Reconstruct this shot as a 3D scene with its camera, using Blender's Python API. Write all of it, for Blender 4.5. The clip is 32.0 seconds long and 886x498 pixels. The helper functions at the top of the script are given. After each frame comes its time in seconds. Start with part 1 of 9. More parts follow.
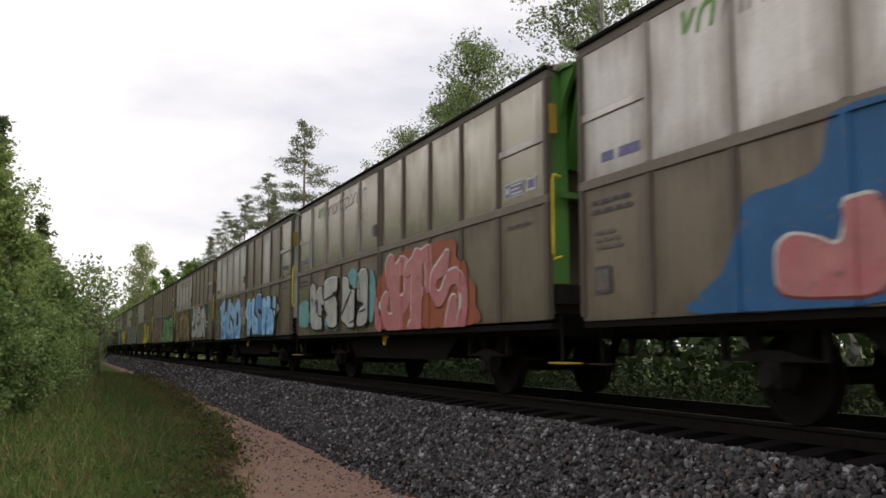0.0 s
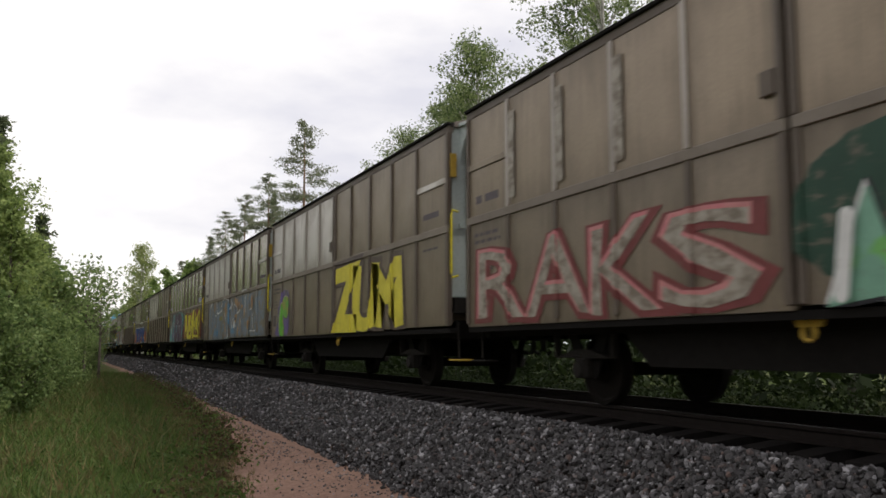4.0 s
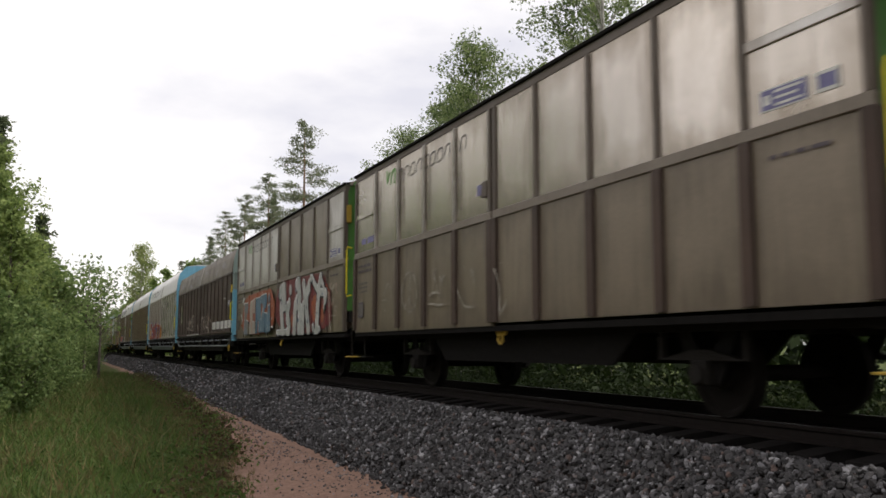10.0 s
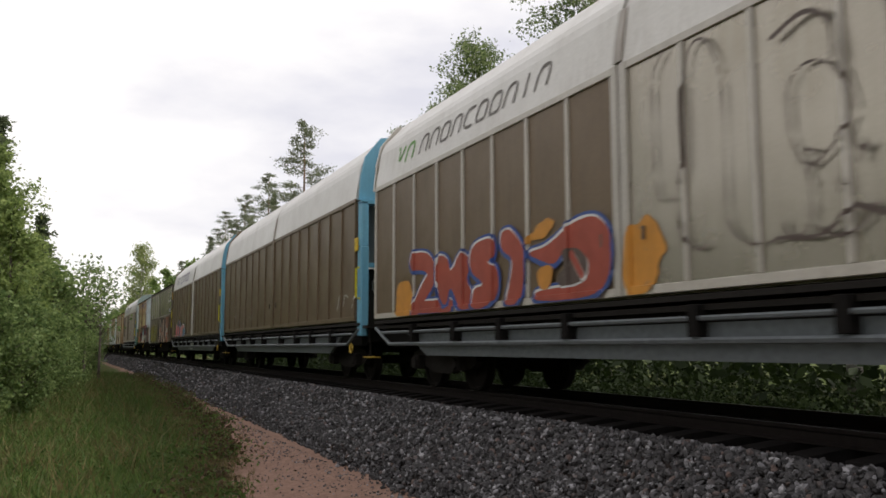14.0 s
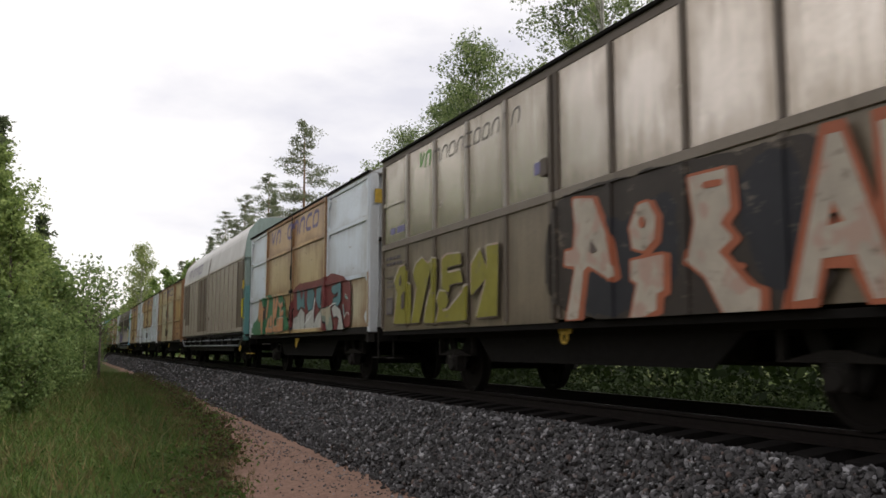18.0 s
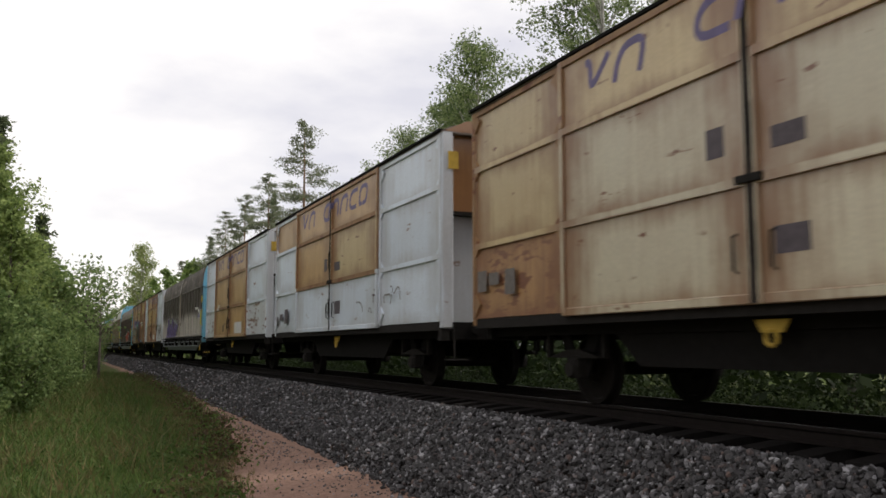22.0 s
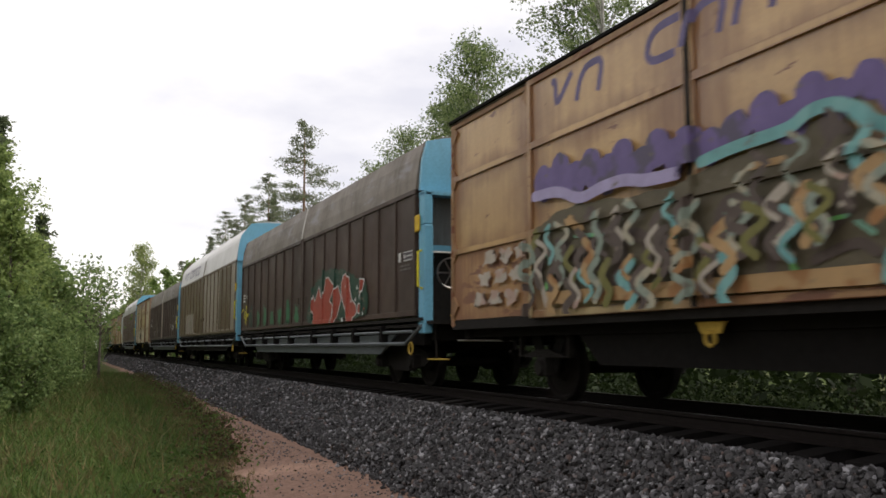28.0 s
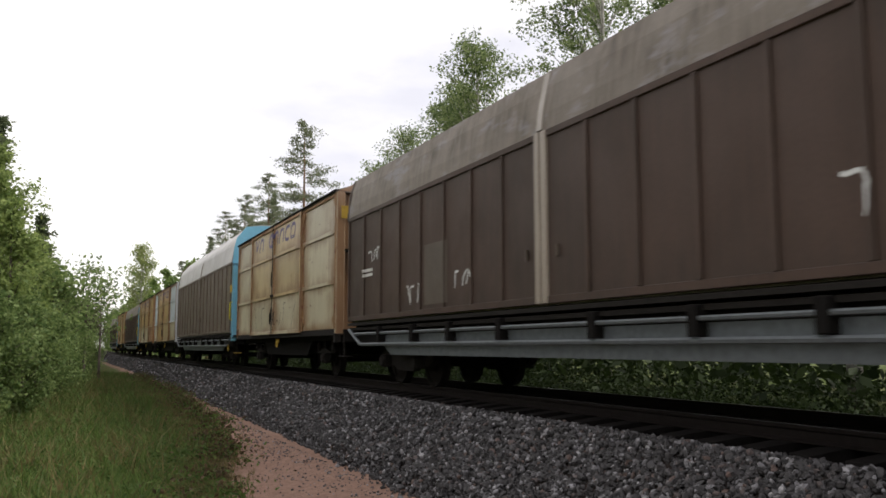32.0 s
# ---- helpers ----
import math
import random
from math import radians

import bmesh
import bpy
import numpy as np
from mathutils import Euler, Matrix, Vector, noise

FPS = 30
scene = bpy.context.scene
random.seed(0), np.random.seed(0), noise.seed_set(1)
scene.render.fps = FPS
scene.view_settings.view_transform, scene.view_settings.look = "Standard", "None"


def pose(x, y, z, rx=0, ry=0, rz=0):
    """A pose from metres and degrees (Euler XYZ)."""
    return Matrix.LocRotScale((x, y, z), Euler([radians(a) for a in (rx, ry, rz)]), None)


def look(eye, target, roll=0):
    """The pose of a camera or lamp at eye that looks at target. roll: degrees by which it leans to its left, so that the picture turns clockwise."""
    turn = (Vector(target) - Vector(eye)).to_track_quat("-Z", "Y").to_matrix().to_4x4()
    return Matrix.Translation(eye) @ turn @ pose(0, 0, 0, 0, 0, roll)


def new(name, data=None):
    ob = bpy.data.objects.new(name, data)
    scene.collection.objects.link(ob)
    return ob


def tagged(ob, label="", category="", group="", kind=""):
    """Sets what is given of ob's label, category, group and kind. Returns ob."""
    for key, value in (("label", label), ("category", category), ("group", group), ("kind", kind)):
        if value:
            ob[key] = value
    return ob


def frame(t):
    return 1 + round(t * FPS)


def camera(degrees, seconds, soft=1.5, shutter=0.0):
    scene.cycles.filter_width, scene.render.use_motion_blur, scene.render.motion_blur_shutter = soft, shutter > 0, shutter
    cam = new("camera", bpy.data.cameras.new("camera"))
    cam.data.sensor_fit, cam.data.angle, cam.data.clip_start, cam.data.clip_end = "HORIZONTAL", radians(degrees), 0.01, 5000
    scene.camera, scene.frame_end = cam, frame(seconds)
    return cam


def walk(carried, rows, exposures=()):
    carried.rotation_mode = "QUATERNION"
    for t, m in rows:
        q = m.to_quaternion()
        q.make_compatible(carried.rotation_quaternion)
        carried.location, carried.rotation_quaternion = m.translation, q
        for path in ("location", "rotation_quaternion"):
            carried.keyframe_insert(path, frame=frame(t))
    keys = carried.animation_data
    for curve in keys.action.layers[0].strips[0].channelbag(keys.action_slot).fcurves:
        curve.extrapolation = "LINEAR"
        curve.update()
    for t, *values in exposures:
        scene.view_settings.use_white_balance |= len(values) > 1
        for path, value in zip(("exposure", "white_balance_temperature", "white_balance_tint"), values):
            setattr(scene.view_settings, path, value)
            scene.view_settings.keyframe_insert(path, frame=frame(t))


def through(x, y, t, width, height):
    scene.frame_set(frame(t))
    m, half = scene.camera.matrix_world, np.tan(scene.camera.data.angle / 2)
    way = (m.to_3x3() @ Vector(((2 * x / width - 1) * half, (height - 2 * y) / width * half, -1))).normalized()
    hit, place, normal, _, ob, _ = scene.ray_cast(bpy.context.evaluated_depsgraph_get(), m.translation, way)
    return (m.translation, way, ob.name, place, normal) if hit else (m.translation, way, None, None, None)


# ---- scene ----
cam = camera(54.27, 32.0, soft=1.6, shutter=0.2)
EYE = Vector((0.0, 0.0, 0.735))          # rail top is z = 0, the track runs along y
TURN, TILT = 23.55, 6.50                 # degrees to the right of the track, degrees upwards


def aim():
    a, b = radians(TURN), radians(TILT)
    return EYE + Vector((math.sin(a) * math.cos(b), math.cos(a) * math.cos(b), math.sin(b)))


walk(cam, [(0.0, look(EYE, aim())), (32.0, look(EYE, aim()))],
     [(0.0, 0.07), (2.0, 0.04), (3.0, 0.06), (4.5, 0.09), (6.0, 0.11), (9.0, 0.12), (12.0, 0.13), (14.0, 0.07), (16.0, 0.15), (17.0, 0.17), (18.0, 0.11), (19.0, 0.06),
      (20.0, 0.08), (22.0, 0.05), (24.0, 0.08), (25.0, 0.14), (28.0, 0.18), (29.0, 0.34), (30.0, 0.33), (31.0, 0.27), (32.0, 0.27)])

TRACK = 7.28                             # the track's centre line
GAUGE = 0.797                            # centre line to the middle of a rail head
SIDE = 1.55                              # half a wagon's width

# ---- sky, sun, exposure ----
world = bpy.data.worlds.new("overcast_sky")
scene.world = world
world.use_nodes = True
SUN_UP, SUN_ROUND = 50.0, 104.0
wn, wl = world.node_tree.nodes, world.node_tree.links
wn.clear()
w_out = wn.new("ShaderNodeOutputWorld")
w_bg = wn.new("ShaderNodeBackground")
w_sky = wn.new("ShaderNodeTexSky")
w_sky.sky_type = "NISHITA"
w_sky.sun_disc = False
w_sky.sun_elevation = radians(SUN_UP)
w_sky.sun_rotation = radians(SUN_ROUND)
w_gain = wn.new("ShaderNodeMix")
w_gain.data_type = "RGBA"
w_gain.blend_type = "MULTIPLY"
w_gain.inputs[0].default_value = 1.0
w_gain.inputs[7].default_value = (0.10, 0.10, 0.10, 1)
wl.new(w_sky.outputs[0], w_gain.inputs[6])
w_co = wn.new("ShaderNodeTexCoord")
w_map = wn.new("ShaderNodeMapping")
w_map.inputs["Scale"].default_value = (1.0, 1.0, 2.6)
w_map.inputs["Location"].default_value = (0.31, 0.0, 0.12)
wl.new(w_co.outputs["Generated"], w_map.inputs[0])
w_noise = wn.new("ShaderNodeTexNoise")
w_noise.inputs["Scale"].default_value = 2.3
w_noise.inputs["Detail"].default_value = 7.0
w_noise.inputs["Roughness"].default_value = 0.52
wl.new(w_map.outputs[0], w_noise.inputs["Vector"])
w_ramp = wn.new("ShaderNodeValToRGB")
w_ramp.color_ramp.elements[0].position = 0.35
w_ramp.color_ramp.elements[0].color = (0.80, 0.785, 0.85, 1)
w_ramp.color_ramp.elements[1].position = 0.54
w_ramp.color_ramp.elements[1].color = (1.125, 1.085, 1.065, 1)
wl.new(w_noise.outputs["Fac"], w_ramp.inputs[0])
w_mix = wn.new("ShaderNodeMix")
w_mix.data_type = "RGBA"
w_mix.inputs[0].default_value = 0.90
wl.new(w_gain.outputs[2], w_mix.inputs[6])
wl.new(w_ramp.outputs[0], w_mix.inputs[7])
wl.new(w_mix.outputs[2], w_bg.inputs[0])
w_bg.inputs[1].default_value = 1.0
wl.new(w_bg.outputs[0], w_out.inputs[0])

sun = new("sun", bpy.data.lights.new("sun", "SUN"))
sun.data.energy = 2.4
sun.data.angle = radians(12)
sun.data.color = (1.0, 0.95, 0.86)
sun_from = Vector((math.sin(radians(SUN_ROUND)) * math.cos(radians(SUN_UP)), math.cos(radians(SUN_ROUND)) * math.cos(radians(SUN_UP)), math.sin(radians(SUN_UP))))
sun.matrix_world = look(sun_from * 100, (0, 0, 0))


# ---- materials ----
def shader(name):
    m = bpy.data.materials.new(name)
    m.use_nodes = True
    return m, m.node_tree.nodes, m.node_tree.links, m.node_tree.nodes["Principled BSDF"]


def coords(n, l, scale=(1, 1, 1), shift=True):
    """Object coordinates, shifted by the object's own random number."""
    co = n.new("ShaderNodeTexCoord")
    mp = n.new("ShaderNodeMapping")
    mp.inputs["Scale"].default_value = scale
    l.new(co.outputs["Object"], mp.inputs[0])
    if shift:
        info = n.new("ShaderNodeObjectInfo")
        mul = n.new("ShaderNodeMath")
        mul.operation = "MULTIPLY"
        mul.inputs[1].default_value = 37.0
        l.new(info.outputs["Random"], mul.inputs[0])
        l.new(mul.outputs[0], mp.inputs["Location"])
    return mp.outputs[0]


def noise_node(n, l, vector, scale, detail=4.0, rough=0.55):
    t = n.new("ShaderNodeTexNoise")
    t.inputs["Scale"].default_value = scale
    t.inputs["Detail"].default_value = detail
    t.inputs["Roughness"].default_value = rough
    l.new(vector, t.inputs["Vector"])
    return t.outputs["Fac"]


def ramp(n, l, value, a, b, ca=(0, 0, 0, 1), cb=(1, 1, 1, 1)):
    r = n.new("ShaderNodeValToRGB")
    r.color_ramp.elements[0].position, r.color_ramp.elements[1].position = a, b
    r.color_ramp.elements[0].color, r.color_ramp.elements[1].color = ca, cb
    l.new(value, r.inputs[0])
    return r.outputs[0]


def blend(n, l, fac, a, b):
    m = n.new("ShaderNodeMix")
    m.data_type = "RGBA"
    for socket, v in ((m.inputs[0], fac), (m.inputs[6], a), (m.inputs[7], b)):
        if hasattr(v, "is_output"):
            l.new(v, socket)
        else:
            socket.default_value = v if isinstance(v, (int, float)) else (*v[:3], 1)
    return m.outputs[2]


def bump(n, l, height, bsdf, strength=0.2, distance=0.01):
    b = n.new("ShaderNodeBump")
    b.inputs["Strength"].default_value = strength
    b.inputs["Distance"].default_value = distance
    l.new(height, b.inputs["Height"])
    l.new(b.outputs[0], bsdf.inputs["Normal"])


def paint(name, color, dirt=(0.09, 0.07, 0.05), much=0.5, rough=0.45, rust=0.0, metal=0.0, dent=0.12, gloss=0.5, edges=0.0, grime=(0.20, 0.085, 0.030), patch=None, cover=0.0):
    """Weathered vehicle paint: mottling, vertical streaks of road dirt, specks of rust."""
    m, n, l, b = shader(name)
    mottle = noise_node(n, l, coords(n, l, (0.7, 0.7, 0.7)), 1.6, 5.0)
    streak = noise_node(n, l, coords(n, l, (5.0, 5.0, 0.35)), 2.2, 5.0, 0.6)
    fine = noise_node(n, l, coords(n, l), 26.0, 3.0, 0.6)
    c = blend(n, l, ramp(n, l, fine, 0.25, 0.75), tuple(v * 0.86 for v in color), tuple(min(1, v * 1.10) for v in color))
    own = n.new("ShaderNodeObjectInfo")
    c = blend(n, l, ramp(n, l, own.outputs["Random"], 0.0, 1.0, (0.0,) * 3 + (1,), (0.34,) * 3 + (1,)), c, tuple(v * 0.5 for v in color))
    mix = n.new("ShaderNodeMath")
    mix.operation = "MULTIPLY"
    l.new(ramp(n, l, mottle, 0.32, 0.68), mix.inputs[0])
    l.new(ramp(n, l, streak, 0.36, 0.66), mix.inputs[1])
    scale = n.new("ShaderNodeMath")
    scale.operation = "MULTIPLY"
    l.new(mix.outputs[0], scale.inputs[0])
    scale.inputs[1].default_value = much
    c = blend(n, l, scale.outputs[0], c, dirt)
    if rust:
        spot = noise_node(n, l, coords(n, l, (1, 0.8, 2.6)), 2.3, 8.0, 0.62)
        c = blend(n, l, ramp(n, l, spot, 0.68 - 0.19 * rust, 0.71 - 0.17 * rust), c, (0.16, 0.055, 0.022))
    if edges:
        # rust that creeps in from the panel's rims and runs down
        gen = n.new("ShaderNodeTexCoord")
        sep = n.new("ShaderNodeSeparateXYZ")
        l.new(gen.outputs["Generated"], sep.inputs[0])
        rim = None
        for axis, gain in ((1, 1.0), (2, 0.85)):
            off = n.new("ShaderNodeMath")
            off.operation = "SUBTRACT"
            l.new(sep.outputs[axis], off.inputs[0])
            off.inputs[1].default_value = 0.5
            far = n.new("ShaderNodeMath")
            far.operation = "ABSOLUTE"
            l.new(off.outputs[0], far.inputs[0])
            up = n.new("ShaderNodeMath")
            up.operation = "MULTIPLY"
            l.new(far.outputs[0], up.inputs[0])
            up.inputs[1].default_value = 2.0 * gain
            if rim:
                top = n.new("ShaderNodeMath")
                top.operation = "MAXIMUM"
                l.new(rim, top.inputs[0])
                l.new(up.outputs[0], top.inputs[1])
                rim = top.outputs[0]
            else:
                rim = up.outputs[0]
        add = n.new("ShaderNodeMath")
        add.operation = "MULTIPLY_ADD"
        l.new(mottle, add.inputs[0])
        add.inputs[1].default_value = 0.8
        l.new(rim, add.inputs[2])
        both = n.new("ShaderNodeMath")
        both.operation = "MULTIPLY_ADD"
        l.new(streak, both.inputs[0])
        both.inputs[1].default_value = 0.5
        l.new(add.outputs[0], both.inputs[2])
        half = n.new("ShaderNodeMath")
        half.operation = "MULTIPLY"
        l.new(both.outputs[0], half.inputs[0])
        half.inputs[1].default_value = 0.5
        c = blend(n, l, ramp(n, l, half.outputs[0], 0.54, 0.79, (0, 0, 0, 1), (edges,) * 3 + (1,)), c, grime)
    if patch:
        # lengthwise flaking patches
        flake = noise_node(n, l, coords(n, l, (1.0, 0.55, 1.6)), 1.7, 8.0, 0.66)
        c = blend(n, l, ramp(n, l, flake, 0.66 - 0.22 * cover, 0.74 - 0.16 * cover, (0, 0, 0, 1), (0.8, 0.8, 0.8, 1)), c, patch)
    l.new(c, b.inputs["Base Color"])
    b.inputs["Specular IOR Level"].default_value = gloss
    b.inputs["Metallic"].default_value = metal
    l.new(ramp(n, l, mottle, 0.2, 0.8, (rough * 0.8,) * 3 + (1,), (min(1, rough * 1.35),) * 3 + (1,)), b.inputs["Roughness"])
    bump(n, l, mottle, b, dent, 0.05)
    return m


def spray(name, color, second=None, wear=0.25, rough=0.5):
    """Sprayed paint: patchy coverage, a second colour in spots, worn through to the dirt in places."""
    m, n, l, b = shader(name)
    patch = noise_node(n, l, coords(n, l), 2.6, 6.0, 0.62)
    fine = noise_node(n, l, coords(n, l, (6, 6, 1)), 9.0, 4.0)
    c = blend(n, l, ramp(n, l, patch, 0.30, 0.70), tuple(min(1, v * 1.12) for v in color), tuple(v * 0.80 for v in color))
    if second:
        spots = noise_node(n, l, coords(n, l), 3.1, 2.0, 0.4)
        c = blend(n, l, ramp(n, l, spots, 0.53, 0.60), c, second)
    c = blend(n, l, ramp(n, l, fine, 0.55, 0.85), c, tuple(v * 0.72 for v in color))
    worn = noise_node(n, l, coords(n, l, (1, 1, 1.6)), 4.2, 8.0, 0.66)
    c = blend(n, l, ramp(n, l, worn, 0.72 - 0.3 * wear, 0.80 - 0.2 * wear), c, (0.17, 0.14, 0.11))
    l.new(c, b.inputs["Base Color"])
    b.inputs["Roughness"].default_value = rough
    b.inputs["Specular IOR Level"].default_value = 0.28
    return m


def plain(name, color, rough=0.6, metal=0.0, vary=0.25, scale=12.0, gloss=0.15):
    m, n, l, b = shader(name)
    f = noise_node(n, l, coords(n, l), scale, 5.0, 0.6)
    l.new(blend(n, l, ramp(n, l, f, 0.25, 0.75), tuple(v * (1 - vary) for v in color), tuple(min(1, v * (1 + vary)) for v in color)), b.inputs["Base Color"])
    b.inputs["Roughness"].default_value = rough
    b.inputs["Specular IOR Level"].default_value = gloss
    b.inputs["Metallic"].default_value = metal
    bump(n, l, f, b, 0.15, 0.01)
    return m


def bleached(name, above, below, z0, z1):
    """A wall washed pale from below, with streaks along an uneven edge."""
    m = pale_paint(name, below)
    n, l, b = m.node_tree.nodes, m.node_tree.links, m.node_tree.nodes["Principled BSDF"]
    pale = b.inputs["Base Color"].links[0].from_socket
    co = n.new("ShaderNodeTexCoord")
    sep = n.new("ShaderNodeSeparateXYZ")
    l.new(co.outputs["Object"], sep.inputs[0])
    wide = noise_node(n, l, coords(n, l, (1, 0.8, 0.15), False), 0.8, 3.0)
    streak = noise_node(n, l, coords(n, l, (6.0, 6.0, 0.5), False), 1.6, 5.0, 0.6)
    total = sep.outputs[2]
    for extra, gain in ((wide, 1.5), (streak, 0.4)):
        q = n.new("ShaderNodeMath")
        q.operation = "MULTIPLY_ADD"
        l.new(extra, q.inputs[0])
        q.inputs[1].default_value = -gain
        l.new(total, q.inputs[2])
        total = q.outputs[0]
    span = n.new("ShaderNodeMapRange")
    span.inputs["From Min"].default_value, span.inputs["From Max"].default_value = z0 - 0.95, z1 - 0.95
    span.interpolation_type = "SMOOTHSTEP"
    l.new(total, span.inputs["Value"])
    l.new(blend(n, l, span.outputs[0], pale, above), b.inputs["Base Color"])
    return m


def pale_paint(name, color):
    return paint(name, color, (0.17, 0.14, 0.11), much=0.5, rough=0.45)


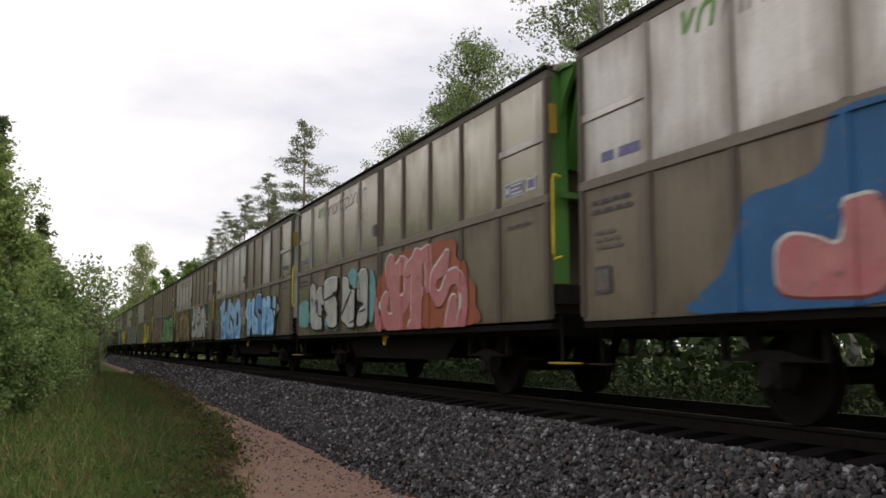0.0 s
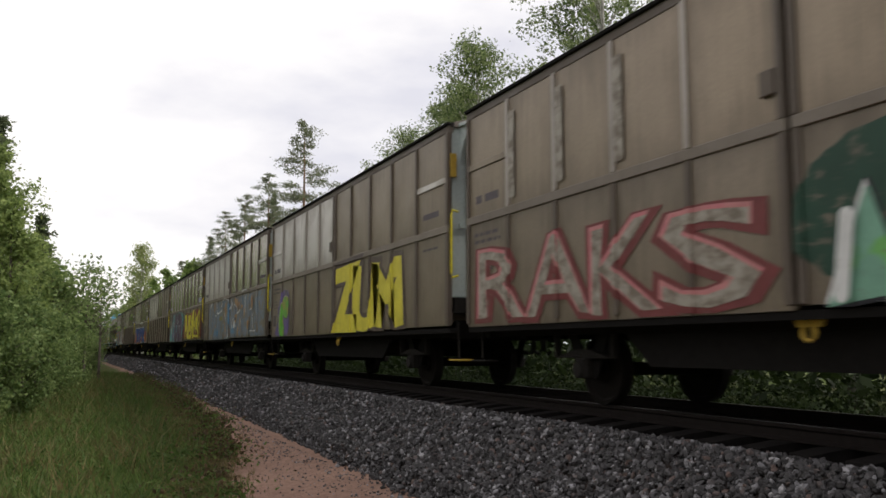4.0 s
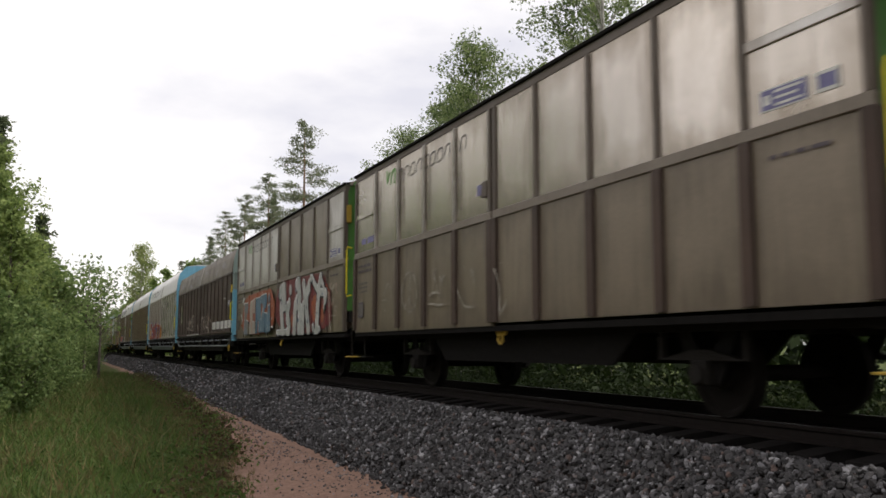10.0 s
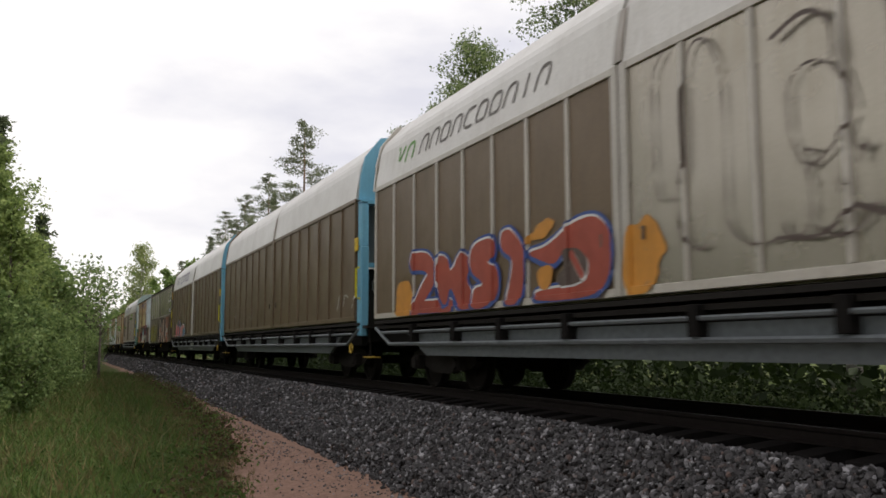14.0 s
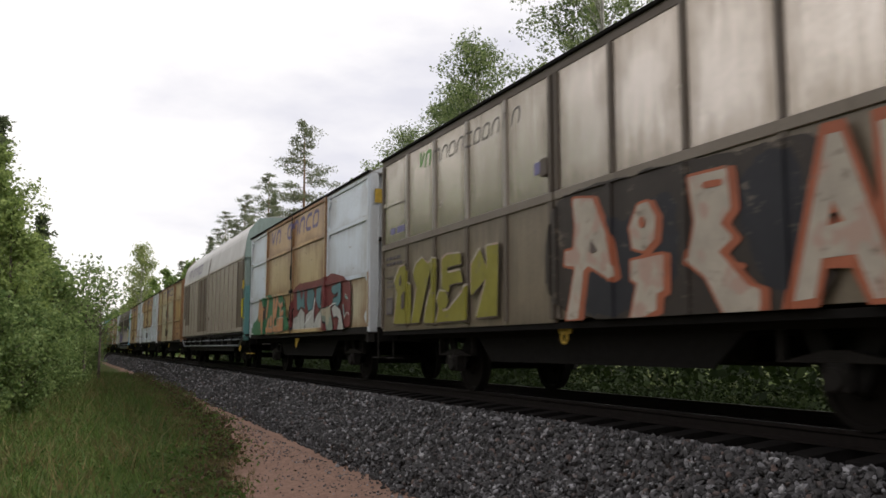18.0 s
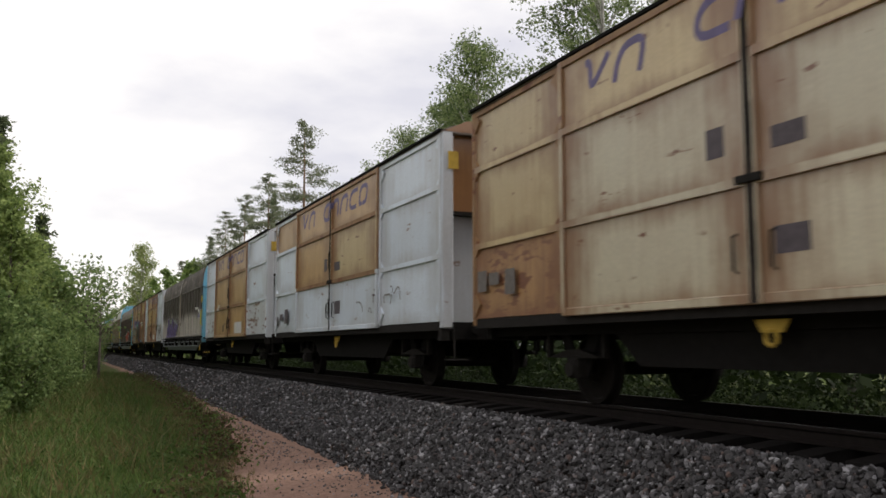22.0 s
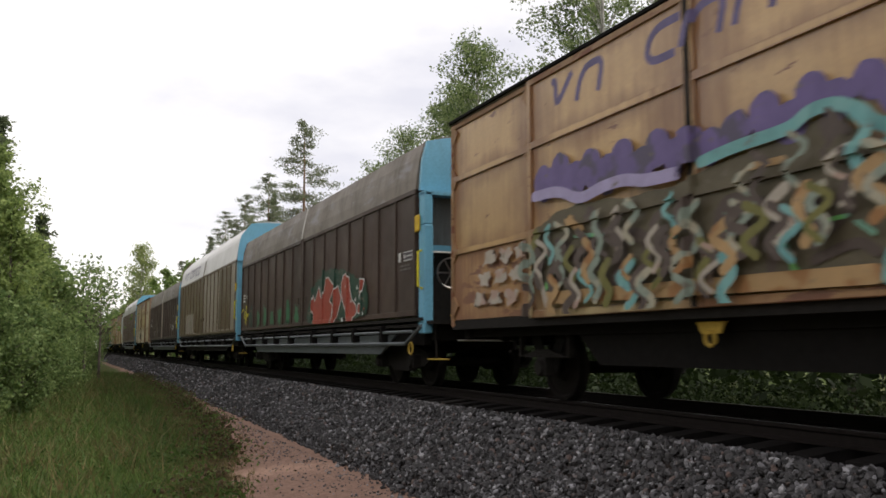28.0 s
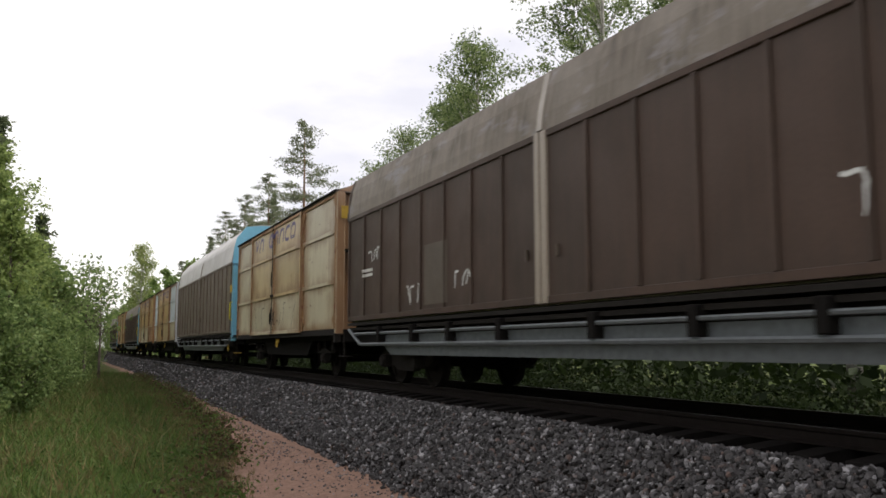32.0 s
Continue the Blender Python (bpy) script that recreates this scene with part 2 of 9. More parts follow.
M = {
    "bleached": bleached("bleached_wall_paint", (0.048, 0.033, 0.026), (0.52, 0.475, 0.42), 2.12, 2.62),
    "brown": paint("brown_grey_paint", (0.29, 0.228, 0.160), much=0.4, rough=0.34, metal=0.35, edges=0.6, grime=(0.13, 0.10, 0.07)),
    "taupe": paint("taupe_paint", (0.74, 0.665, 0.58), (0.29, 0.24, 0.185), much=0.4, rough=0.22, metal=0.82, edges=0.6, grime=(0.20, 0.155, 0.105)),
    "umber": paint("umber_paint", (0.250, 0.200, 0.145), (0.105, 0.084, 0.060), much=0.55, rough=0.36, metal=0.2, edges=0.55, grime=(0.085, 0.065, 0.045)),
    "silver": paint("pale_grey_paint", (0.72, 0.685, 0.645), (0.28, 0.22, 0.18), much=0.4, rough=0.32, metal=0.45, edges=0.7, grime=(0.22, 0.18, 0.14)),
    "aluminium": paint("bare_aluminium", (0.42, 0.40, 0.38), (0.20, 0.17, 0.14), much=0.4, rough=0.33, metal=0.35),
    "frame_brown": paint("rib_paint", (0.105, 0.080, 0.061), much=0.3, rough=0.55),
    "rib_pale": paint("pale_rib_paint", (0.40, 0.36, 0.32), (0.14, 0.12, 0.10), much=0.6, rough=0.4, metal=0.3),
    "belt": paint("belt_paint", (0.20, 0.165, 0.13), much=0.4, rough=0.5),
    "green": paint("green_paint", (0.10, 0.28, 0.055), (0.05, 0.07, 0.03), much=0.5, rough=0.45),
    "ice": paint("ice_grey_paint", (0.50, 0.56, 0.55), (0.2, 0.2, 0.18), much=0.4, rough=0.45),
    "chocolate": paint("chocolate_brown_paint", (0.088, 0.055, 0.042), (0.046, 0.033, 0.026), much=0.6, rough=0.5, gloss=0.25, edges=0.5, grime=(0.045, 0.034, 0.028)),
    "roof_dark": paint("dirty_roof_sheet", (0.21, 0.175, 0.14), (0.060, 0.048, 0.038), much=0.8, rough=0.55, patch=(0.25, 0.235, 0.245), cover=0.55),
    "roof_sooty": paint("sooty_roof_sheet", (0.100, 0.082, 0.066), (0.040, 0.032, 0.026), much=1.0, rough=0.6, gloss=0.2, patch=(0.27, 0.235, 0.185), cover=0.5),
    "roof_pale": paint("pale_roof_sheet", (0.62, 0.60, 0.57), (0.30, 0.26, 0.22), much=0.35, rough=0.34, gloss=0.85),
    "roof_grey": paint("grey_roof_sheet", (0.40, 0.38, 0.36), (0.20, 0.17, 0.14), much=0.5, rough=0.34, gloss=0.85),
    "beige": paint("beige_sheet", (0.375, 0.315, 0.258), (0.17, 0.14, 0.11), much=0.4, rough=0.34, gloss=0.85),
    "beige_dark": paint("stained_beige_sheet", (0.150, 0.110, 0.080), (0.085, 0.065, 0.048), much=0.5, rough=0.5),
    "olive": paint("olive_cream_sheet", (0.172, 0.121, 0.073), (0.095, 0.070, 0.045), much=0.5, rough=0.38, metal=0.18, gloss=0.4),
    "cream": paint("cream_sheet", (0.42, 0.385, 0.315), (0.22, 0.185, 0.13), much=0.4, rough=0.24, metal=0.7),
    "rib_bright": paint("bright_rib_paint", (0.55, 0.515, 0.46), (0.25, 0.22, 0.18), much=0.4, rough=0.35, metal=0.2),
    "blue": paint("sky_blue_paint", (0.16, 0.43, 0.60), (0.10, 0.16, 0.19), much=0.4, rough=0.45),
    "grey_teal": paint("grey_green_paint", (0.24, 0.31, 0.29), (0.10, 0.12, 0.10), much=0.5, rough=0.45),
    "teal": paint("dull_teal_paint", (0.11, 0.27, 0.27), (0.07, 0.10, 0.09), much=0.4, rough=0.45),
    "orange": paint("faded_orange_paint", (0.54, 0.335, 0.135), (0.30, 0.15, 0.06), much=0.55, rough=0.34, rust=0.2, edges=0.9, gloss=0.85),
    "orange_pale": paint("bleached_orange_paint", (0.57, 0.44, 0.23), (0.34, 0.20, 0.09), much=0.55, rough=0.34, rust=0.16, edges=0.85, gloss=0.85),
    "orange_rust": paint("rusty_orange_paint", (0.43, 0.235, 0.09), (0.14, 0.06, 0.03), much=0.85, rough=0.55, rust=0.85, edges=1.0, gloss=0.85),
    "white": paint("white_wagon_paint", (0.70, 0.775, 0.87), (0.35, 0.30, 0.26), much=0.28, rough=0.34, rust=0.12, gloss=0.85, edges=0.5, grime=(0.30, 0.27, 0.24)),
    "white_rust": paint("flaking_white_paint", (0.68, 0.715, 0.75), (0.35, 0.27, 0.22), much=0.4, rough=0.34, rust=0.62, gloss=0.85),
    "cream_pale": paint("pale_cream_paint", (0.60, 0.54, 0.39), (0.30, 0.20, 0.11), much=0.45, rough=0.34, rust=0.15, edges=0.85, gloss=0.85),
    "rib_orange": paint("worn_rib_paint", (0.31, 0.175, 0.078), (0.11, 0.05, 0.026), much=0.85, rough=0.55, rust=0.65),
    "end_grey": paint("dirty_grey_end_paint", (0.165, 0.185, 0.185), (0.06, 0.058, 0.05), much=0.8, rough=0.55),
    "seal": plain("black_door_seal", (0.035, 0.028, 0.024), 0.8, gloss=0.1),
    # soot and grime, darkened further: shade under the wagons is in these colours
    "dark": plain("shaded_sooty_steel", (0.012, 0.011, 0.0105), 0.85, gloss=0.05),
    "grime": plain("shaded_grimy_steel", (0.020, 0.018, 0.0165), 0.8, gloss=0.08),
    "steel": plain("grey_steel", (0.125, 0.138, 0.147), 0.5, 0.2),
    # wheels near black, with the shade beneath the wagon included
    "wheel": plain("shaded_wheel_steel", (0.011, 0.009, 0.008), 0.75, 0.0, gloss=0.08),
    "tread": plain("worn_tread", (0.30, 0.28, 0.27), 0.35, 0.9),
    "yellow_bright": plain("warning_yellow", (0.62, 0.42, 0.04), 0.5),
    "yellow": plain("safety_yellow", (0.42, 0.28, 0.05), 0.55),
    "handle_yellow": plain("handrail_yellow", (0.66, 0.56, 0.03), 0.45),
    "white_mark": plain("white_marking", (0.62, 0.61, 0.58), 0.5),
    "dark_mark": plain("dark_marking", (0.10, 0.085, 0.095), 0.5),
    "blue_mark": plain("violet_marking", (0.18, 0.17, 0.30), 0.5),
    "logo_purple": plain("faded_purple_logo", (0.15, 0.125, 0.23), 0.5, vary=0.2, scale=4),
    "logo_faint": plain("washed_purple_logo", (0.25, 0.22, 0.30), 0.5, vary=0.25, scale=5),
    "logo_grey": plain("grey_logo", (0.15, 0.135, 0.125), 0.5),
    "logo_green": plain("green_logo", (0.16, 0.34, 0.10), 0.5),
    # rails and sleepers near black: the train's shade is in their colours
    "rail": plain("shaded_rusty_rail", (0.014, 0.011, 0.010), 0.8, gloss=0.08),
    "railhead": plain("shaded_polished_rail", (0.035, 0.032, 0.031), 0.5, 0.4),
    "concrete": plain("shaded_dark_concrete", (0.014, 0.0125, 0.012), 0.9, gloss=0.05),
    "bark": plain("grey_bark", (0.12, 0.10, 0.085), 0.9, scale=7),
    "birch_bark": plain("birch_bark", (0.42, 0.40, 0.37), 0.8, vary=0.5, scale=5),
    "pine_bark": plain("pine_bark", (0.20, 0.12, 0.075), 0.9, scale=7),
    "wire": plain("wire", (0.25, 0.25, 0.27), 0.6),
}
SPRAY = {
    "black": (0.022, 0.022, 0.028), "white": (0.66, 0.67, 0.66), "silver": (0.46, 0.46, 0.43), "sky": (0.33, 0.58, 0.84),
    "blue": (0.055, 0.095, 0.27), "steel_blue": (0.10, 0.24, 0.38), "pink": (0.50, 0.21, 0.21), "red": (0.34, 0.075, 0.05), "rust_red": (0.34, 0.105, 0.055),
    "maroon": (0.17, 0.045, 0.045), "orange": (0.55, 0.25, 0.045), "yellow": (0.62, 0.55, 0.06), "mustard": (0.235, 0.215, 0.035), "green": (0.14, 0.38, 0.06),
    "emerald": (0.05, 0.17, 0.085), "olive": (0.17, 0.16, 0.05), "plum": (0.125, 0.088, 0.12), "bottle": (0.022, 0.060, 0.040), "mint": (0.19, 0.38, 0.28), "purple": (0.15, 0.11, 0.26), "lilac": (0.38, 0.33, 0.52), "brown": (0.22, 0.13, 0.06), "tan": (0.42, 0.27, 0.13),
    "grey_blue": (0.17, 0.21, 0.25), "ghost": (0.36, 0.33, 0.28), "bone": (0.42, 0.37, 0.31), "turquoise": (0.16, 0.36, 0.36), "grey_green": (0.25, 0.30, 0.25), "umber": (0.10, 0.075, 0.065), "steel_sky": (0.13, 0.30, 0.58), "peach": (0.50, 0.25, 0.13), "green_dull": (0.07, 0.24, 0.10), "steel_grey": (0.13, 0.20, 0.25), "umber_soft": (0.12, 0.10, 0.065), "soot": (0.040, 0.031, 0.026), "deep_blue": (0.035, 0.13, 0.30), "teal_grey": (0.10, 0.205, 0.225),
}
SECOND = {"sky": (0.17, 0.38, 0.70), "blue": (0.045, 0.085, 0.30), "mint": (0.16, 0.42, 0.12), "steel_blue": (0.14, 0.16, 0.19), "silver": (0.36, 0.37, 0.345), "pink": (0.50, 0.17, 0.19), "tan": (0.30, 0.15, 0.06),
          "turquoise": (0.20, 0.40, 0.39), "grey_green": (0.40, 0.36, 0.27), "grey_blue": (0.20, 0.17, 0.12), "brown": (0.20, 0.19, 0.06), "green": (0.27, 0.30, 0.07), "purple": (0.10, 0.085, 0.13), "bone": (0.40, 0.28, 0.23)}
WEAR = {"ghost": 0.95, "grey_blue": 0.75, "silver": 0.35, "bone": 0.45, "white": 0.45, "steel_blue": 0.45, "grey_green": 0.5, "red": 0.2, "umber": 0.5, "bottle": 0.6, "sky": 0.1, "yellow": 0.25, "blue": 0.25, "grey_green": 0.6}
SPRAY = {k: spray("spray_" + k, c, SECOND.get(k), WEAR.get(k, 0.42)) for k, c in SPRAY.items()}


# ---- building helpers ----
def link(name, bm, material, parent=None, label="", smooth=False):
    me = bpy.data.meshes.new(name)
    if smooth:
        for f in bm.faces:
            f.smooth = True
    bm.to_mesh(me)
    bm.free()
    for m in material if isinstance(material, (list, tuple)) else (material,):
        me.materials.append(m)
    ob = new(name, me)
    ob.parent = parent
    return tagged(ob, label)


def part(name, bm, material, parent, label="", smooth=False):
    return link(name, bm, material, parent, label, smooth)


def box(bm, x0, x1, y0, y1, z0, z1, bevel=0.0):
    vs = [bm.verts.new(p) for p in ((x0, y0, z0), (x1, y0, z0), (x1, y1, z0), (x0, y1, z0), (x0, y0, z1), (x1, y0, z1), (x1, y1, z1), (x0, y1, z1))]
    fs = [bm.faces.new([vs[i] for i in q]) for q in ((3, 2, 1, 0), (4, 5, 6, 7), (0, 1, 5, 4), (1, 2, 6, 5), (2, 3, 7, 6), (3, 0, 4, 7))]
    if bevel:
        es = {e for f in fs for e in f.edges}
        bmesh.ops.bevel(bm, geom=list(es), offset=bevel, segments=1, affect="EDGES")
    return bm


def boxes(*rows, bevel=0.0):
    bm = bmesh.new()
    for r in rows:
        box(bm, *r, bevel=bevel)
    return bm


def prism(bm, outline, y0, y1, axis="y"):
    """An outline in two coordinates, drawn out along one axis."""
    def at(a, b, c):
        return (a, c, b) if axis == "y" else ((c, a, b) if axis == "x" else (a, b, c))
    lo = [bm.verts.new(at(a, b, y0)) for a, b in outline]
    hi = [bm.verts.new(at(a, b, y1)) for a, b in outline]
    bm.faces.new(lo)
    bm.faces.new(hi[::-1])
    k = len(outline)
    for i in range(k):
        bm.faces.new((lo[i], hi[i], hi[(i + 1) % k], lo[(i + 1) % k]))
    bmesh.ops.recalc_face_normals(bm, faces=bm.faces)
    return bm


def tube(bm, points, r, sides=6):
    rings = []
    pts = [Vector(p) for p in points]
    for i, p in enumerate(pts):
        d = (pts[min(i + 1, len(pts) - 1)] - pts[max(i - 1, 0)]).normalized()
        a = d.orthogonal().normalized()
        c = d.cross(a)
        rr = r[i] if isinstance(r, (list, tuple)) else r
        rings.append([bm.verts.new(p + (a * math.cos(2 * math.pi * k / sides) + c * math.sin(2 * math.pi * k / sides)) * rr) for k in range(sides)])
    for u, v in zip(rings, rings[1:]):
        for k in range(sides):
            bm.faces.new((u[k], u[(k + 1) % sides], v[(k + 1) % sides], v[k]))
    bm.faces.new(rings[0][::-1])
    bm.faces.new(rings[-1])
    return bm


def lathe(bm, profile, steps=20):
    """A profile of (x along the axle, radius), turned round the x axis."""
    rings = [[bm.verts.new((x, r * math.cos(2 * math.pi * k / steps), r * math.sin(2 * math.pi * k / steps))) for k in range(steps)] for x, r in profile]
    for u, v in zip(rings, rings[1:]):
        for k in range(steps):
            bm.faces.new((u[k], v[k], v[(k + 1) % steps], u[(k + 1) % steps]))
    bm.faces.new(rings[0])
    bm.faces.new(rings[-1][::-1])
    bmesh.ops.recalc_face_normals(bm, faces=bm.faces)
    return bm


# ---- the train's order and speed ----
ENDS = [-2.2, 11.8, 25.8, 39.78, 53.73, 67.67, 81.65, 95.51, 109.43, 123.39, 137.53, 151.47, 165.5, 183.54, 201.53, 219.47, 237.39, 251.21, 264.77,
        282.8, 296.42, 310.14, 323.87, 341.89, 355.47, 369.16, 387.31, 405.17, 423.03, 436.66, 454.7, 468.38, 482.04, 500.0, 513.6, 531.6]     # couplings along the train
SPEEDS = (13.215, 13.106, 12.982, 12.829, 12.585, 12.259, 12.03, 12.0, 12.072)   # metres a second, every four seconds


LAG = ((0.0, 0.0), (23.5, 0.0), (25.0, 0.28), (27.7, 0.25), (28.2, 0.40), (29.0, 0.42), (29.9, 0.0), (32.1, 0.0))     # metres behind the even run


def run(t):
    """How far the train has gone by t seconds."""
    s, k = -float(np.interp(t, [a for a, _ in LAG], [b for _, b in LAG])), 0
    while t > 4.0 * (k + 1) and k < 7:
        s += 2.0 * (SPEEDS[k] + SPEEDS[k + 1])
        k += 1
    d = t - 4.0 * k
    v0, v1 = SPEEDS[k], SPEEDS[k + 1]
    return s + v0 * d + (v1 - v0) * d * d / 8.0


def wagon_y(i, t):
    return (ENDS[i] + ENDS[i + 1]) / 2 - 2.497 - run(t)

# ---- lettering and paint on the wagon sides ----
GLYPHS = {}
FLOOR = [1.06]          # paint ends at the wall's lower edge


def glyph(char, fat):
    """Outline of one letter of the built-in font as points and faces, one unit high."""
    key = (char, round(fat, 3))
    if key not in GLYPHS:
        cu = bpy.data.curves.new("glyph", "FONT")
        cu.body = char
        cu.offset = fat
        cu.resolution_u = 2
        ob = bpy.data.objects.new("glyph", cu)
        me = bpy.data.meshes.new_from_object(ob)
        vs = [(v.co.x, v.co.y) for v in me.vertices]
        fs = [tuple(p.vertices) for p in me.polygons]
        bpy.data.objects.remove(ob)
        bpy.data.curves.remove(cu)
        bpy.data.meshes.remove(me)
        xs = [v[0] for v in vs] or [0, 1]
        ys = [v[1] for v in vs] or [0, 1]
        GLYPHS[key] = (vs, fs, min(xs), max(xs), min(ys), max(ys))
    return GLYPHS[key]


def flat(side, layer, bands, rows, bm_uv):
    """Lays a flat drawing in (u to the right, z up) on the near side: it climbs over ribs (bands) and rails (rows)."""
    step = 0.008
    for lo, hi, _ in bands:
        for c in (lo - step, lo, hi, hi + step):
            bmesh.ops.bisect_plane(bm_uv, geom=bm_uv.verts[:] + bm_uv.edges[:] + bm_uv.faces[:], plane_co=(c, 0, 0), plane_no=(1, 0, 0), dist=1e-5)
    for lo, hi, _ in rows:
        for c in (lo - step, lo, hi, hi + step):
            bmesh.ops.bisect_plane(bm_uv, geom=bm_uv.verts[:] + bm_uv.edges[:] + bm_uv.faces[:], plane_co=(0, c, 0), plane_no=(0, 1, 0), dist=1e-5)
    for v in bm_uv.verts:
        u, z = v.co.x, v.co.y
        lift = 0.0
        for lo, hi, d in bands:
            if lo - 1e-4 <= u <= hi + 1e-4:
                lift = max(lift, d)
        for lo, hi, d in rows:
            if lo - 1e-4 <= z <= hi + 1e-4:
                lift = max(lift, d)
        v.co = Vector((-side - lift - 0.0016 * layer, -u, z))
    return bm_uv


def word_shapes(text, u0, u1, z0, z1, fat, rng_seed, lean=0.0, wild=0.12, drop=(0, 0), fill=1.08):
    """Letters squeezed side by side into a field, each with its own tilt and height: one drawing a letter."""
    out = []
    rng = random.Random(rng_seed)
    w = (u1 - u0) / len(text)
    for i, ch in enumerate(text):
        bm = bmesh.new()
        vs, fs, x0, x1, y0, y1 = glyph(ch, fat)
        _, _, bx0, bx1, by0, by1 = glyph(ch, 0.0)
        sx, sy = w * fill / max(bx1 - bx0, 0.3), (z1 - z0) / (by1 - by0)
        up = rng.uniform(-wild, wild) * (z1 - z0)
        sh = lean + rng.uniform(-wild, wild)
        grow = 1 + rng.uniform(-wild, wild) * 0.6
        new_vs = []
        for x, y in vs:
            a, b = (x - (bx0 + bx1) / 2) * sx, (y - by0) * sy * grow
            pu, pz = u0 + (i + 0.5) * w + a + sh * b, z0 + b + up
            k1 = Vector((pu * 1.1, pz * 1.6, rng_seed))
            pu += 0.14 * noise.noise(k1)
            pz += 0.12 * noise.noise(k1 + Vector((9, 4, 2)))
            new_vs.append(bm.verts.new((pu + drop[0], max(FLOOR[0], pz + drop[1]), 0)))
        for f in fs:
            try:
                bm.faces.new([new_vs[k] for k in f])
            except ValueError:
                pass
        out.append(bm)
    return out


def box_shapes(rows, fat, extra, seed, drop=(0, 0), warp=0.06):
    """Letters, each stretched into a field of its own: (letter, left, right, bottom, top)."""
    out = []
    for ch, u0, u1, z0, z1 in rows:
        bm = bmesh.new()
        if ch in "I!":
            u0, u1 = u0 * 0.68 + u1 * 0.32, u0 * 0.32 + u1 * 0.68
        vs, fs = glyph(ch, fat + extra)[:2]
        bx0, bx1, by0, by1 = glyph(ch, fat)[2:]
        sx, sy = (u1 - u0) / (bx1 - bx0), (z1 - z0) / (by1 - by0)
        pts = []
        for x, y in vs:
            pu, pz = u0 + (x - bx0) * sx + drop[0], z0 + (y - by0) * sy + drop[1]
            k1 = Vector((pu * 1.3, pz * 1.7, seed))
            pts.append(bm.verts.new((pu + warp * 1.4 * noise.noise(k1), max(FLOOR[0], pz + warp * noise.noise(k1 + Vector((9, 4, 2)))), 0)))
        for f in fs:
            try:
                bm.faces.new([pts[k] for k in f])
            except ValueError:
                pass
        out.append(bm)
    return out


def blob_shape(u0, u1, z0, z1, seed, rough=0.18, points=34):
    """A cloud with a wavy outline that fills a field."""
    rng = random.Random(seed)
    ph = [rng.uniform(0, 6.28) for _ in range(5)]
    bm = bmesh.new()
    vs = []
    for k in range(points):
        a = 2 * math.pi * k / points
        r = 1 + rough * (math.sin(3 * a + ph[0]) * 0.4 + math.sin(5 * a + ph[1]) * 0.4 + math.sin(9 * a + ph[2]) * 0.35 + math.sin(13 * a + ph[3]) * 0.25)
        ca, sa = math.cos(a), math.sin(a)
        ex = 0.62
        vs.append(bm.verts.new(((u0 + u1) / 2 + (u1 - u0) / 2 * r * math.copysign(abs(ca) ** ex, ca), max(FLOOR[0], (z0 + z1) / 2 + (z1 - z0) / 2 * r * math.copysign(abs(sa) ** ex, sa)), 0)))
    f = bm.faces.new(vs)
    bmesh.ops.triangulate(bm, faces=[f])
    return bm


def strokes_shape(u0, u1, z0, z1, seed, count=6, width=0.05):
    """Scrawled lines."""
    rng = random.Random(seed)
    out = []
    for i in range(count):
        bm = bmesh.new()
        u = u0 + (u1 - u0) * (i + 0.5) / count
        p = Vector((u + rng.uniform(-0.1, 0.1), rng.uniform(z0, z0 + 0.4 * (z1 - z0)), 0))
        d = rng.uniform(0.6, 2.2)
        last = None
        for k in range(9):
            q = p + Vector((math.cos(d), math.sin(d), 0)) * (z1 - z0) * 0.14
            d += rng.uniform(-0.9, 0.9)
            q.y = min(max(q.y, z0), z1)
            e = (q - p)
            if e.length < 1e-4:
                continue
            nrm = Vector((-e.y, e.x, 0)).normalized() * width / 2
            a, b = (bm.verts.new(p + nrm), bm.verts.new(p - nrm)) if last is None else last
            c, g = bm.verts.new(q + nrm), bm.verts.new(q - nrm)
            bm.faces.new((a, b, g, c))
            last = (c, g)
            p = q
        out.append(bm)
    return out


def quads_shape(rects, lean=0.0):
    bm = bmesh.new()
    for u0, u1, z0, z1 in rects:
        s = lean * (z1 - z0)
        bm.faces.new([bm.verts.new(p) for p in ((u0, z0, 0), (u1, z0, 0), (u1 + s, z1, 0), (u0 + s, z1, 0))])
    return bm


def ribbon(points, width):
    """A flat band along a line."""
    bm = bmesh.new()
    p = [Vector((a, b, 0)) for a, b in points]
    last = None
    for i, c in enumerate(p):
        u = (c - p[i - 1]).normalized() if i else (p[1] - p[0]).normalized()
        v = (p[i + 1] - c).normalized() if i < len(p) - 1 else u
        across = Vector((-(u + v).y, (u + v).x, 0)).normalized()
        across *= width / 2 / max(0.45, across.dot(Vector((-v.y, v.x, 0))))
        now = (bm.verts.new(c + across), bm.verts.new(c - across))
        if last:
            bm.faces.new((last[0], last[1], now[1], now[0]))
        last = now
    return bm


MARKS = {
    "v": ((0.0, 1.0), (0.2, 1.0), (0.42, 0.08), (0.95, 1.0)),
    "n": ((0.05, 0.0), (0.05, 0.55), (0.25, 0.95), (0.95, 0.95), (0.95, 0.0)),
    "c": ((1.0, 0.95), (0.3, 0.95), (0.05, 0.7), (0.05, 0.3), (0.3, 0.05), (1.0, 0.05)),
    "o": ((0.5, 0.05), (0.95, 0.05), (0.95, 0.95), (0.05, 0.95), (0.05, 0.05), (0.42, 0.05)),
    "i": ((0.5, 0.0), (0.5, 1.0)),
}


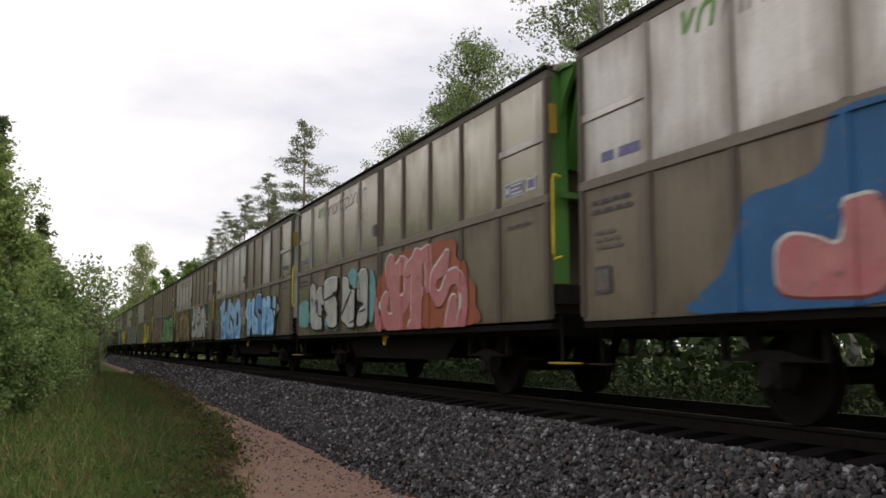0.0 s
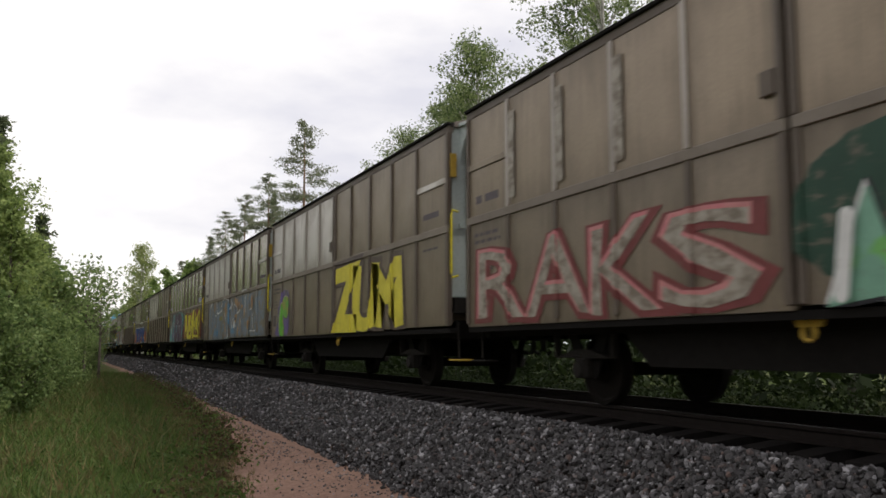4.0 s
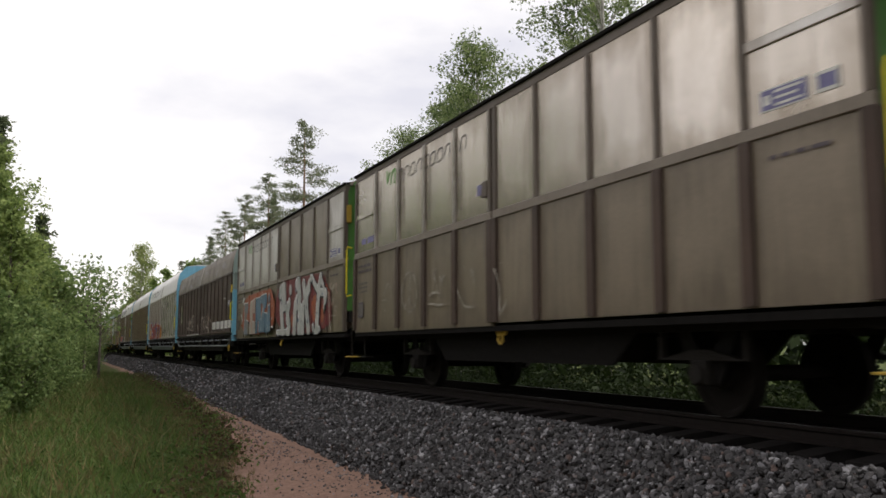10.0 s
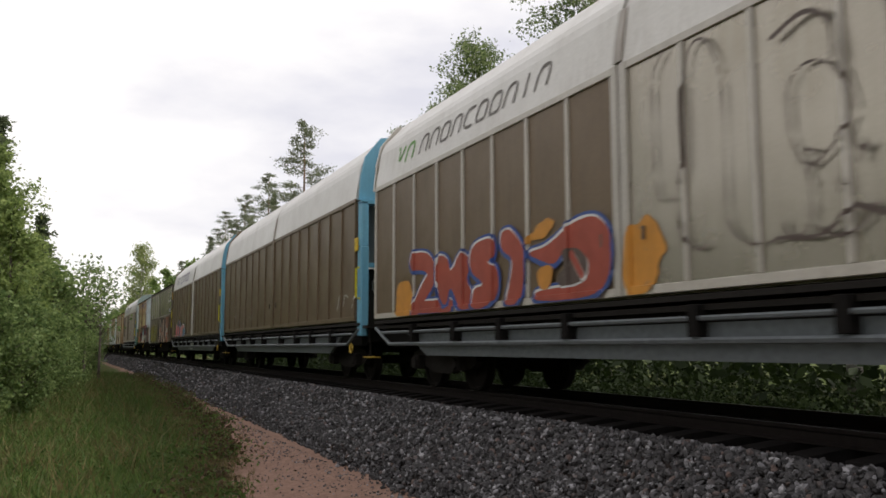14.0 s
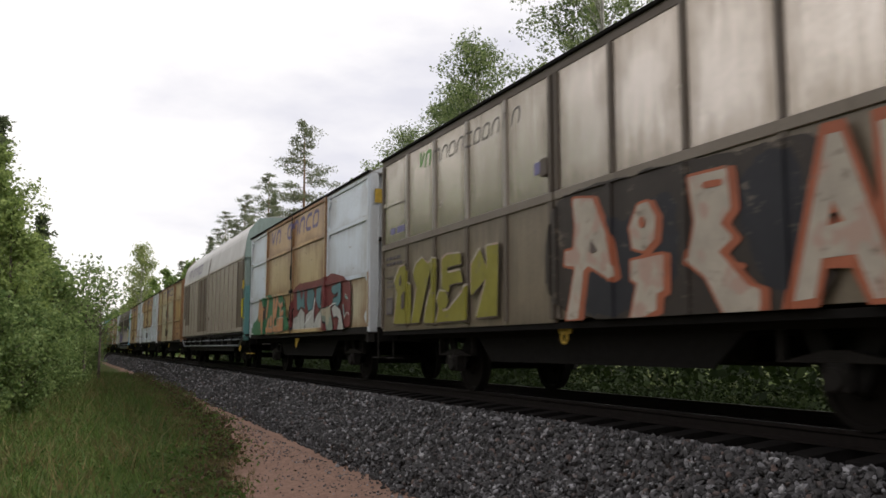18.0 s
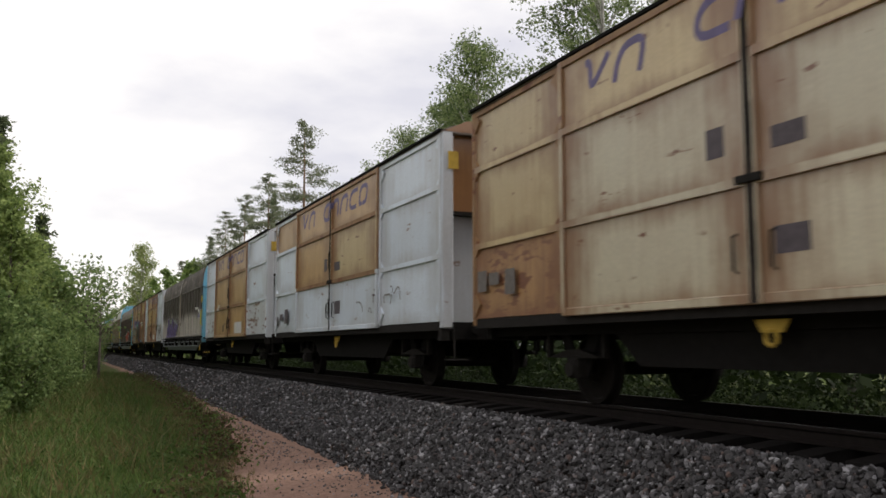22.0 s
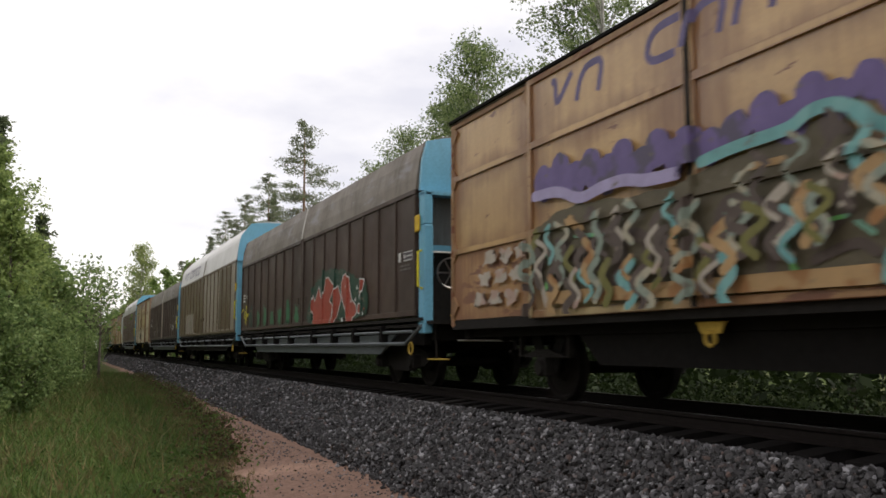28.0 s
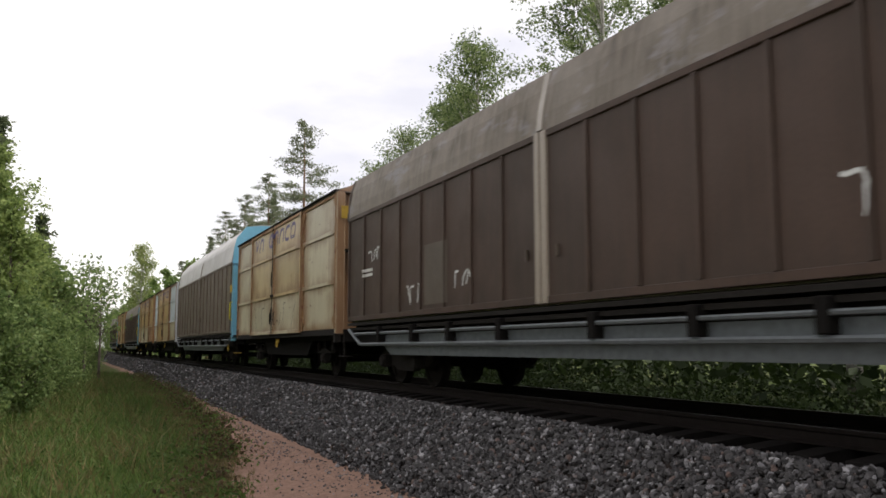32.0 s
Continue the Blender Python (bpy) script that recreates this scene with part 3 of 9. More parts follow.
def logo_shapes(u0, u1, z0, z1, pattern, weight=0.22, lean=0.25):
    """A wordmark reduced to plain rounded bands, one for each letter."""
    out = []
    w = (u1 - u0) / len(pattern)
    for i, kind in enumerate(pattern):
        if kind == " ":
            continue
        line = rounded(MARKS[kind], False, 2)
        out.append(ribbon([(u0 + (i + 0.10 + 0.76 * a) * w + lean * b * (z1 - z0), z0 + b * (z1 - z0)) for a, b in line], (z1 - z0) * weight))
    return out


# ---- sprayed shapes: bands of paint and filled fields joined into one flat sheet ----
def rounded(points, closed, times=2):
    """Cuts the corners of a line a few times."""
    p = np.array(points, float)
    for _ in range(times):
        if len(p) < 3:
            break
        a, b = (p, np.roll(p, -1, 0)) if closed else (p[:-1], p[1:])
        q = np.stack([a * 0.78 + b * 0.22, a * 0.22 + b * 0.78], 1).reshape(-1, 2)
        p = q if closed else np.concatenate([p[:1], q[1:-1], p[-1:]])
    return p


def far_from(U, Z, shape, smooth):
    """Signed distance from a shape: (width, u, z, u, z ...) is a band of that width, width 0 a filled field."""
    width, pts = shape[0], np.array(shape[1:], float).reshape(-1, 2)
    closed = width == 0
    p = rounded(pts, closed, smooth)
    a, b = (p, np.roll(p, -1, 0)) if closed else ((p[:-1], p[1:]) if len(p) > 1 else (p, p + 1e-6))
    best, inside = np.full(U.shape, 9.0), np.zeros(U.shape, bool)
    for (ua, za), (ub, zb) in zip(a, b):
        du, dz = ub - ua, zb - za
        t = np.clip(((U - ua) * du + (Z - za) * dz) / max(du * du + dz * dz, 1e-9), 0, 1)
        best = np.minimum(best, np.hypot(U - ua - t * du, Z - za - t * dz))
        if closed:
            with np.errstate(divide="ignore", invalid="ignore"):
                inside ^= ((za > Z) != (zb > Z)) & (U < du * (Z - za) / (dz if dz else 1e-12) + ua)
    return np.where(inside, -best, best) if closed else best - width / 2


def sprayed_mesh(name, shapes, grow, drop, smooth, rough, floor, steps_u, steps_z, place, cell=0.034):
    """One flat mesh over the joined shapes; place(u, z) gives a point of the wagon's side."""
    ends = [np.array(s[1:], float).reshape(-1, 2) for s in shapes]
    pad = grow + rough + 0.06 + max(s[0] for s in shapes) / 2
    (u0, z0), (u1, z1) = np.min([e.min(0) for e in ends], 0) - pad, np.max([e.max(0) for e in ends], 0) + pad
    us = np.array(sorted(set(np.round(np.arange(u0, u1 + cell, cell), 4)) | {c for c in steps_u if u0 < c < u1}))
    zs = np.array(sorted(set(np.round(np.arange(max(z0, floor - 0.001), z1 + cell, cell), 4)) | {c for c in steps_z if max(z0, floor) < c < z1}))
    if len(zs) < 2:
        return []
    U, Z = np.meshgrid(us, zs)
    D = np.min([far_from(U - drop[0], Z - drop[1], s, smooth) for s in shapes], 0) - grow
    if rough:
        k = np.array([noise.noise(Vector((a * 3.1, b * 3.1, 2.0))) + 0.6 * noise.noise(Vector((a * 9.0, b * 9.0, 7.0))) for a, b in zip(U.ravel(), Z.ravel())]).reshape(U.shape)
        D = D + rough * k
    D = np.where(np.abs(D) < 1e-5, 1e-5, D)
    cells = np.minimum(np.minimum(D[:-1, :-1], D[1:, :-1]), np.minimum(D[:-1, 1:], D[1:, 1:])) < 0
    mark = np.zeros(cells.shape, int)
    islands = 0
    for r0, c0 in zip(*np.nonzero(cells)):
        if mark[r0, c0]:
            continue
        islands += 1
        todo, mark[r0, c0] = [(r0, c0)], islands
        while todo:
            r, c = todo.pop()
            for rr, cc in ((r + 1, c), (r - 1, c), (r, c + 1), (r, c - 1)):
                if 0 <= rr < cells.shape[0] and 0 <= cc < cells.shape[1] and cells[rr, cc] and not mark[rr, cc]:
                    mark[rr, cc] = islands
                    todo.append((rr, cc))
    cut = set(steps_u)
    made = []
    for island in range(1, islands + 1):
        rows, cols = np.nonzero(mark == island)
        if len(rows) < 5:
            continue
        verts, faces, seen = [], [], {}

        def face(points):
            loop = []
            for a, b in points:
                key = (round(a, 5), round(b, 5))
                if key not in seen:
                    seen[key] = len(verts)
                    verts.append(place(a, b))
                if seen[key] not in loop:
                    loop.append(seen[key])
            if len(loop) > 2:
                faces.append(loop)

        for r in range(rows.min(), rows.max() + 1):
            run_from = None
            for c in range(cols.min(), cols.max() + 2):
                here = c < len(us) - 1 and mark[r, c] == island
                d = (D[r, c], D[r, c + 1], D[r + 1, c + 1], D[r + 1, c]) if here else (1, 1, 1, 1)
                full = max(d) < 0
                if run_from is not None and (not full or us[c] in cut):
                    face(((us[run_from], zs[r]), (us[c], zs[r]), (us[c], zs[r + 1]), (us[run_from], zs[r + 1])))
                    run_from = None
                if full:
                    run_from = c if run_from is None else run_from
                elif min(d) < 0:
                    q = ((us[c], zs[r]), (us[c + 1], zs[r]), (us[c + 1], zs[r + 1]), (us[c], zs[r + 1]))
                    out = []
                    for i in range(4):
                        j = (i + 1) % 4
                        if d[i] < 0:
                            out.append(q[i])
                        if (d[i] < 0) != (d[j] < 0):
                            f = d[i] / (d[i] - d[j])
                            out.append((q[i][0] + f * (q[j][0] - q[i][0]), q[i][1] + f * (q[j][1] - q[i][1])))
                    if len(out) > 2:
                        face(out)
        me = bpy.data.meshes.new(name)
        me.from_pydata(verts, [], faces)
        made.append(me)
    return made


def rise(x, bands):
    """How far ribs or rails lift the paint at x."""
    up = 0.0
    for lo, hi, d in bands:
        if lo - 0.008 < x < hi + 0.008:
            up = max(up, d * min(1.0, (x - lo + 0.008) / 0.008, (hi + 0.008 - x) / 0.008))
    return up


class Piece:
    """A graffiti piece: letters drawn as bands and fields, each with its outline and highlight."""

    def __init__(self, face, smooth=2):
        self.face, self.smooth, self.kept = face, smooth, []

    def letter(self, color, *shapes):
        self.kept.append((color, shapes))
        return self

    def done(self, rim=None, grow=0.045, shine=None, shade=None, lift=(-0.022, 0.028), fall=(0.06, -0.05)):
        for color, shapes in self.kept:
            if shade:
                self.face.sprayed("graffiti_shadow", shapes, shade, grow, fall, self.smooth, label=" letter shadow")
            if rim:
                self.face.sprayed("graffiti_outline", shapes, rim, grow, (0, 0), self.smooth, label=" letter outline")
            if shine:
                self.face.sprayed("graffiti_highlight", shapes, shine, 0.004, lift, self.smooth, label=" highlight")
            self.face.sprayed("graffiti_letter", shapes, color, 0.0, (0, 0), self.smooth, label=" sprayed letter")


class Surface:
    """Where paint lies on a wagon's near side: the sheet's distance from the centre, ribs and rails that stand proud."""

    def __init__(self, wagon, side, bands, rows, floor=1.06):
        self.floor = floor
        self.wagon, self.side, self.bands, self.rows, self.layer = wagon, side, bands, rows, 1

    def put(self, name, bm, material, label="", over=True):
        us = [v.co.x for v in bm.verts]
        zs = [v.co.y for v in bm.verts]
        bands = [b for b in self.bands if b[1] > min(us) and b[0] < max(us)] if over else []
        rows = [r for r in self.rows if r[1] > min(zs) and r[0] < max(zs)] if over else []
        ob = part(name, flat(self.side, self.layer, bands, rows, bm), material, self.wagon, label)
        self.layer += 1
        return ob

    def letters(self, name, shapes, material, label):
        first = self.layer
        for bm in shapes:
            self.layer = first
            self.put(name, bm, material, label)

    def piece(self, text, u0, u1, z0, z1, fill, edge="black", cloud=None, shine=None, seed=1, fat=0.03, lean=0.0, wild=0.12, grow=0.25, wide=1.04):
        """One graffiti piece: cloud, outline, filled letters, highlights."""
        FLOOR[0] = self.floor

        def words(extra, drop=(0, 0)):
            return word_shapes(text, u0, u1, z0, z1, fat + extra, seed, lean, wild, drop, wide)
        if cloud:
            self.put("graffiti_background", blob_shape(u0 - grow, u1 + grow, z0 - grow * 0.4, z1 + grow * 0.6, seed), SPRAY[cloud], cloud.replace("_", " ") + " sprayed background")
        if edge:
            self.letters("graffiti_outline", words(0.055), SPRAY[edge], edge.replace("_", " ") + " letter outline")
        if shine:
            self.letters("graffiti_highlight", words(0.012, (-0.02, 0.03)), SPRAY[shine], shine.replace("_", " ") + " highlight")
        self.letters("graffiti_letter", words(0.0), SPRAY[fill], fill.replace("_", " ") + " sprayed letter")

    def boxed(self, rows, fill, edge="black", shine=None, seed=1, fat=0.06, warp=0.06, rim=0.055):
        """A piece whose letters have fields of their own; every second letter lies a layer higher."""
        FLOOR[0] = self.floor
        for extra, drop, paint_, name in ((rim, (0, 0), edge, "graffiti_outline"), (0.014, (-0.025, 0.03), shine, "graffiti_highlight"), (0.0, (0, 0), fill, "graffiti_letter")):
            if paint_:
                shapes = box_shapes(rows, fat, extra, seed, drop, warp)
                tone = paint_.replace("_", " ") + {"graffiti_outline": " letter outline", "graffiti_highlight": " highlight", "graffiti_letter": " sprayed letter"}[name]
                self.letters(name, shapes[::2], SPRAY[paint_], tone)
                self.letters(name, shapes[1::2], SPRAY[paint_], tone)

    def cloud(self, u0, u1, z0, z1, color, seed=1, rough=0.12, points=34):
        FLOOR[0] = self.floor
        self.put("graffiti_background", blob_shape(u0, u1, z0, z1, seed, rough, points), SPRAY[color], color.replace("_", " ") + " sprayed background")

    def sprayed(self, name, shapes, color, grow=0.0, drop=(0, 0), smooth=2, rough=0.006, label=" sprayed field"):
        """Lays joined bands and fields of paint on the side, over its ribs and rails."""
        level = self.side + 0.0016 * self.layer
        step_u = {round(c, 4) for lo, hi, _ in self.bands for c in (lo - 0.008, lo, hi, hi + 0.008)}
        step_z = {round(c, 4) for lo, hi, _ in self.rows for c in (lo - 0.008, lo, hi, hi + 0.008)}
        made = sprayed_mesh(name, shapes, grow, drop, smooth, rough, self.floor, step_u, step_z, lambda u, z: (-level - max(rise(u, self.bands), rise(z, self.rows)), -u, z))
        for me in made:
            me.materials.append(SPRAY[color])
            ob = new(name, me)
            ob.parent = self.wagon
            tagged(ob, color.replace("_", " ") + label)
        self.layer += 1

    def field(self, color, *shapes, rough=0.03, smooth=2):
        self.sprayed("graffiti_background", shapes, color, 0.0, (0, 0), smooth, rough, " sprayed background")

    def lines(self, color, *shapes):
        """Thin sprayed lines."""
        for s in shapes:
            self.sprayed("graffiti_tag", [s], color, 0.0, (0, 0), 2, 0.002, " sprayed line")

    def tag(self, u0, u1, z0, z1, color, seed, count=6, width=0.05):
        self.letters("graffiti_tag", strokes_shape(u0, u1, z0, z1, seed, count, width), SPRAY[color], color.replace("_", " ") + " scrawled line")

    def logo(self, u0, u1, z0, z1, pattern, color, lean=0.25, weight=0.2):
        self.letters("company_lettering", logo_shapes(u0, u1, z0, z1, pattern, weight, lean), M[color], "faded company lettering")

    def marks(self, rects, color, name="marking_plate"):
        self.letters(name, [quads_shape([r]) for r in rects], M[color], "")

    def plate(self, u0, u1, z0, z1, color="blue_mark", bars=3, icon=0.22):
        """A coloured notice with a pale rim, a square and lines of small print as bars."""
        self.marks([(u0 - 0.015, u1 + 0.015, z0 - 0.015, z1 + 0.015)], "white_mark", "notice_rim")
        self.marks([(u0, u1, z0, z1)], color, "notice_plate")
        h, w = z1 - z0, u1 - u0
        rows = [(u0 + w * (icon + 0.08), u1 - w * (0.08 + 0.1 * (k % 2)), z0 + h * (k + 0.5) / bars - 0.012, z0 + h * (k + 0.5) / bars + 0.012) for k in range(bars)]
        self.marks(rows + [(u0 + 0.05 * w, u0 + icon * w, z0 + 0.25 * h, z1 - 0.25 * h)], "white_mark", "small_print")

    def print_lines(self, u0, u1, z0, z1, count, color="dark_mark", seed=0):
        """Lines of stencilled print as broken bars."""
        rng = random.Random(seed)
        rects, step = [], (z1 - z0) / count
        for k in range(count):
            u = u0
            while u < u1 - 0.06 * (k % 3):
                w = rng.uniform(0.08, 0.22)
                rects.append((u, min(u + w, u1), z0 + step * (k + 0.22), z0 + step * (k + 0.70)))
                u += w + 0.05
        self.marks(rects, color, "stencilled_print")

    def roof_logo(self, u0, u1, z0, z1, pattern, color, lean=0.3, weight=0.2):
        """The same on the roof's skirt, which leans inwards."""
        for bm in logo_shapes(u0, u1, z0, z1, pattern, weight, lean):
            for v in bm.verts:
                u, z = v.co.x, v.co.y
                v.co = Vector((-(1.568 - (z - 3.98) * 0.1544), -u, z))
            part("roof_lettering", bm, M[color], self.wagon, "faded company lettering")


# ---- running gear, shared by all wagons ----
SHARED = {}
WHEELSETS = []


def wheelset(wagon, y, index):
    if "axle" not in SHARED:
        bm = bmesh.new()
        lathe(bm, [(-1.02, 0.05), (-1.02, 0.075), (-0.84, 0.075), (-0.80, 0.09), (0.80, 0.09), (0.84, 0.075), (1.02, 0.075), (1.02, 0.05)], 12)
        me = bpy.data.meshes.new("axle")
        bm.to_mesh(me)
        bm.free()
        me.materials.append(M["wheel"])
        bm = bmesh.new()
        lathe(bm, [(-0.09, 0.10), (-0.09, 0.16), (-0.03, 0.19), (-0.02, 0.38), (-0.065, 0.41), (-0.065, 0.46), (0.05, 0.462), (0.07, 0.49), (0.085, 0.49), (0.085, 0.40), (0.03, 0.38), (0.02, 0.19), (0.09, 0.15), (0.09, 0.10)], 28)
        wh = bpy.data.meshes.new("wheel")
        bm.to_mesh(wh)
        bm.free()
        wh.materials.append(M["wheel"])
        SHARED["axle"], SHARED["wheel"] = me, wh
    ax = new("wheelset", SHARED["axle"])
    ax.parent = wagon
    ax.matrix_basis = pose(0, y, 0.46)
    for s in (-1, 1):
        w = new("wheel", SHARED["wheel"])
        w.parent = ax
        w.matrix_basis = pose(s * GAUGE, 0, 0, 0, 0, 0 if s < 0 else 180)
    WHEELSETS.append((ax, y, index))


def shared(key, make, material, name=""):
    if key not in SHARED:
        bm = make()
        me = bpy.data.meshes.new(name or key)
        bm.to_mesh(me)
        bm.free()
        me.materials.append(material)
        SHARED[key] = me
    return SHARED[key]


def put(key, make, material, parent, m=Matrix(), label="", name=""):
    ob = new(name or key, shared(key, make, material, name))
    ob.parent = parent
    ob.matrix_basis = m
    return tagged(ob, label)


def spring_make():
    bm = bmesh.new()
    for k in range(7):
        ln = 0.62 - 0.075 * k
        box(bm, -0.05, 0.05, -ln, ln, 0.60 + 0.016 * k - 0.0, 0.615 + 0.016 * k)
    for s in (-1, 1):
        box(bm, -0.04, 0.04, s * 0.66 - 0.03, s * 0.66 + 0.03, 0.60, 0.98)
    return bm


def guard_make():
    bm = bmesh.new()
    for s in (-1, 1):
        prism(bm, [(s * 0.14, 0.36), (s * 0.20, 0.36), (s * 0.52, 1.0), (s * 0.30, 1.0), (s * 0.14, 0.74)], -0.012, 0.012, "x")
    return bm


def journal_make():
    bm = bmesh.new()
    box(bm, -0.10, 0.08, -0.13, 0.13, 0.34, 0.60, 0.02)
    lathe_bm = bmesh.new()
    lathe(lathe_bm, [(-0.145, 0.03), (-0.145, 0.10), (-0.10, 0.115)], 14)
    me = bpy.data.meshes.new("cap")
    bmesh.ops.translate(lathe_bm, verts=lathe_bm.verts, vec=(0, 0, 0.46))
    lathe_bm.to_mesh(me)
    lathe_bm.free()
    bm.from_mesh(me)
    bpy.data.meshes.remove(me)
    return bm


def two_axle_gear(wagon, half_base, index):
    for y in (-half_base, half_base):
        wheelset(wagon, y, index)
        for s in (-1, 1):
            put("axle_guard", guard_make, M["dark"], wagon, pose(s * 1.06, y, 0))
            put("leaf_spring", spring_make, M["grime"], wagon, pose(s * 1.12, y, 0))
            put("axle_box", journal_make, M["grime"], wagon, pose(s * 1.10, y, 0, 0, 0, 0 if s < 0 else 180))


def bogie_frame_make():
    bm = bmesh.new()
    for s in (-1, 1):
        prism(bm, [(-1.45, 0.50), (-1.2, 0.38), (-0.65, 0.38), (-0.4, 0.28), (0.4, 0.28), (0.65, 0.38), (1.2, 0.38), (1.45, 0.50), (1.3, 0.66), (0.55, 0.80), (-0.55, 0.80), (-1.3, 0.66)], s * 1.02 - 0.07, s * 1.02 + 0.07, "x")
    box(bm, -1.05, 1.05, -0.2, 0.2, 0.62, 0.86)
    return bm


def bogie_gear(wagon, half, index):
    for y in (-half, half):
        put("bogie_frame", bogie_frame_make, M["grime"], wagon, pose(0, y, 0))
        for d in (-0.9, 0.9):
            wheelset(wagon, y + d, index)
            for s in (-1, 1):
                put("axle_box", journal_make, M["grime"], wagon, pose(s * 1.14, y + d, 0, 0, 0, 0 if s < 0 else 180))


def buffer_make():
    bm = bmesh.new()
    prof = [(0.0, 0.11), (0.30, 0.11), (0.30, 0.085), (0.55, 0.085), (0.55, 0.20), (0.60, 0.235), (0.62, 0.235), (0.635, 0.15)]
    lathe(bm, prof, 16)
    bmesh.ops.rotate(bm, verts=bm.verts, cent=(0, 0, 0), matrix=Matrix.Rotation(radians(-90), 3, "Z"))
    return bm


def hook_make():
    bm = bmesh.new()
    box(bm, -0.05, 0.05, -0.45, 0, 0.96, 1.06)
    tube(bm, [(0, -0.45, 1.0), (0.0, -0.52, 0.9), (0.03, -0.5, 0.7), (-0.03, -0.46, 0.62), (0, -0.36, 0.66)], 0.028, 6)
    return bm


def end_fittings(wagon, y_beam, index):
    """Buffers, draw hooks and hoses on both head stocks."""
    for e in (-1, 1):
        for s in (-1, 1):
            put("buffer", buffer_make, M["dark"], wagon, pose(s * 0.89, e * y_beam, 1.06, 0, 0, 180 if e < 0 else 0))
        put("draw_hook", hook_make, M["dark"], wagon, pose(0, e * y_beam, 0, 0, 0, 0 if e < 0 else 180))


def handrail_make():
    bm = bmesh.new()
    tube(bm, [(0.10, 0, 2.95), (0, 0, 2.98), (-0.02, 0, 2.9), (-0.02, 0, 1.95), (0, 0, 1.87), (0.10, 0, 1.9)], 0.018, 6)
    return bm


def grip_make():
    bm = bmesh.new()
    tube(bm, [(0.06, 0.03, 2.44), (0.0, 0.03, 2.44), (-0.06, 0, 2.42), (-0.06, 0, 1.80), (0.0, -0.02, 1.77), (0.06, -0.02, 1.77)], 0.024, 6)
    return bm


def step_make():
    return boxes((-0.24, 0.24, -0.11, 0.11, 0.52, 0.545), bevel=0.006)


def step_bracket_make():
    bm = bmesh.new()
    tube(bm, [(0.0, 0.03, 0.535), (0.0, 0.05, 1.15)], 0.018, 5)
    return bm


def foot_step(wagon, y, paint_key):
    st = put("foot_step" + paint_key, step_make, M[paint_key], wagon, pose(-1.32, y, 0, 0, 0, 90), name="foot_step")
    put("step_bracket", step_bracket_make, M["grime"], st)


def jack_make():
    bm = prism(bmesh.new(), [(-0.21, 0.93), (0.21, 0.93), (0.13, 0.81), (-0.13, 0.81)], -0.012, 0.012, "x")
    lathe_ring = [(-0.02 + 0.0 * k, math.cos(k * math.pi / 5) * 0.07, 0.76 + math.sin(k * math.pi / 5) * 0.07) for k in range(11)]
    tube(bm, lathe_ring, 0.022, 5)
    return bm


def wagon_empty(i, label):
    ob = new("freight_wagon")
    ob.empty_display_size = 0.5
    ob.matrix_basis = pose(TRACK, wagon_y(i, 0.0), 0)
    return tagged(ob, label, "freight wagon", "wagons of the freight train")


# ---- grey wagon with two sliding walls a side ----
A_HALF = 6.62
A_RIBS = [-6.58, -5.25, -3.95, -2.65, -1.35, 0.0, 1.30, 2.60, 3.90, 5.20, 6.58]     # u of the uprights


def a_sheet_make(u0, u1, z0, z1, proud=0.0):
    return lambda: box(bmesh.new(), -SIDE - proud, -SIDE + 0.05, -u1, -u0, z0, z1)


def roof_make(half, zs, side, crown):
    def make():
        bm = bmesh.new()
        out = []
        for k in range(13):
            a = -1 + 2 * k / 12
            out.append((a * side, zs + crown * (1 - abs(a) ** 2.4)))
        out += [(side, zs - 0.05), (-side, zs - 0.05)]
        prism(bm, out, -half, half)
        return bm
    return make


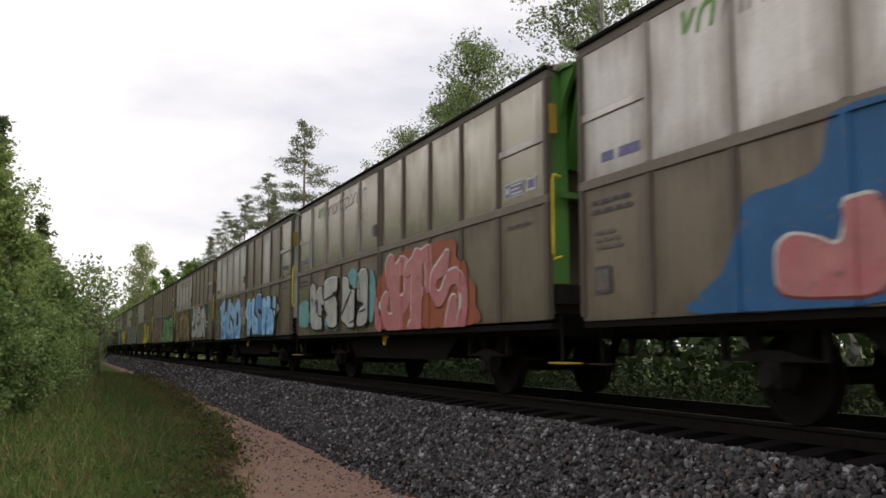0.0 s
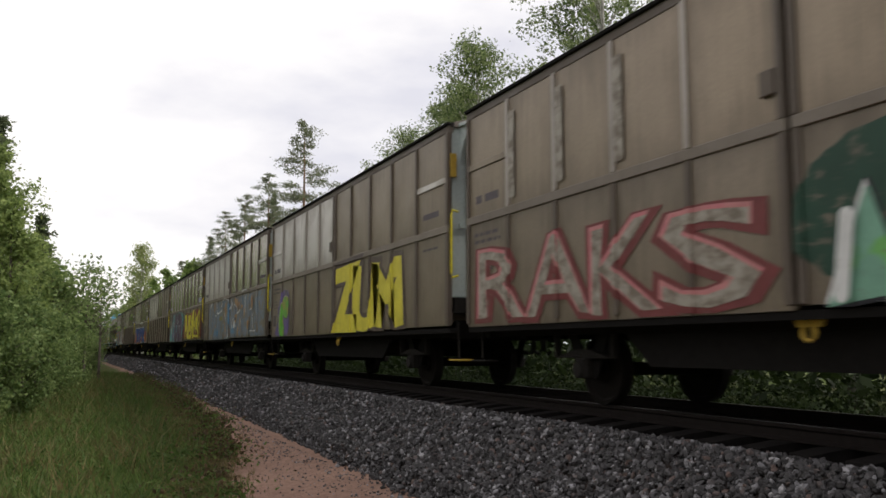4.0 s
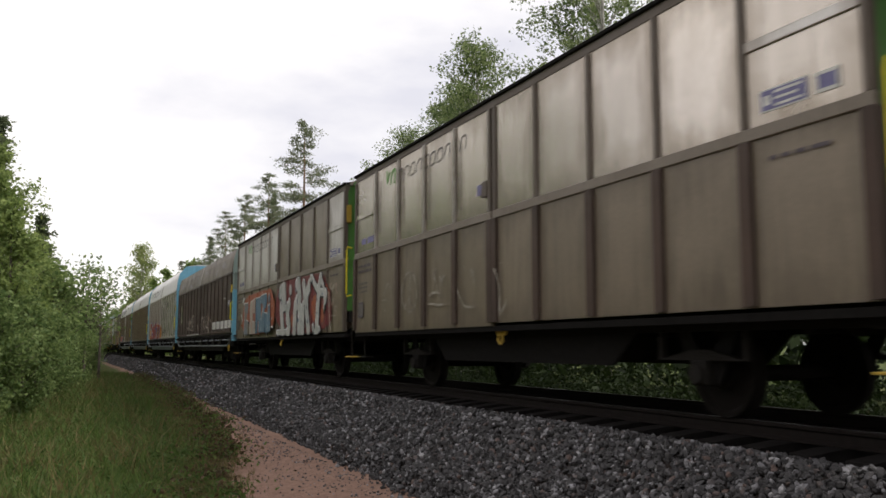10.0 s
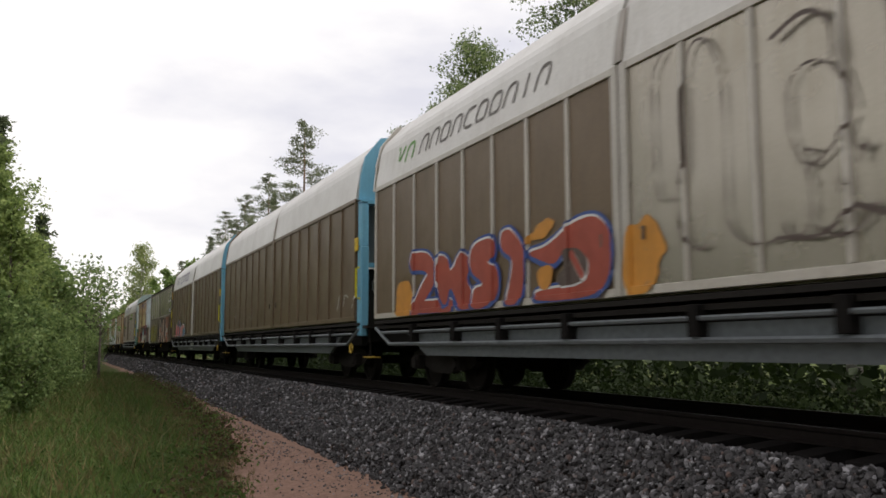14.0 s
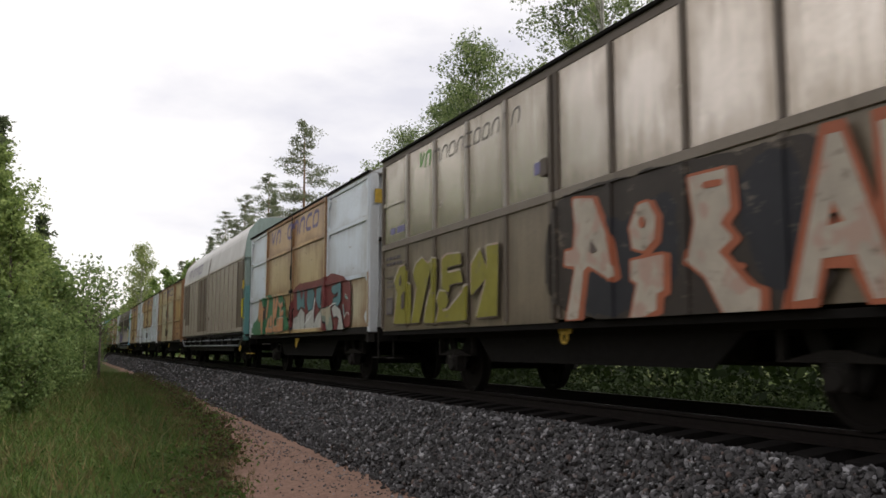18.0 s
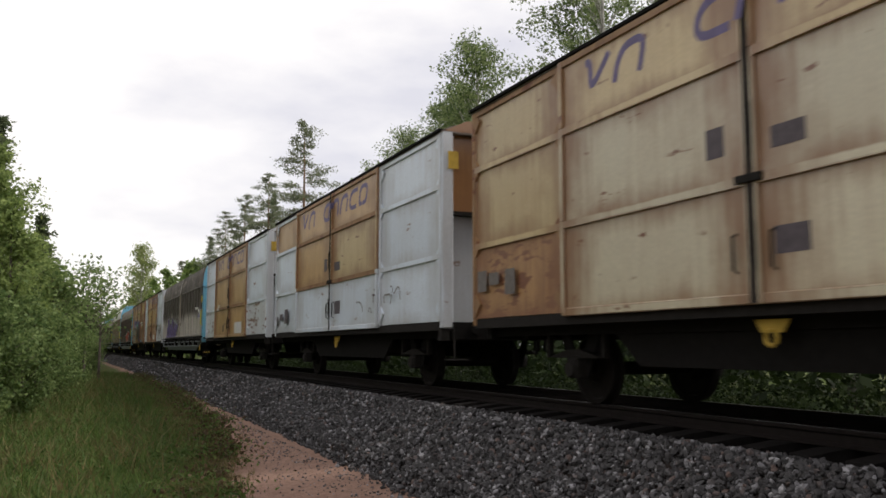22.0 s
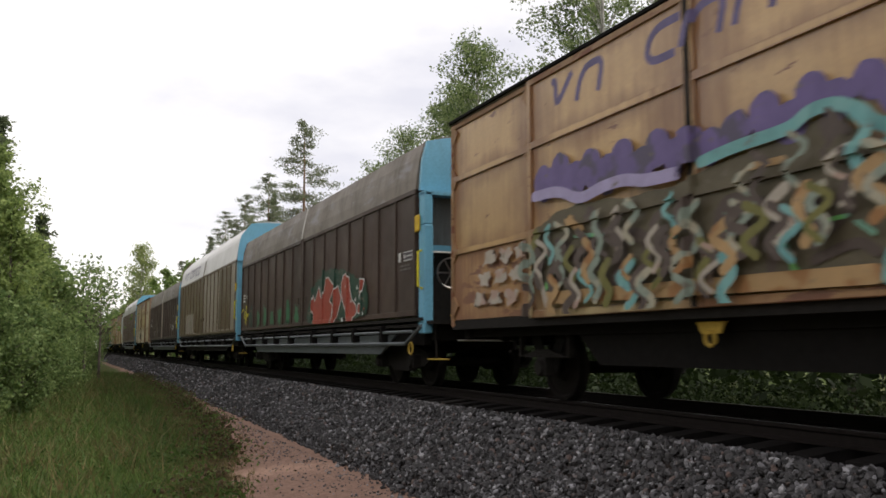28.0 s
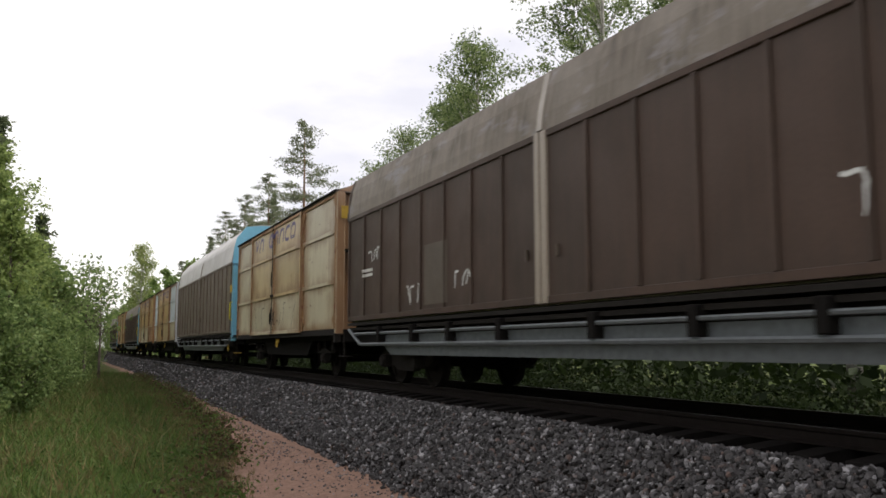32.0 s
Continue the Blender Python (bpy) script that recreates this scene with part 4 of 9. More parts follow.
def sliding_wall_wagon(i, spec):
    w = wagon_empty(i, spec["label"])
    end, up_l, up_r, lo = spec["end"], spec["left"], spec["right"], spec["low"]
    stand, broad = (0.045, 0.075) if "low_rib" in spec else (0.026, 0.046)
    put("a_hull", lambda: boxes((-1.47, 1.47, -A_HALF + 0.25, A_HALF - 0.25, 1.15, 4.32)), M["umber"], w, name="body")
    put("a_roof", roof_make(A_HALF + 0.02, 4.46, 1.56, 0.20), M["roof_dark"], w, name="roof", label="dirty curved sheet roof")
    for s in (0, 180):
        turn = pose(0, 0, 0, 0, 0, s)
        put("a_cornice", lambda: boxes((-SIDE - 0.012, -1.46, -A_HALF, A_HALF, 4.31, 4.42)), M["frame_brown"], w, turn, name="top_rail")
        put("a_gutter", lambda: boxes((-SIDE - 0.05, -1.46, -A_HALF - 0.03, A_HALF + 0.03, 4.42, 4.475), bevel=0.01), M["dark"], w, turn, name="gutter")
        put("a_sill", lambda: boxes((-SIDE + 0.02, -1.40, -A_HALF, A_HALF, 0.97, 1.05)), M["dark"], w, turn, name="sill")
        for half, u0, u1, mat in ((0, -A_HALF, -0.03, up_l), (1, 0.03, A_HALF, up_r)):
            zb = 1.05 if half == 0 else 1.09
            door = put("a_back%d" % half, a_sheet_make(u0, u1, zb + 0.01, 4.305, -0.012), M["frame_brown"], w, turn, name="sliding_wall")
            posts = [u for u in A_RIBS if u0 - 0.1 <= u <= u1 + 0.1]
            lows, highs = spec.get("low_%d" % half, (lo,) * 5), spec.get("up_%d" % half, (mat,) * 5)
            for b_, (p0, p1) in enumerate(zip(posts, posts[1:])):
                p0, p1 = max(p0, u0), min(p1, u1)
                put("a_up%d%d" % (half, b_) + highs[b_], a_sheet_make(p0 + 0.01, p1 - 0.01, 2.74, 4.31), M[highs[b_]], door, name="wall_panel")
                put("a_lo%d%d" % (half, b_) + lows[b_], a_sheet_make(p0 + 0.01, p1 - 0.01, zb, 2.62), M[lows[b_]], door, name="lower_panel")
            put("a_belt%d" % half, lambda u0=u0, u1=u1: boxes((-SIDE - 0.028, -1.48, -u1, -u0, 2.62, 2.74), bevel=0.008), M["belt"], door, name="belt_rail")
            for u in A_RIBS:
                if u0 - 0.1 <= u <= u1 + 0.1:
                    c = min(max(u, u0 + 0.05), u1 - 0.05)
                    put("a_rib" + ("p" if half == 0 and -6 < u < -1 else "b"), lambda: boxes((-SIDE - 0.03, -1.49, -0.042, 0.042, 2.74, 4.31), bevel=0.008), M["rib_pale" if half == 0 and -6 < u < -1 else "frame_brown"], door, pose(0, -c, 0), name="rib")
                    put("a_low_rib" + spec.get("low_rib", "frame_brown"), lambda: boxes((-SIDE - stand, -1.49, -broad, broad, 1.10, 2.62), bevel=0.005), M[spec.get("low_rib", "frame_brown")], door, pose(0, -c, 0), name="lower_rib")
            c0, c1 = (u0 + 0.1, -5.30) if half == 0 else (5.25, u1 - 0.1)
            put("a_bar%d" % half + mat, lambda c0=c0, c1=c1: boxes((-SIDE - 0.024, -1.49, -c1, -c0, 3.46, 3.56), bevel=0.006), M["silver" if half else mat], door, name="cross_bar")
        put("a_box", lambda: boxes((-SIDE - 0.05, -1.5, 0.12, 0.30, 2.98, 3.22), bevel=0.01), M["frame_brown"], w, turn, name="lock_box")
        put("jacking_plate", jack_make, M["yellow"], w, turn @ pose(-1.42, 0, 0.10), name="jacking_plate")
    # leading end, with its platform and brackets, and trailing end
    for e in (-1, 1):
        turn = pose(0, 0, 0, 0, 0, 0 if e < 0 else 180)
        end = spec["end"] if e < 0 else "frame_brown"
        put("a_end_panel" + end, lambda: boxes((-1.40, 1.40, -6.46, -6.38, 3.12, 4.44)), M[end], w, turn, name="end_panel")
        put("a_end_low", lambda: boxes((-1.40, 1.40, -6.36, -6.30, 1.15, 3.12)), M["dark"], w, turn, name="end_wall")
        for s in (-1, 1):
            put("a_post" + end, lambda: boxes((-0.14, 0.14, -6.58, -6.40, 1.55, 4.44), bevel=0.015), M[end], w, turn @ pose(s * 1.36, 0, 0), name="corner_post")
            if e < 0:
                put("a_gusset" + end, lambda: prism(bmesh.new(), [(-6.96, 4.44), (-6.42, 4.44), (-6.42, 3.2), (-6.52, 3.6), (-6.66, 4.0), (-6.86, 4.28)], -0.035, 0.035, "x"), M[end], w, turn @ pose(s * 1.30, 0, 0), name="roof_bracket")
        if e > 0:
            put("a_headstock", lambda: boxes((-1.35, 1.35, -6.44, -6.28, 0.88, 1.18), bevel=0.01), M["dark"], w, turn, name="headstock")
            continue
        put("a_lip" + end, lambda: prism(bmesh.new(), [(-6.97, 4.44), (-6.42, 4.50), (-6.42, 4.42), (-6.95, 4.40)], -1.38, 1.38, "x"), M[end], w, turn, name="end_canopy")
        put("a_slope" + end, lambda: prism(bmesh.new(), [(-6.93, 4.40), (-6.90, 4.40), (-6.44, 3.14), (-6.47, 3.12)], -1.20, 1.20, "x"), M[end], w, turn, name="sloping_end_sheet")
        put("a_shelf" + end, lambda: boxes((-1.36, 1.36, -6.62, -6.38, 2.70, 2.78)), M[end], w, turn, name="end_shelf")
        put("a_headstock", lambda: boxes((-1.35, 1.35, -6.44, -6.28, 0.88, 1.18), bevel=0.01), M["dark"], w, turn, name="headstock")
        put("a_rail_plate", lambda: boxes((-1.44, 1.44, -6.60, -6.40, 1.30, 1.55)), M["grime"], w, turn, name="end_beam")
    put("handrail", handrail_make, M["handle_yellow"], w, pose(-1.53, -6.72, 0), name="handrail")
    foot_step(w, -6.58, "yellow")
    foot_step(w, 6.50, "grime")
    put("a_mark", lambda: boxes((-SIDE + 0.02, -SIDE + 0.13, -6.64, -6.60, 3.55, 3.95)), M["yellow"], w, name="warning_plate")
    frame_under(w, 6.30)
    two_axle_gear(w, 4.0, i)
    end_fittings(w, 6.40, i)
    bands = [(min(max(u, (-A_HALF if u <= 0 else 0.03) + 0.05), A_HALF - 0.05) - 0.042, min(max(u, -A_HALF + 0.05), A_HALF - 0.05) + 0.042, 0.03) for u in A_RIBS if u != 0.0] + [(-0.125, -0.035, 0.03), (0.035, 0.125, 0.03)]
    return w, Surface(w, SIDE, bands, [(2.62, 2.74, 0.03)])


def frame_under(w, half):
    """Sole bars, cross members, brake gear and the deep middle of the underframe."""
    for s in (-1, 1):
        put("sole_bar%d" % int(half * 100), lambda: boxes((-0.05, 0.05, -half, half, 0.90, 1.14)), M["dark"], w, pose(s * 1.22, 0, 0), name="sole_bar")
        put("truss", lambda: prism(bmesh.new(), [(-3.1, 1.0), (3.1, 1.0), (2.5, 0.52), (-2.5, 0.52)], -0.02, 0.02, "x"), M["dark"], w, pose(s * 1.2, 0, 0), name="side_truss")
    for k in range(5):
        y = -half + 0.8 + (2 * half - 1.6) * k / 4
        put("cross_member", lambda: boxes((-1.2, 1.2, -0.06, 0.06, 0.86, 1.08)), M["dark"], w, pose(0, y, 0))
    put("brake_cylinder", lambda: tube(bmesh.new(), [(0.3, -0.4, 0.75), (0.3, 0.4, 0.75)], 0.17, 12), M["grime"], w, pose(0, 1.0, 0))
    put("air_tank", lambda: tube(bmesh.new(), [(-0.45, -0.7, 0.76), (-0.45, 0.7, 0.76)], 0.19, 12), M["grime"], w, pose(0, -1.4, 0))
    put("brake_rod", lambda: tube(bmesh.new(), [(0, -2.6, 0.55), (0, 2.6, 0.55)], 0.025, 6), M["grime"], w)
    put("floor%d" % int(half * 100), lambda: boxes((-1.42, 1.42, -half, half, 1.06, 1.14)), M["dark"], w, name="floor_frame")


# ---- orange and white wagon with two doors a side ----
O_HALF = 6.22
O_CUTS = [-6.22, -3.56, -0.24, 3.08, 6.22]      # u: bay, door, door, bay
O_ROWS = [1.20, 2.26, 3.45, 4.36]


def door_wagon(i, spec):
    """spec['cells']: four columns of three paints, bottom row first."""
    w = wagon_empty(i, spec["label"])
    rib = spec.get("rib", "rib_orange")
    put("o_hull", lambda: boxes((-1.44, 1.44, -5.87, 5.87, 1.10, 4.34)), M["umber"], w, name="body")
    put("o_roof", roof_make(O_HALF + 0.03, 4.42, 1.57, 0.26), M["roof_dark"], w, name="roof", label="dark dirty sheet roof")
    for s in (0, 180):
        turn = pose(0, 0, 0, 0, 0, s)
        put("o_gutter", lambda: boxes((-SIDE - 0.06, -1.40, -O_HALF - 0.03, O_HALF + 0.03, 4.385, 4.44), bevel=0.01), M["dark"], w, turn, name="gutter")
        put("o_sill", lambda: boxes((-SIDE + 0.01, -1.36, -O_HALF, O_HALF, 1.02, 1.16)), M["grime"], w, turn, name="sill")
        for col in range(4):
            u0, u1 = O_CUTS[col], O_CUTS[col + 1]
            is_door = col in (1, 2)
            out = SIDE + (0.03 if is_door else -0.02)
            zb = 1.12 if is_door else 1.16
            cells = spec["cells"][col]
            holder = None
            for row in range(3):
                z0, z1 = (zb if row == 0 else O_ROWS[row]), (4.37 if row == 2 else O_ROWS[row + 1])
                mat = cells[row]
                key = "o_%d%d%s" % (col, row, mat)
                ob = put(key, lambda: box(bmesh.new(), -out, -out + 0.05, -u1 + 0.02, -u0 - 0.02, z0 + 0.01, z1 - 0.01), M[mat], holder or w, turn if holder is None else Matrix(), name=("door" if is_door else "bay_panel") if holder is None else "panel")
                holder = holder or ob
            rib_here = cells[3] if len(cells) > 3 else rib
            for row in (1, 2):
                zr = O_ROWS[row]
                tone = cells[3] if len(cells) > 3 else cells[row]
                put("o_r%d%d%s" % (col, row, tone), lambda: prism(bmesh.new(), [(-u1 + 0.03, zr - 0.045), (-u0 - 0.03, zr - 0.045), (-u0 - 0.03, zr + 0.045), (-u1 + 0.03, zr + 0.045)], -out - 0.035, -out + 0.01, "x"), M[tone], holder, name="cross_rib")
            for u in (u0 + 0.045, u1 - 0.045):
                for row in range(3):
                    z0, z1 = (zb if row == 0 else O_ROWS[row] + 0.045), (4.37 if row == 2 else O_ROWS[row + 1] + 0.045)
                    tone = cells[row] if is_door or len(cells) > 3 else rib_here
                    put("o_p%d%d%s" % (is_door, row, tone), lambda: boxes((-out - 0.04, -out + 0.02, -0.04, 0.04, z0, z1), bevel=0.01), M[tone], holder, pose(0, -u, 0), name="upright")
            put("o_t%d%s" % (col, rib_here), lambda: boxes((-out - 0.03, -out + 0.01, -u1 + 0.09, -u0 - 0.09, 4.29, 4.365)), M[rib_here], holder, name="top_rib")
            if is_door:
                put("o_b%d%s" % (col, cells[0]), lambda: boxes((-out - 0.03, -out + 0.01, -u1 + 0.09, -u0 - 0.09, 1.12, 1.22), bevel=0.01), M[cells[0]], holder, name="bottom_rail")
                c = u1 - 0.24 if col == 1 else u0 + 0.24
                put("o_handle", lambda: tube(bmesh.new(), [(0, 0, 1.42), (-0.05, 0, 1.44), (-0.05, 0, 1.76), (0, 0, 1.78)], 0.015, 5), M["grime"], holder, pose(-out, -c, 0), name="handle")
        if s == 0:
            # small gussets where the bays' ribs meet their uprights
            for col in (0, 3):
                u0, u1 = O_CUTS[col] + 0.085, O_CUTS[col + 1] - 0.085
                hue = spec["cells"][col][3] if len(spec["cells"][col]) > 3 else rib
                for zr in (1.22, 2.26, 3.45, 4.29):
                    for u, way in ((u0, 1), (u1, -1)):
                        put("o_gusset%d%s" % (way, hue), lambda: prism(bmesh.new(), [(0, -0.17), (-way * 0.17, 0), (0, 0.17)], -SIDE - 0.012, -SIDE + 0.03, "x"), M[hue], w, pose(0, -u, min(max(zr, 1.38), 4.20)), name="gusset")
        put("o_gap", lambda: boxes((-SIDE - 0.078, -SIDE, 0.195, 0.285, 1.13, 4.36)), M["seal"], w, turn, name="door_seal")
        for zz in (1.62, 2.72):
            put("o_rod", lambda: tube(bmesh.new(), [(-SIDE - 0.10, -0.10, -0.16), (-SIDE - 0.115, -0.10, -0.10), (-SIDE - 0.115, -0.10, 0.22), (-SIDE - 0.10, -0.10, 0.26)], 0.014, 5), M["grime"], w, turn @ pose(0, 0.28, zz), name="locking_rod")
        put("o_latch", lambda: boxes((-SIDE - 0.10, -SIDE - 0.02, 0.08, 0.42, 2.23, 2.31), bevel=0.01), M["grime"], w, turn, name="latch")
        put("jacking_plate", jack_make, M["yellow"], w, turn @ pose(-1.42, 0.24, 0.06))
    front, low = spec["end"]
    bay = spec["cells"][3]
    post = bay[3] if len(bay) > 3 else bay[1]
    for e in (-1, 1):
        turn = pose(0, 0, 0, 0, 0, 0 if e < 0 else 180)
        put("o_end" + front, lambda: boxes((-1.44, 1.44, -6.10, -6.02, 3.05, 4.40)), M[front], w, turn, name="end_panel")
        put("o_low" + low, lambda: boxes((-1.44, 1.44, -5.98, -5.90, 1.1, 3.05)), M[low], w, turn, name="end_wall")
        put("o_ledge" + low, lambda: boxes((-1.44, 1.44, -6.13, -5.90, 2.98, 3.05)), M["grime"], w, turn, name="end_ledge")
        for s in (-1, 1):
            put("o_corner" + post, lambda: boxes((-0.10, 0.10, -6.26, -6.12, 1.05, 4.40), bevel=0.02), M[post], w, turn @ pose(s * 1.45, 0, 0), name="corner_post")
        put("o_lip" + front, lambda: prism(bmesh.new(), [(-1.52, 4.40), (1.52, 4.40), (1.1, 4.60), (0.4, 4.67), (-0.4, 4.67), (-1.1, 4.60)], -6.26, -6.06), M[front], w, turn, name="end_gable")
        put("o_headstock", lambda: boxes((-1.35, 1.35, -6.16, -6.0, 0.86, 1.16), bevel=0.01), M["dark"], w, turn, name="headstock")
        put("o_hinge", lambda: boxes((-1.56, -1.42, -6.24, -6.10, 0.85, 1.06)), M["grime"], w, turn, name="corner_bracket")
    put("o_mark", lambda: boxes((-1.45, -1.26, -6.275, -6.262, 3.75, 4.05)), M["yellow"], w, name="warning_plate")
    foot_step(w, -6.30, "grime")
    frame_under(w, 6.0)
    two_axle_gear(w, 4.0, i)
    end_fittings(w, 6.20, i)
    bands = []
    for u in O_CUTS[1:4]:
        bands.append((u - 0.09, u + 0.09, 0.075))
    return w, Surface(w, SIDE + 0.03, bands, [(zr - 0.045, zr + 0.045, 0.04) for zr in (2.26, 3.45)], 1.14)


# ---- brown or pale wagons with ribbed walls and an arched roof ----
H_HALF = 8.52
H_LEAD = 8.12       # the leading end leaves room for a platform


def h_roof_make(tall, y0, y1, side):
    """side -1 or 1: the sheet over one side; 0: the crown."""
    def make():
        bm = bmesh.new()
        if tall:
            edge = [(1.56, 3.98), (1.455, 4.66), (1.41, 4.80), (1.34, 4.92), (0.96, 5.33), (0.85, 5.40)]
            top = [(0.85, 5.40), (0.4, 5.46), (0.0, 5.48)]
        else:
            edge = [(1.56, 3.60), (1.54, 3.84), (1.48, 4.20), (1.40, 4.46)]
            top = [(1.40, 4.46), (1.05, 4.60), (0.5, 4.68), (0.0, 4.70)]
        if side:
            out = [(side * x, z) for x, z in edge] + [(side * (x - 0.06), z - 0.04) for x, z in edge[::-1]]
        else:
            line = [(-x, z) for x, z in top] + [(x, z) for x, z in top[-2::-1]]
            out = line + [(x * 0.98, z - 0.06) for x, z in line[::-1]]
        return prism(bm, out, y0, y1)
    return make


def wheel_ring_make():
    bm = bmesh.new()
    pts = [(math.cos(k * math.pi / 10) * 0.27, 0, math.sin(k * math.pi / 10) * 0.27) for k in range(21)]
    tube(bm, pts, 0.016, 5)
    for k in range(3):
        a = k * math.pi / 3
        tube(bm, [(math.cos(a) * 0.27, 0, math.sin(a) * 0.27), (-math.cos(a) * 0.27, 0, -math.sin(a) * 0.27)], 0.014, 5)
    return bm


def ribbed_wagon(i, spec):
    """spec: tall, wall, roof, crown, end, rib; dark_cols gives columns of another paint."""
    w = wagon_empty(i, spec["label"])
    tall = spec["tall"]
    eave = 3.98 if tall else 3.60
    wall, roof, rib, end = spec["wall"], spec["roof"], spec.get("rib", spec["wall"]), spec["end"]
    put("h_hull%d" % tall, lambda: boxes((-1.46, 1.46, -H_LEAD + 0.1, H_HALF - 0.1, 1.28, eave)), M["umber"], w, name="body")
    for s in (0, 180):
        turn = pose(0, 0, 0, 0, 0, s)
        for half, u0, u1 in ((0, -H_HALF, -0.05), (1, 0.05, H_LEAD)):
            wl_, wr_ = spec.get("halves", (wall, wall))
            wm = wl_ if half == 0 else wr_
            door = put("h_wall%d%d%s" % (tall, half, wm), lambda: box(bmesh.new(), -SIDE + 0.01, -1.48, -u1, -u0, 1.36, eave - 0.02), M[wm], w, turn, name="sliding_wall")
            put("h_top%d%d%s" % (tall, half, rib), lambda: boxes((-SIDE - 0.02, -1.48, -u1, -u0, eave - 0.09, eave), bevel=0.006), M[rib], door, name="top_rail")
            put("h_bot%d%s" % (half, rib), lambda: boxes((-SIDE - 0.015, -1.48, -u1, -u0, 1.30, 1.40), bevel=0.006), M[rib], door, name="bottom_rail")
            k = 8
            for j in range(k + 1):
                u = u0 + 0.04 + (u1 - u0 - 0.08) * j / k
                put("h_rib%d%s" % (tall, rib), lambda: boxes((-SIDE - 0.025, -1.49, -0.034, 0.034, 1.40, eave - 0.09), bevel=0.008), M[rib], door, pose(0, -u, 0), name="rib")
            put("h_roof%d%d%s" % (tall, half, roof), h_roof_make(tall, -u1 + 0.0, -u0, -1), M[roof], door, name="roof_skirt")
            ug = u0 + 0.35 if half else u1 - 0.35
            put("h_grip", lambda: boxes((-SIDE - 0.03, -SIDE, -0.018, 0.018, 1.9, 2.05)), M["frame_brown"], door, pose(0, -ug, 0), name="handle")
        put("h_mid%d%s" % (tall, spec.get("mid", rib)), lambda: boxes((-SIDE - 0.035, -1.49, -0.15, -0.02, 1.30, eave), (-SIDE - 0.035, -1.49, 0.02, 0.15, 1.30, eave), bevel=0.01), M[spec.get("mid", rib)], w, turn, name="middle_post")
        put("h_slit%d" % tall, lambda: prism(bmesh.new(), [(-1.585, eave + 0.02), (-1.55, eave + 0.3), (-1.475 if tall else -1.43, 4.66 if tall else 4.44), (-1.42 if tall else -1.39, 4.66 if tall else 4.42), (-1.50, eave + 0.02)], -0.07, 0.07), M["rib_pale"], w, turn, name="roof_joint")
        put("h_ledge", lambda: boxes((-SIDE - 0.03, -1.40, -H_HALF + 0.05, H_HALF - 0.05, 1.20, 1.26), (-SIDE + 0.02, -1.40, -H_HALF + 0.05, H_HALF - 0.05, 1.10, 1.16)), M["grime"], w, turn, name="slide_track")
        put("h_rail", lambda: tube(bmesh.new(), [(-1.56, -H_HALF + 0.1, 1.12), (-1.56, -H_HALF + 0.9, 0.80), (-1.56, H_HALF - 0.9, 0.80), (-1.56, H_HALF - 0.1, 1.12)], 0.035, 6), M["steel"], w, turn, name="side_rail")
        put("h_rail_upper", lambda: tube(bmesh.new(), [(-1.57, -H_HALF + 0.5, 1.02), (-1.57, H_HALF - 0.5, 1.02)], 0.028, 6), M["steel"], w, turn, name="operating_bar")
        put("h_skirt" + spec.get("skirt", "steel"), lambda: prism(bmesh.new(), [(-6.9, 0.98), (6.9, 0.98), (6.0, 0.60), (-6.0, 0.60)], -1.47, -1.41, "x"), M[spec.get("skirt", "steel")], w, turn, name="side_skirt")
        put("h_sole", lambda: boxes((-1.42, -1.30, -H_HALF + 0.3, H_HALF - 0.3, 0.78, 1.12)), M["dark"], w, turn, name="sole_bar")
        for u in (-6.4, -4.6, -3.0, 3.0, 4.6, 6.4, 1.2, -1.2):
            put("h_bracket", lambda: boxes((-1.62, -1.40, -0.07, 0.07, 0.84, 1.16), bevel=0.01), M["dark"], w, turn @ pose(0, u, 0), name="bar_bracket")
    put("h_crown%d%s" % (tall, spec.get("crown", roof)), h_roof_make(tall, -H_LEAD, H_HALF, 0), M[spec.get("crown", roof)], w, name="roof_crown")
    # ends: frame of posts, a gable plate, a ribbed wall with a vent
    topz = 5.40 if tall else 4.60
    gable = [(1.55, eave - 0.05), (1.50, eave + 0.5), (1.40, 4.46 if not tall else 4.9), (1.05, topz - 0.06), (0.5, topz), (-0.5, topz), (-1.05, topz - 0.06), (-1.40, 4.46 if not tall else 4.9), (-1.50, eave + 0.5), (-1.54, eave - 0.05)]
    for e in (-1, 1):
        turn = pose(0, 0, 0, 0, 0, 0) if e < 0 else pose(0, H_HALF - H_LEAD, 0, 0, 0, 180)
        tint = end if e < 0 else rib
        put("h_gable%d%s" % (tall, tint), lambda: prism(bmesh.new(), gable, -8.30, -8.22), M[tint], w, turn, name="end_gable")
        put("h_endwall%d" % tall, lambda: boxes((-1.44, 1.44, -8.20, -8.14, 2.5, eave - 0.1)), M["end_grey"], w, turn, name="end_wall", label="dirty grey end wall")
        put("h_endlow", lambda: boxes((-1.44, 1.44, -8.18, -8.12, 1.2, 2.5)), M["grime"], w, turn, name="end_wall")
        put("h_headstock", lambda: boxes((-1.35, 1.35, -8.56, -8.36, 0.86, 1.2), bevel=0.01), M["dark"], w, pose(0, 0, 0, 0, 0, 0 if e < 0 else 180), name="headstock")
        if e > 0:
            continue
        put("h_ledge%d%s" % (tall, end), lambda: boxes((-1.54, 1.54, -8.50, -8.22, eave - 0.16, eave - 0.09)), M[end], w, turn, name="gable_ledge")
        put("h_gable_rib%d%s" % (tall, end), lambda: boxes((-0.04, 0.04, -8.36, -8.30, eave - 0.09, topz - 0.05), bevel=0.01), M[end], w, turn, name="gable_rib")
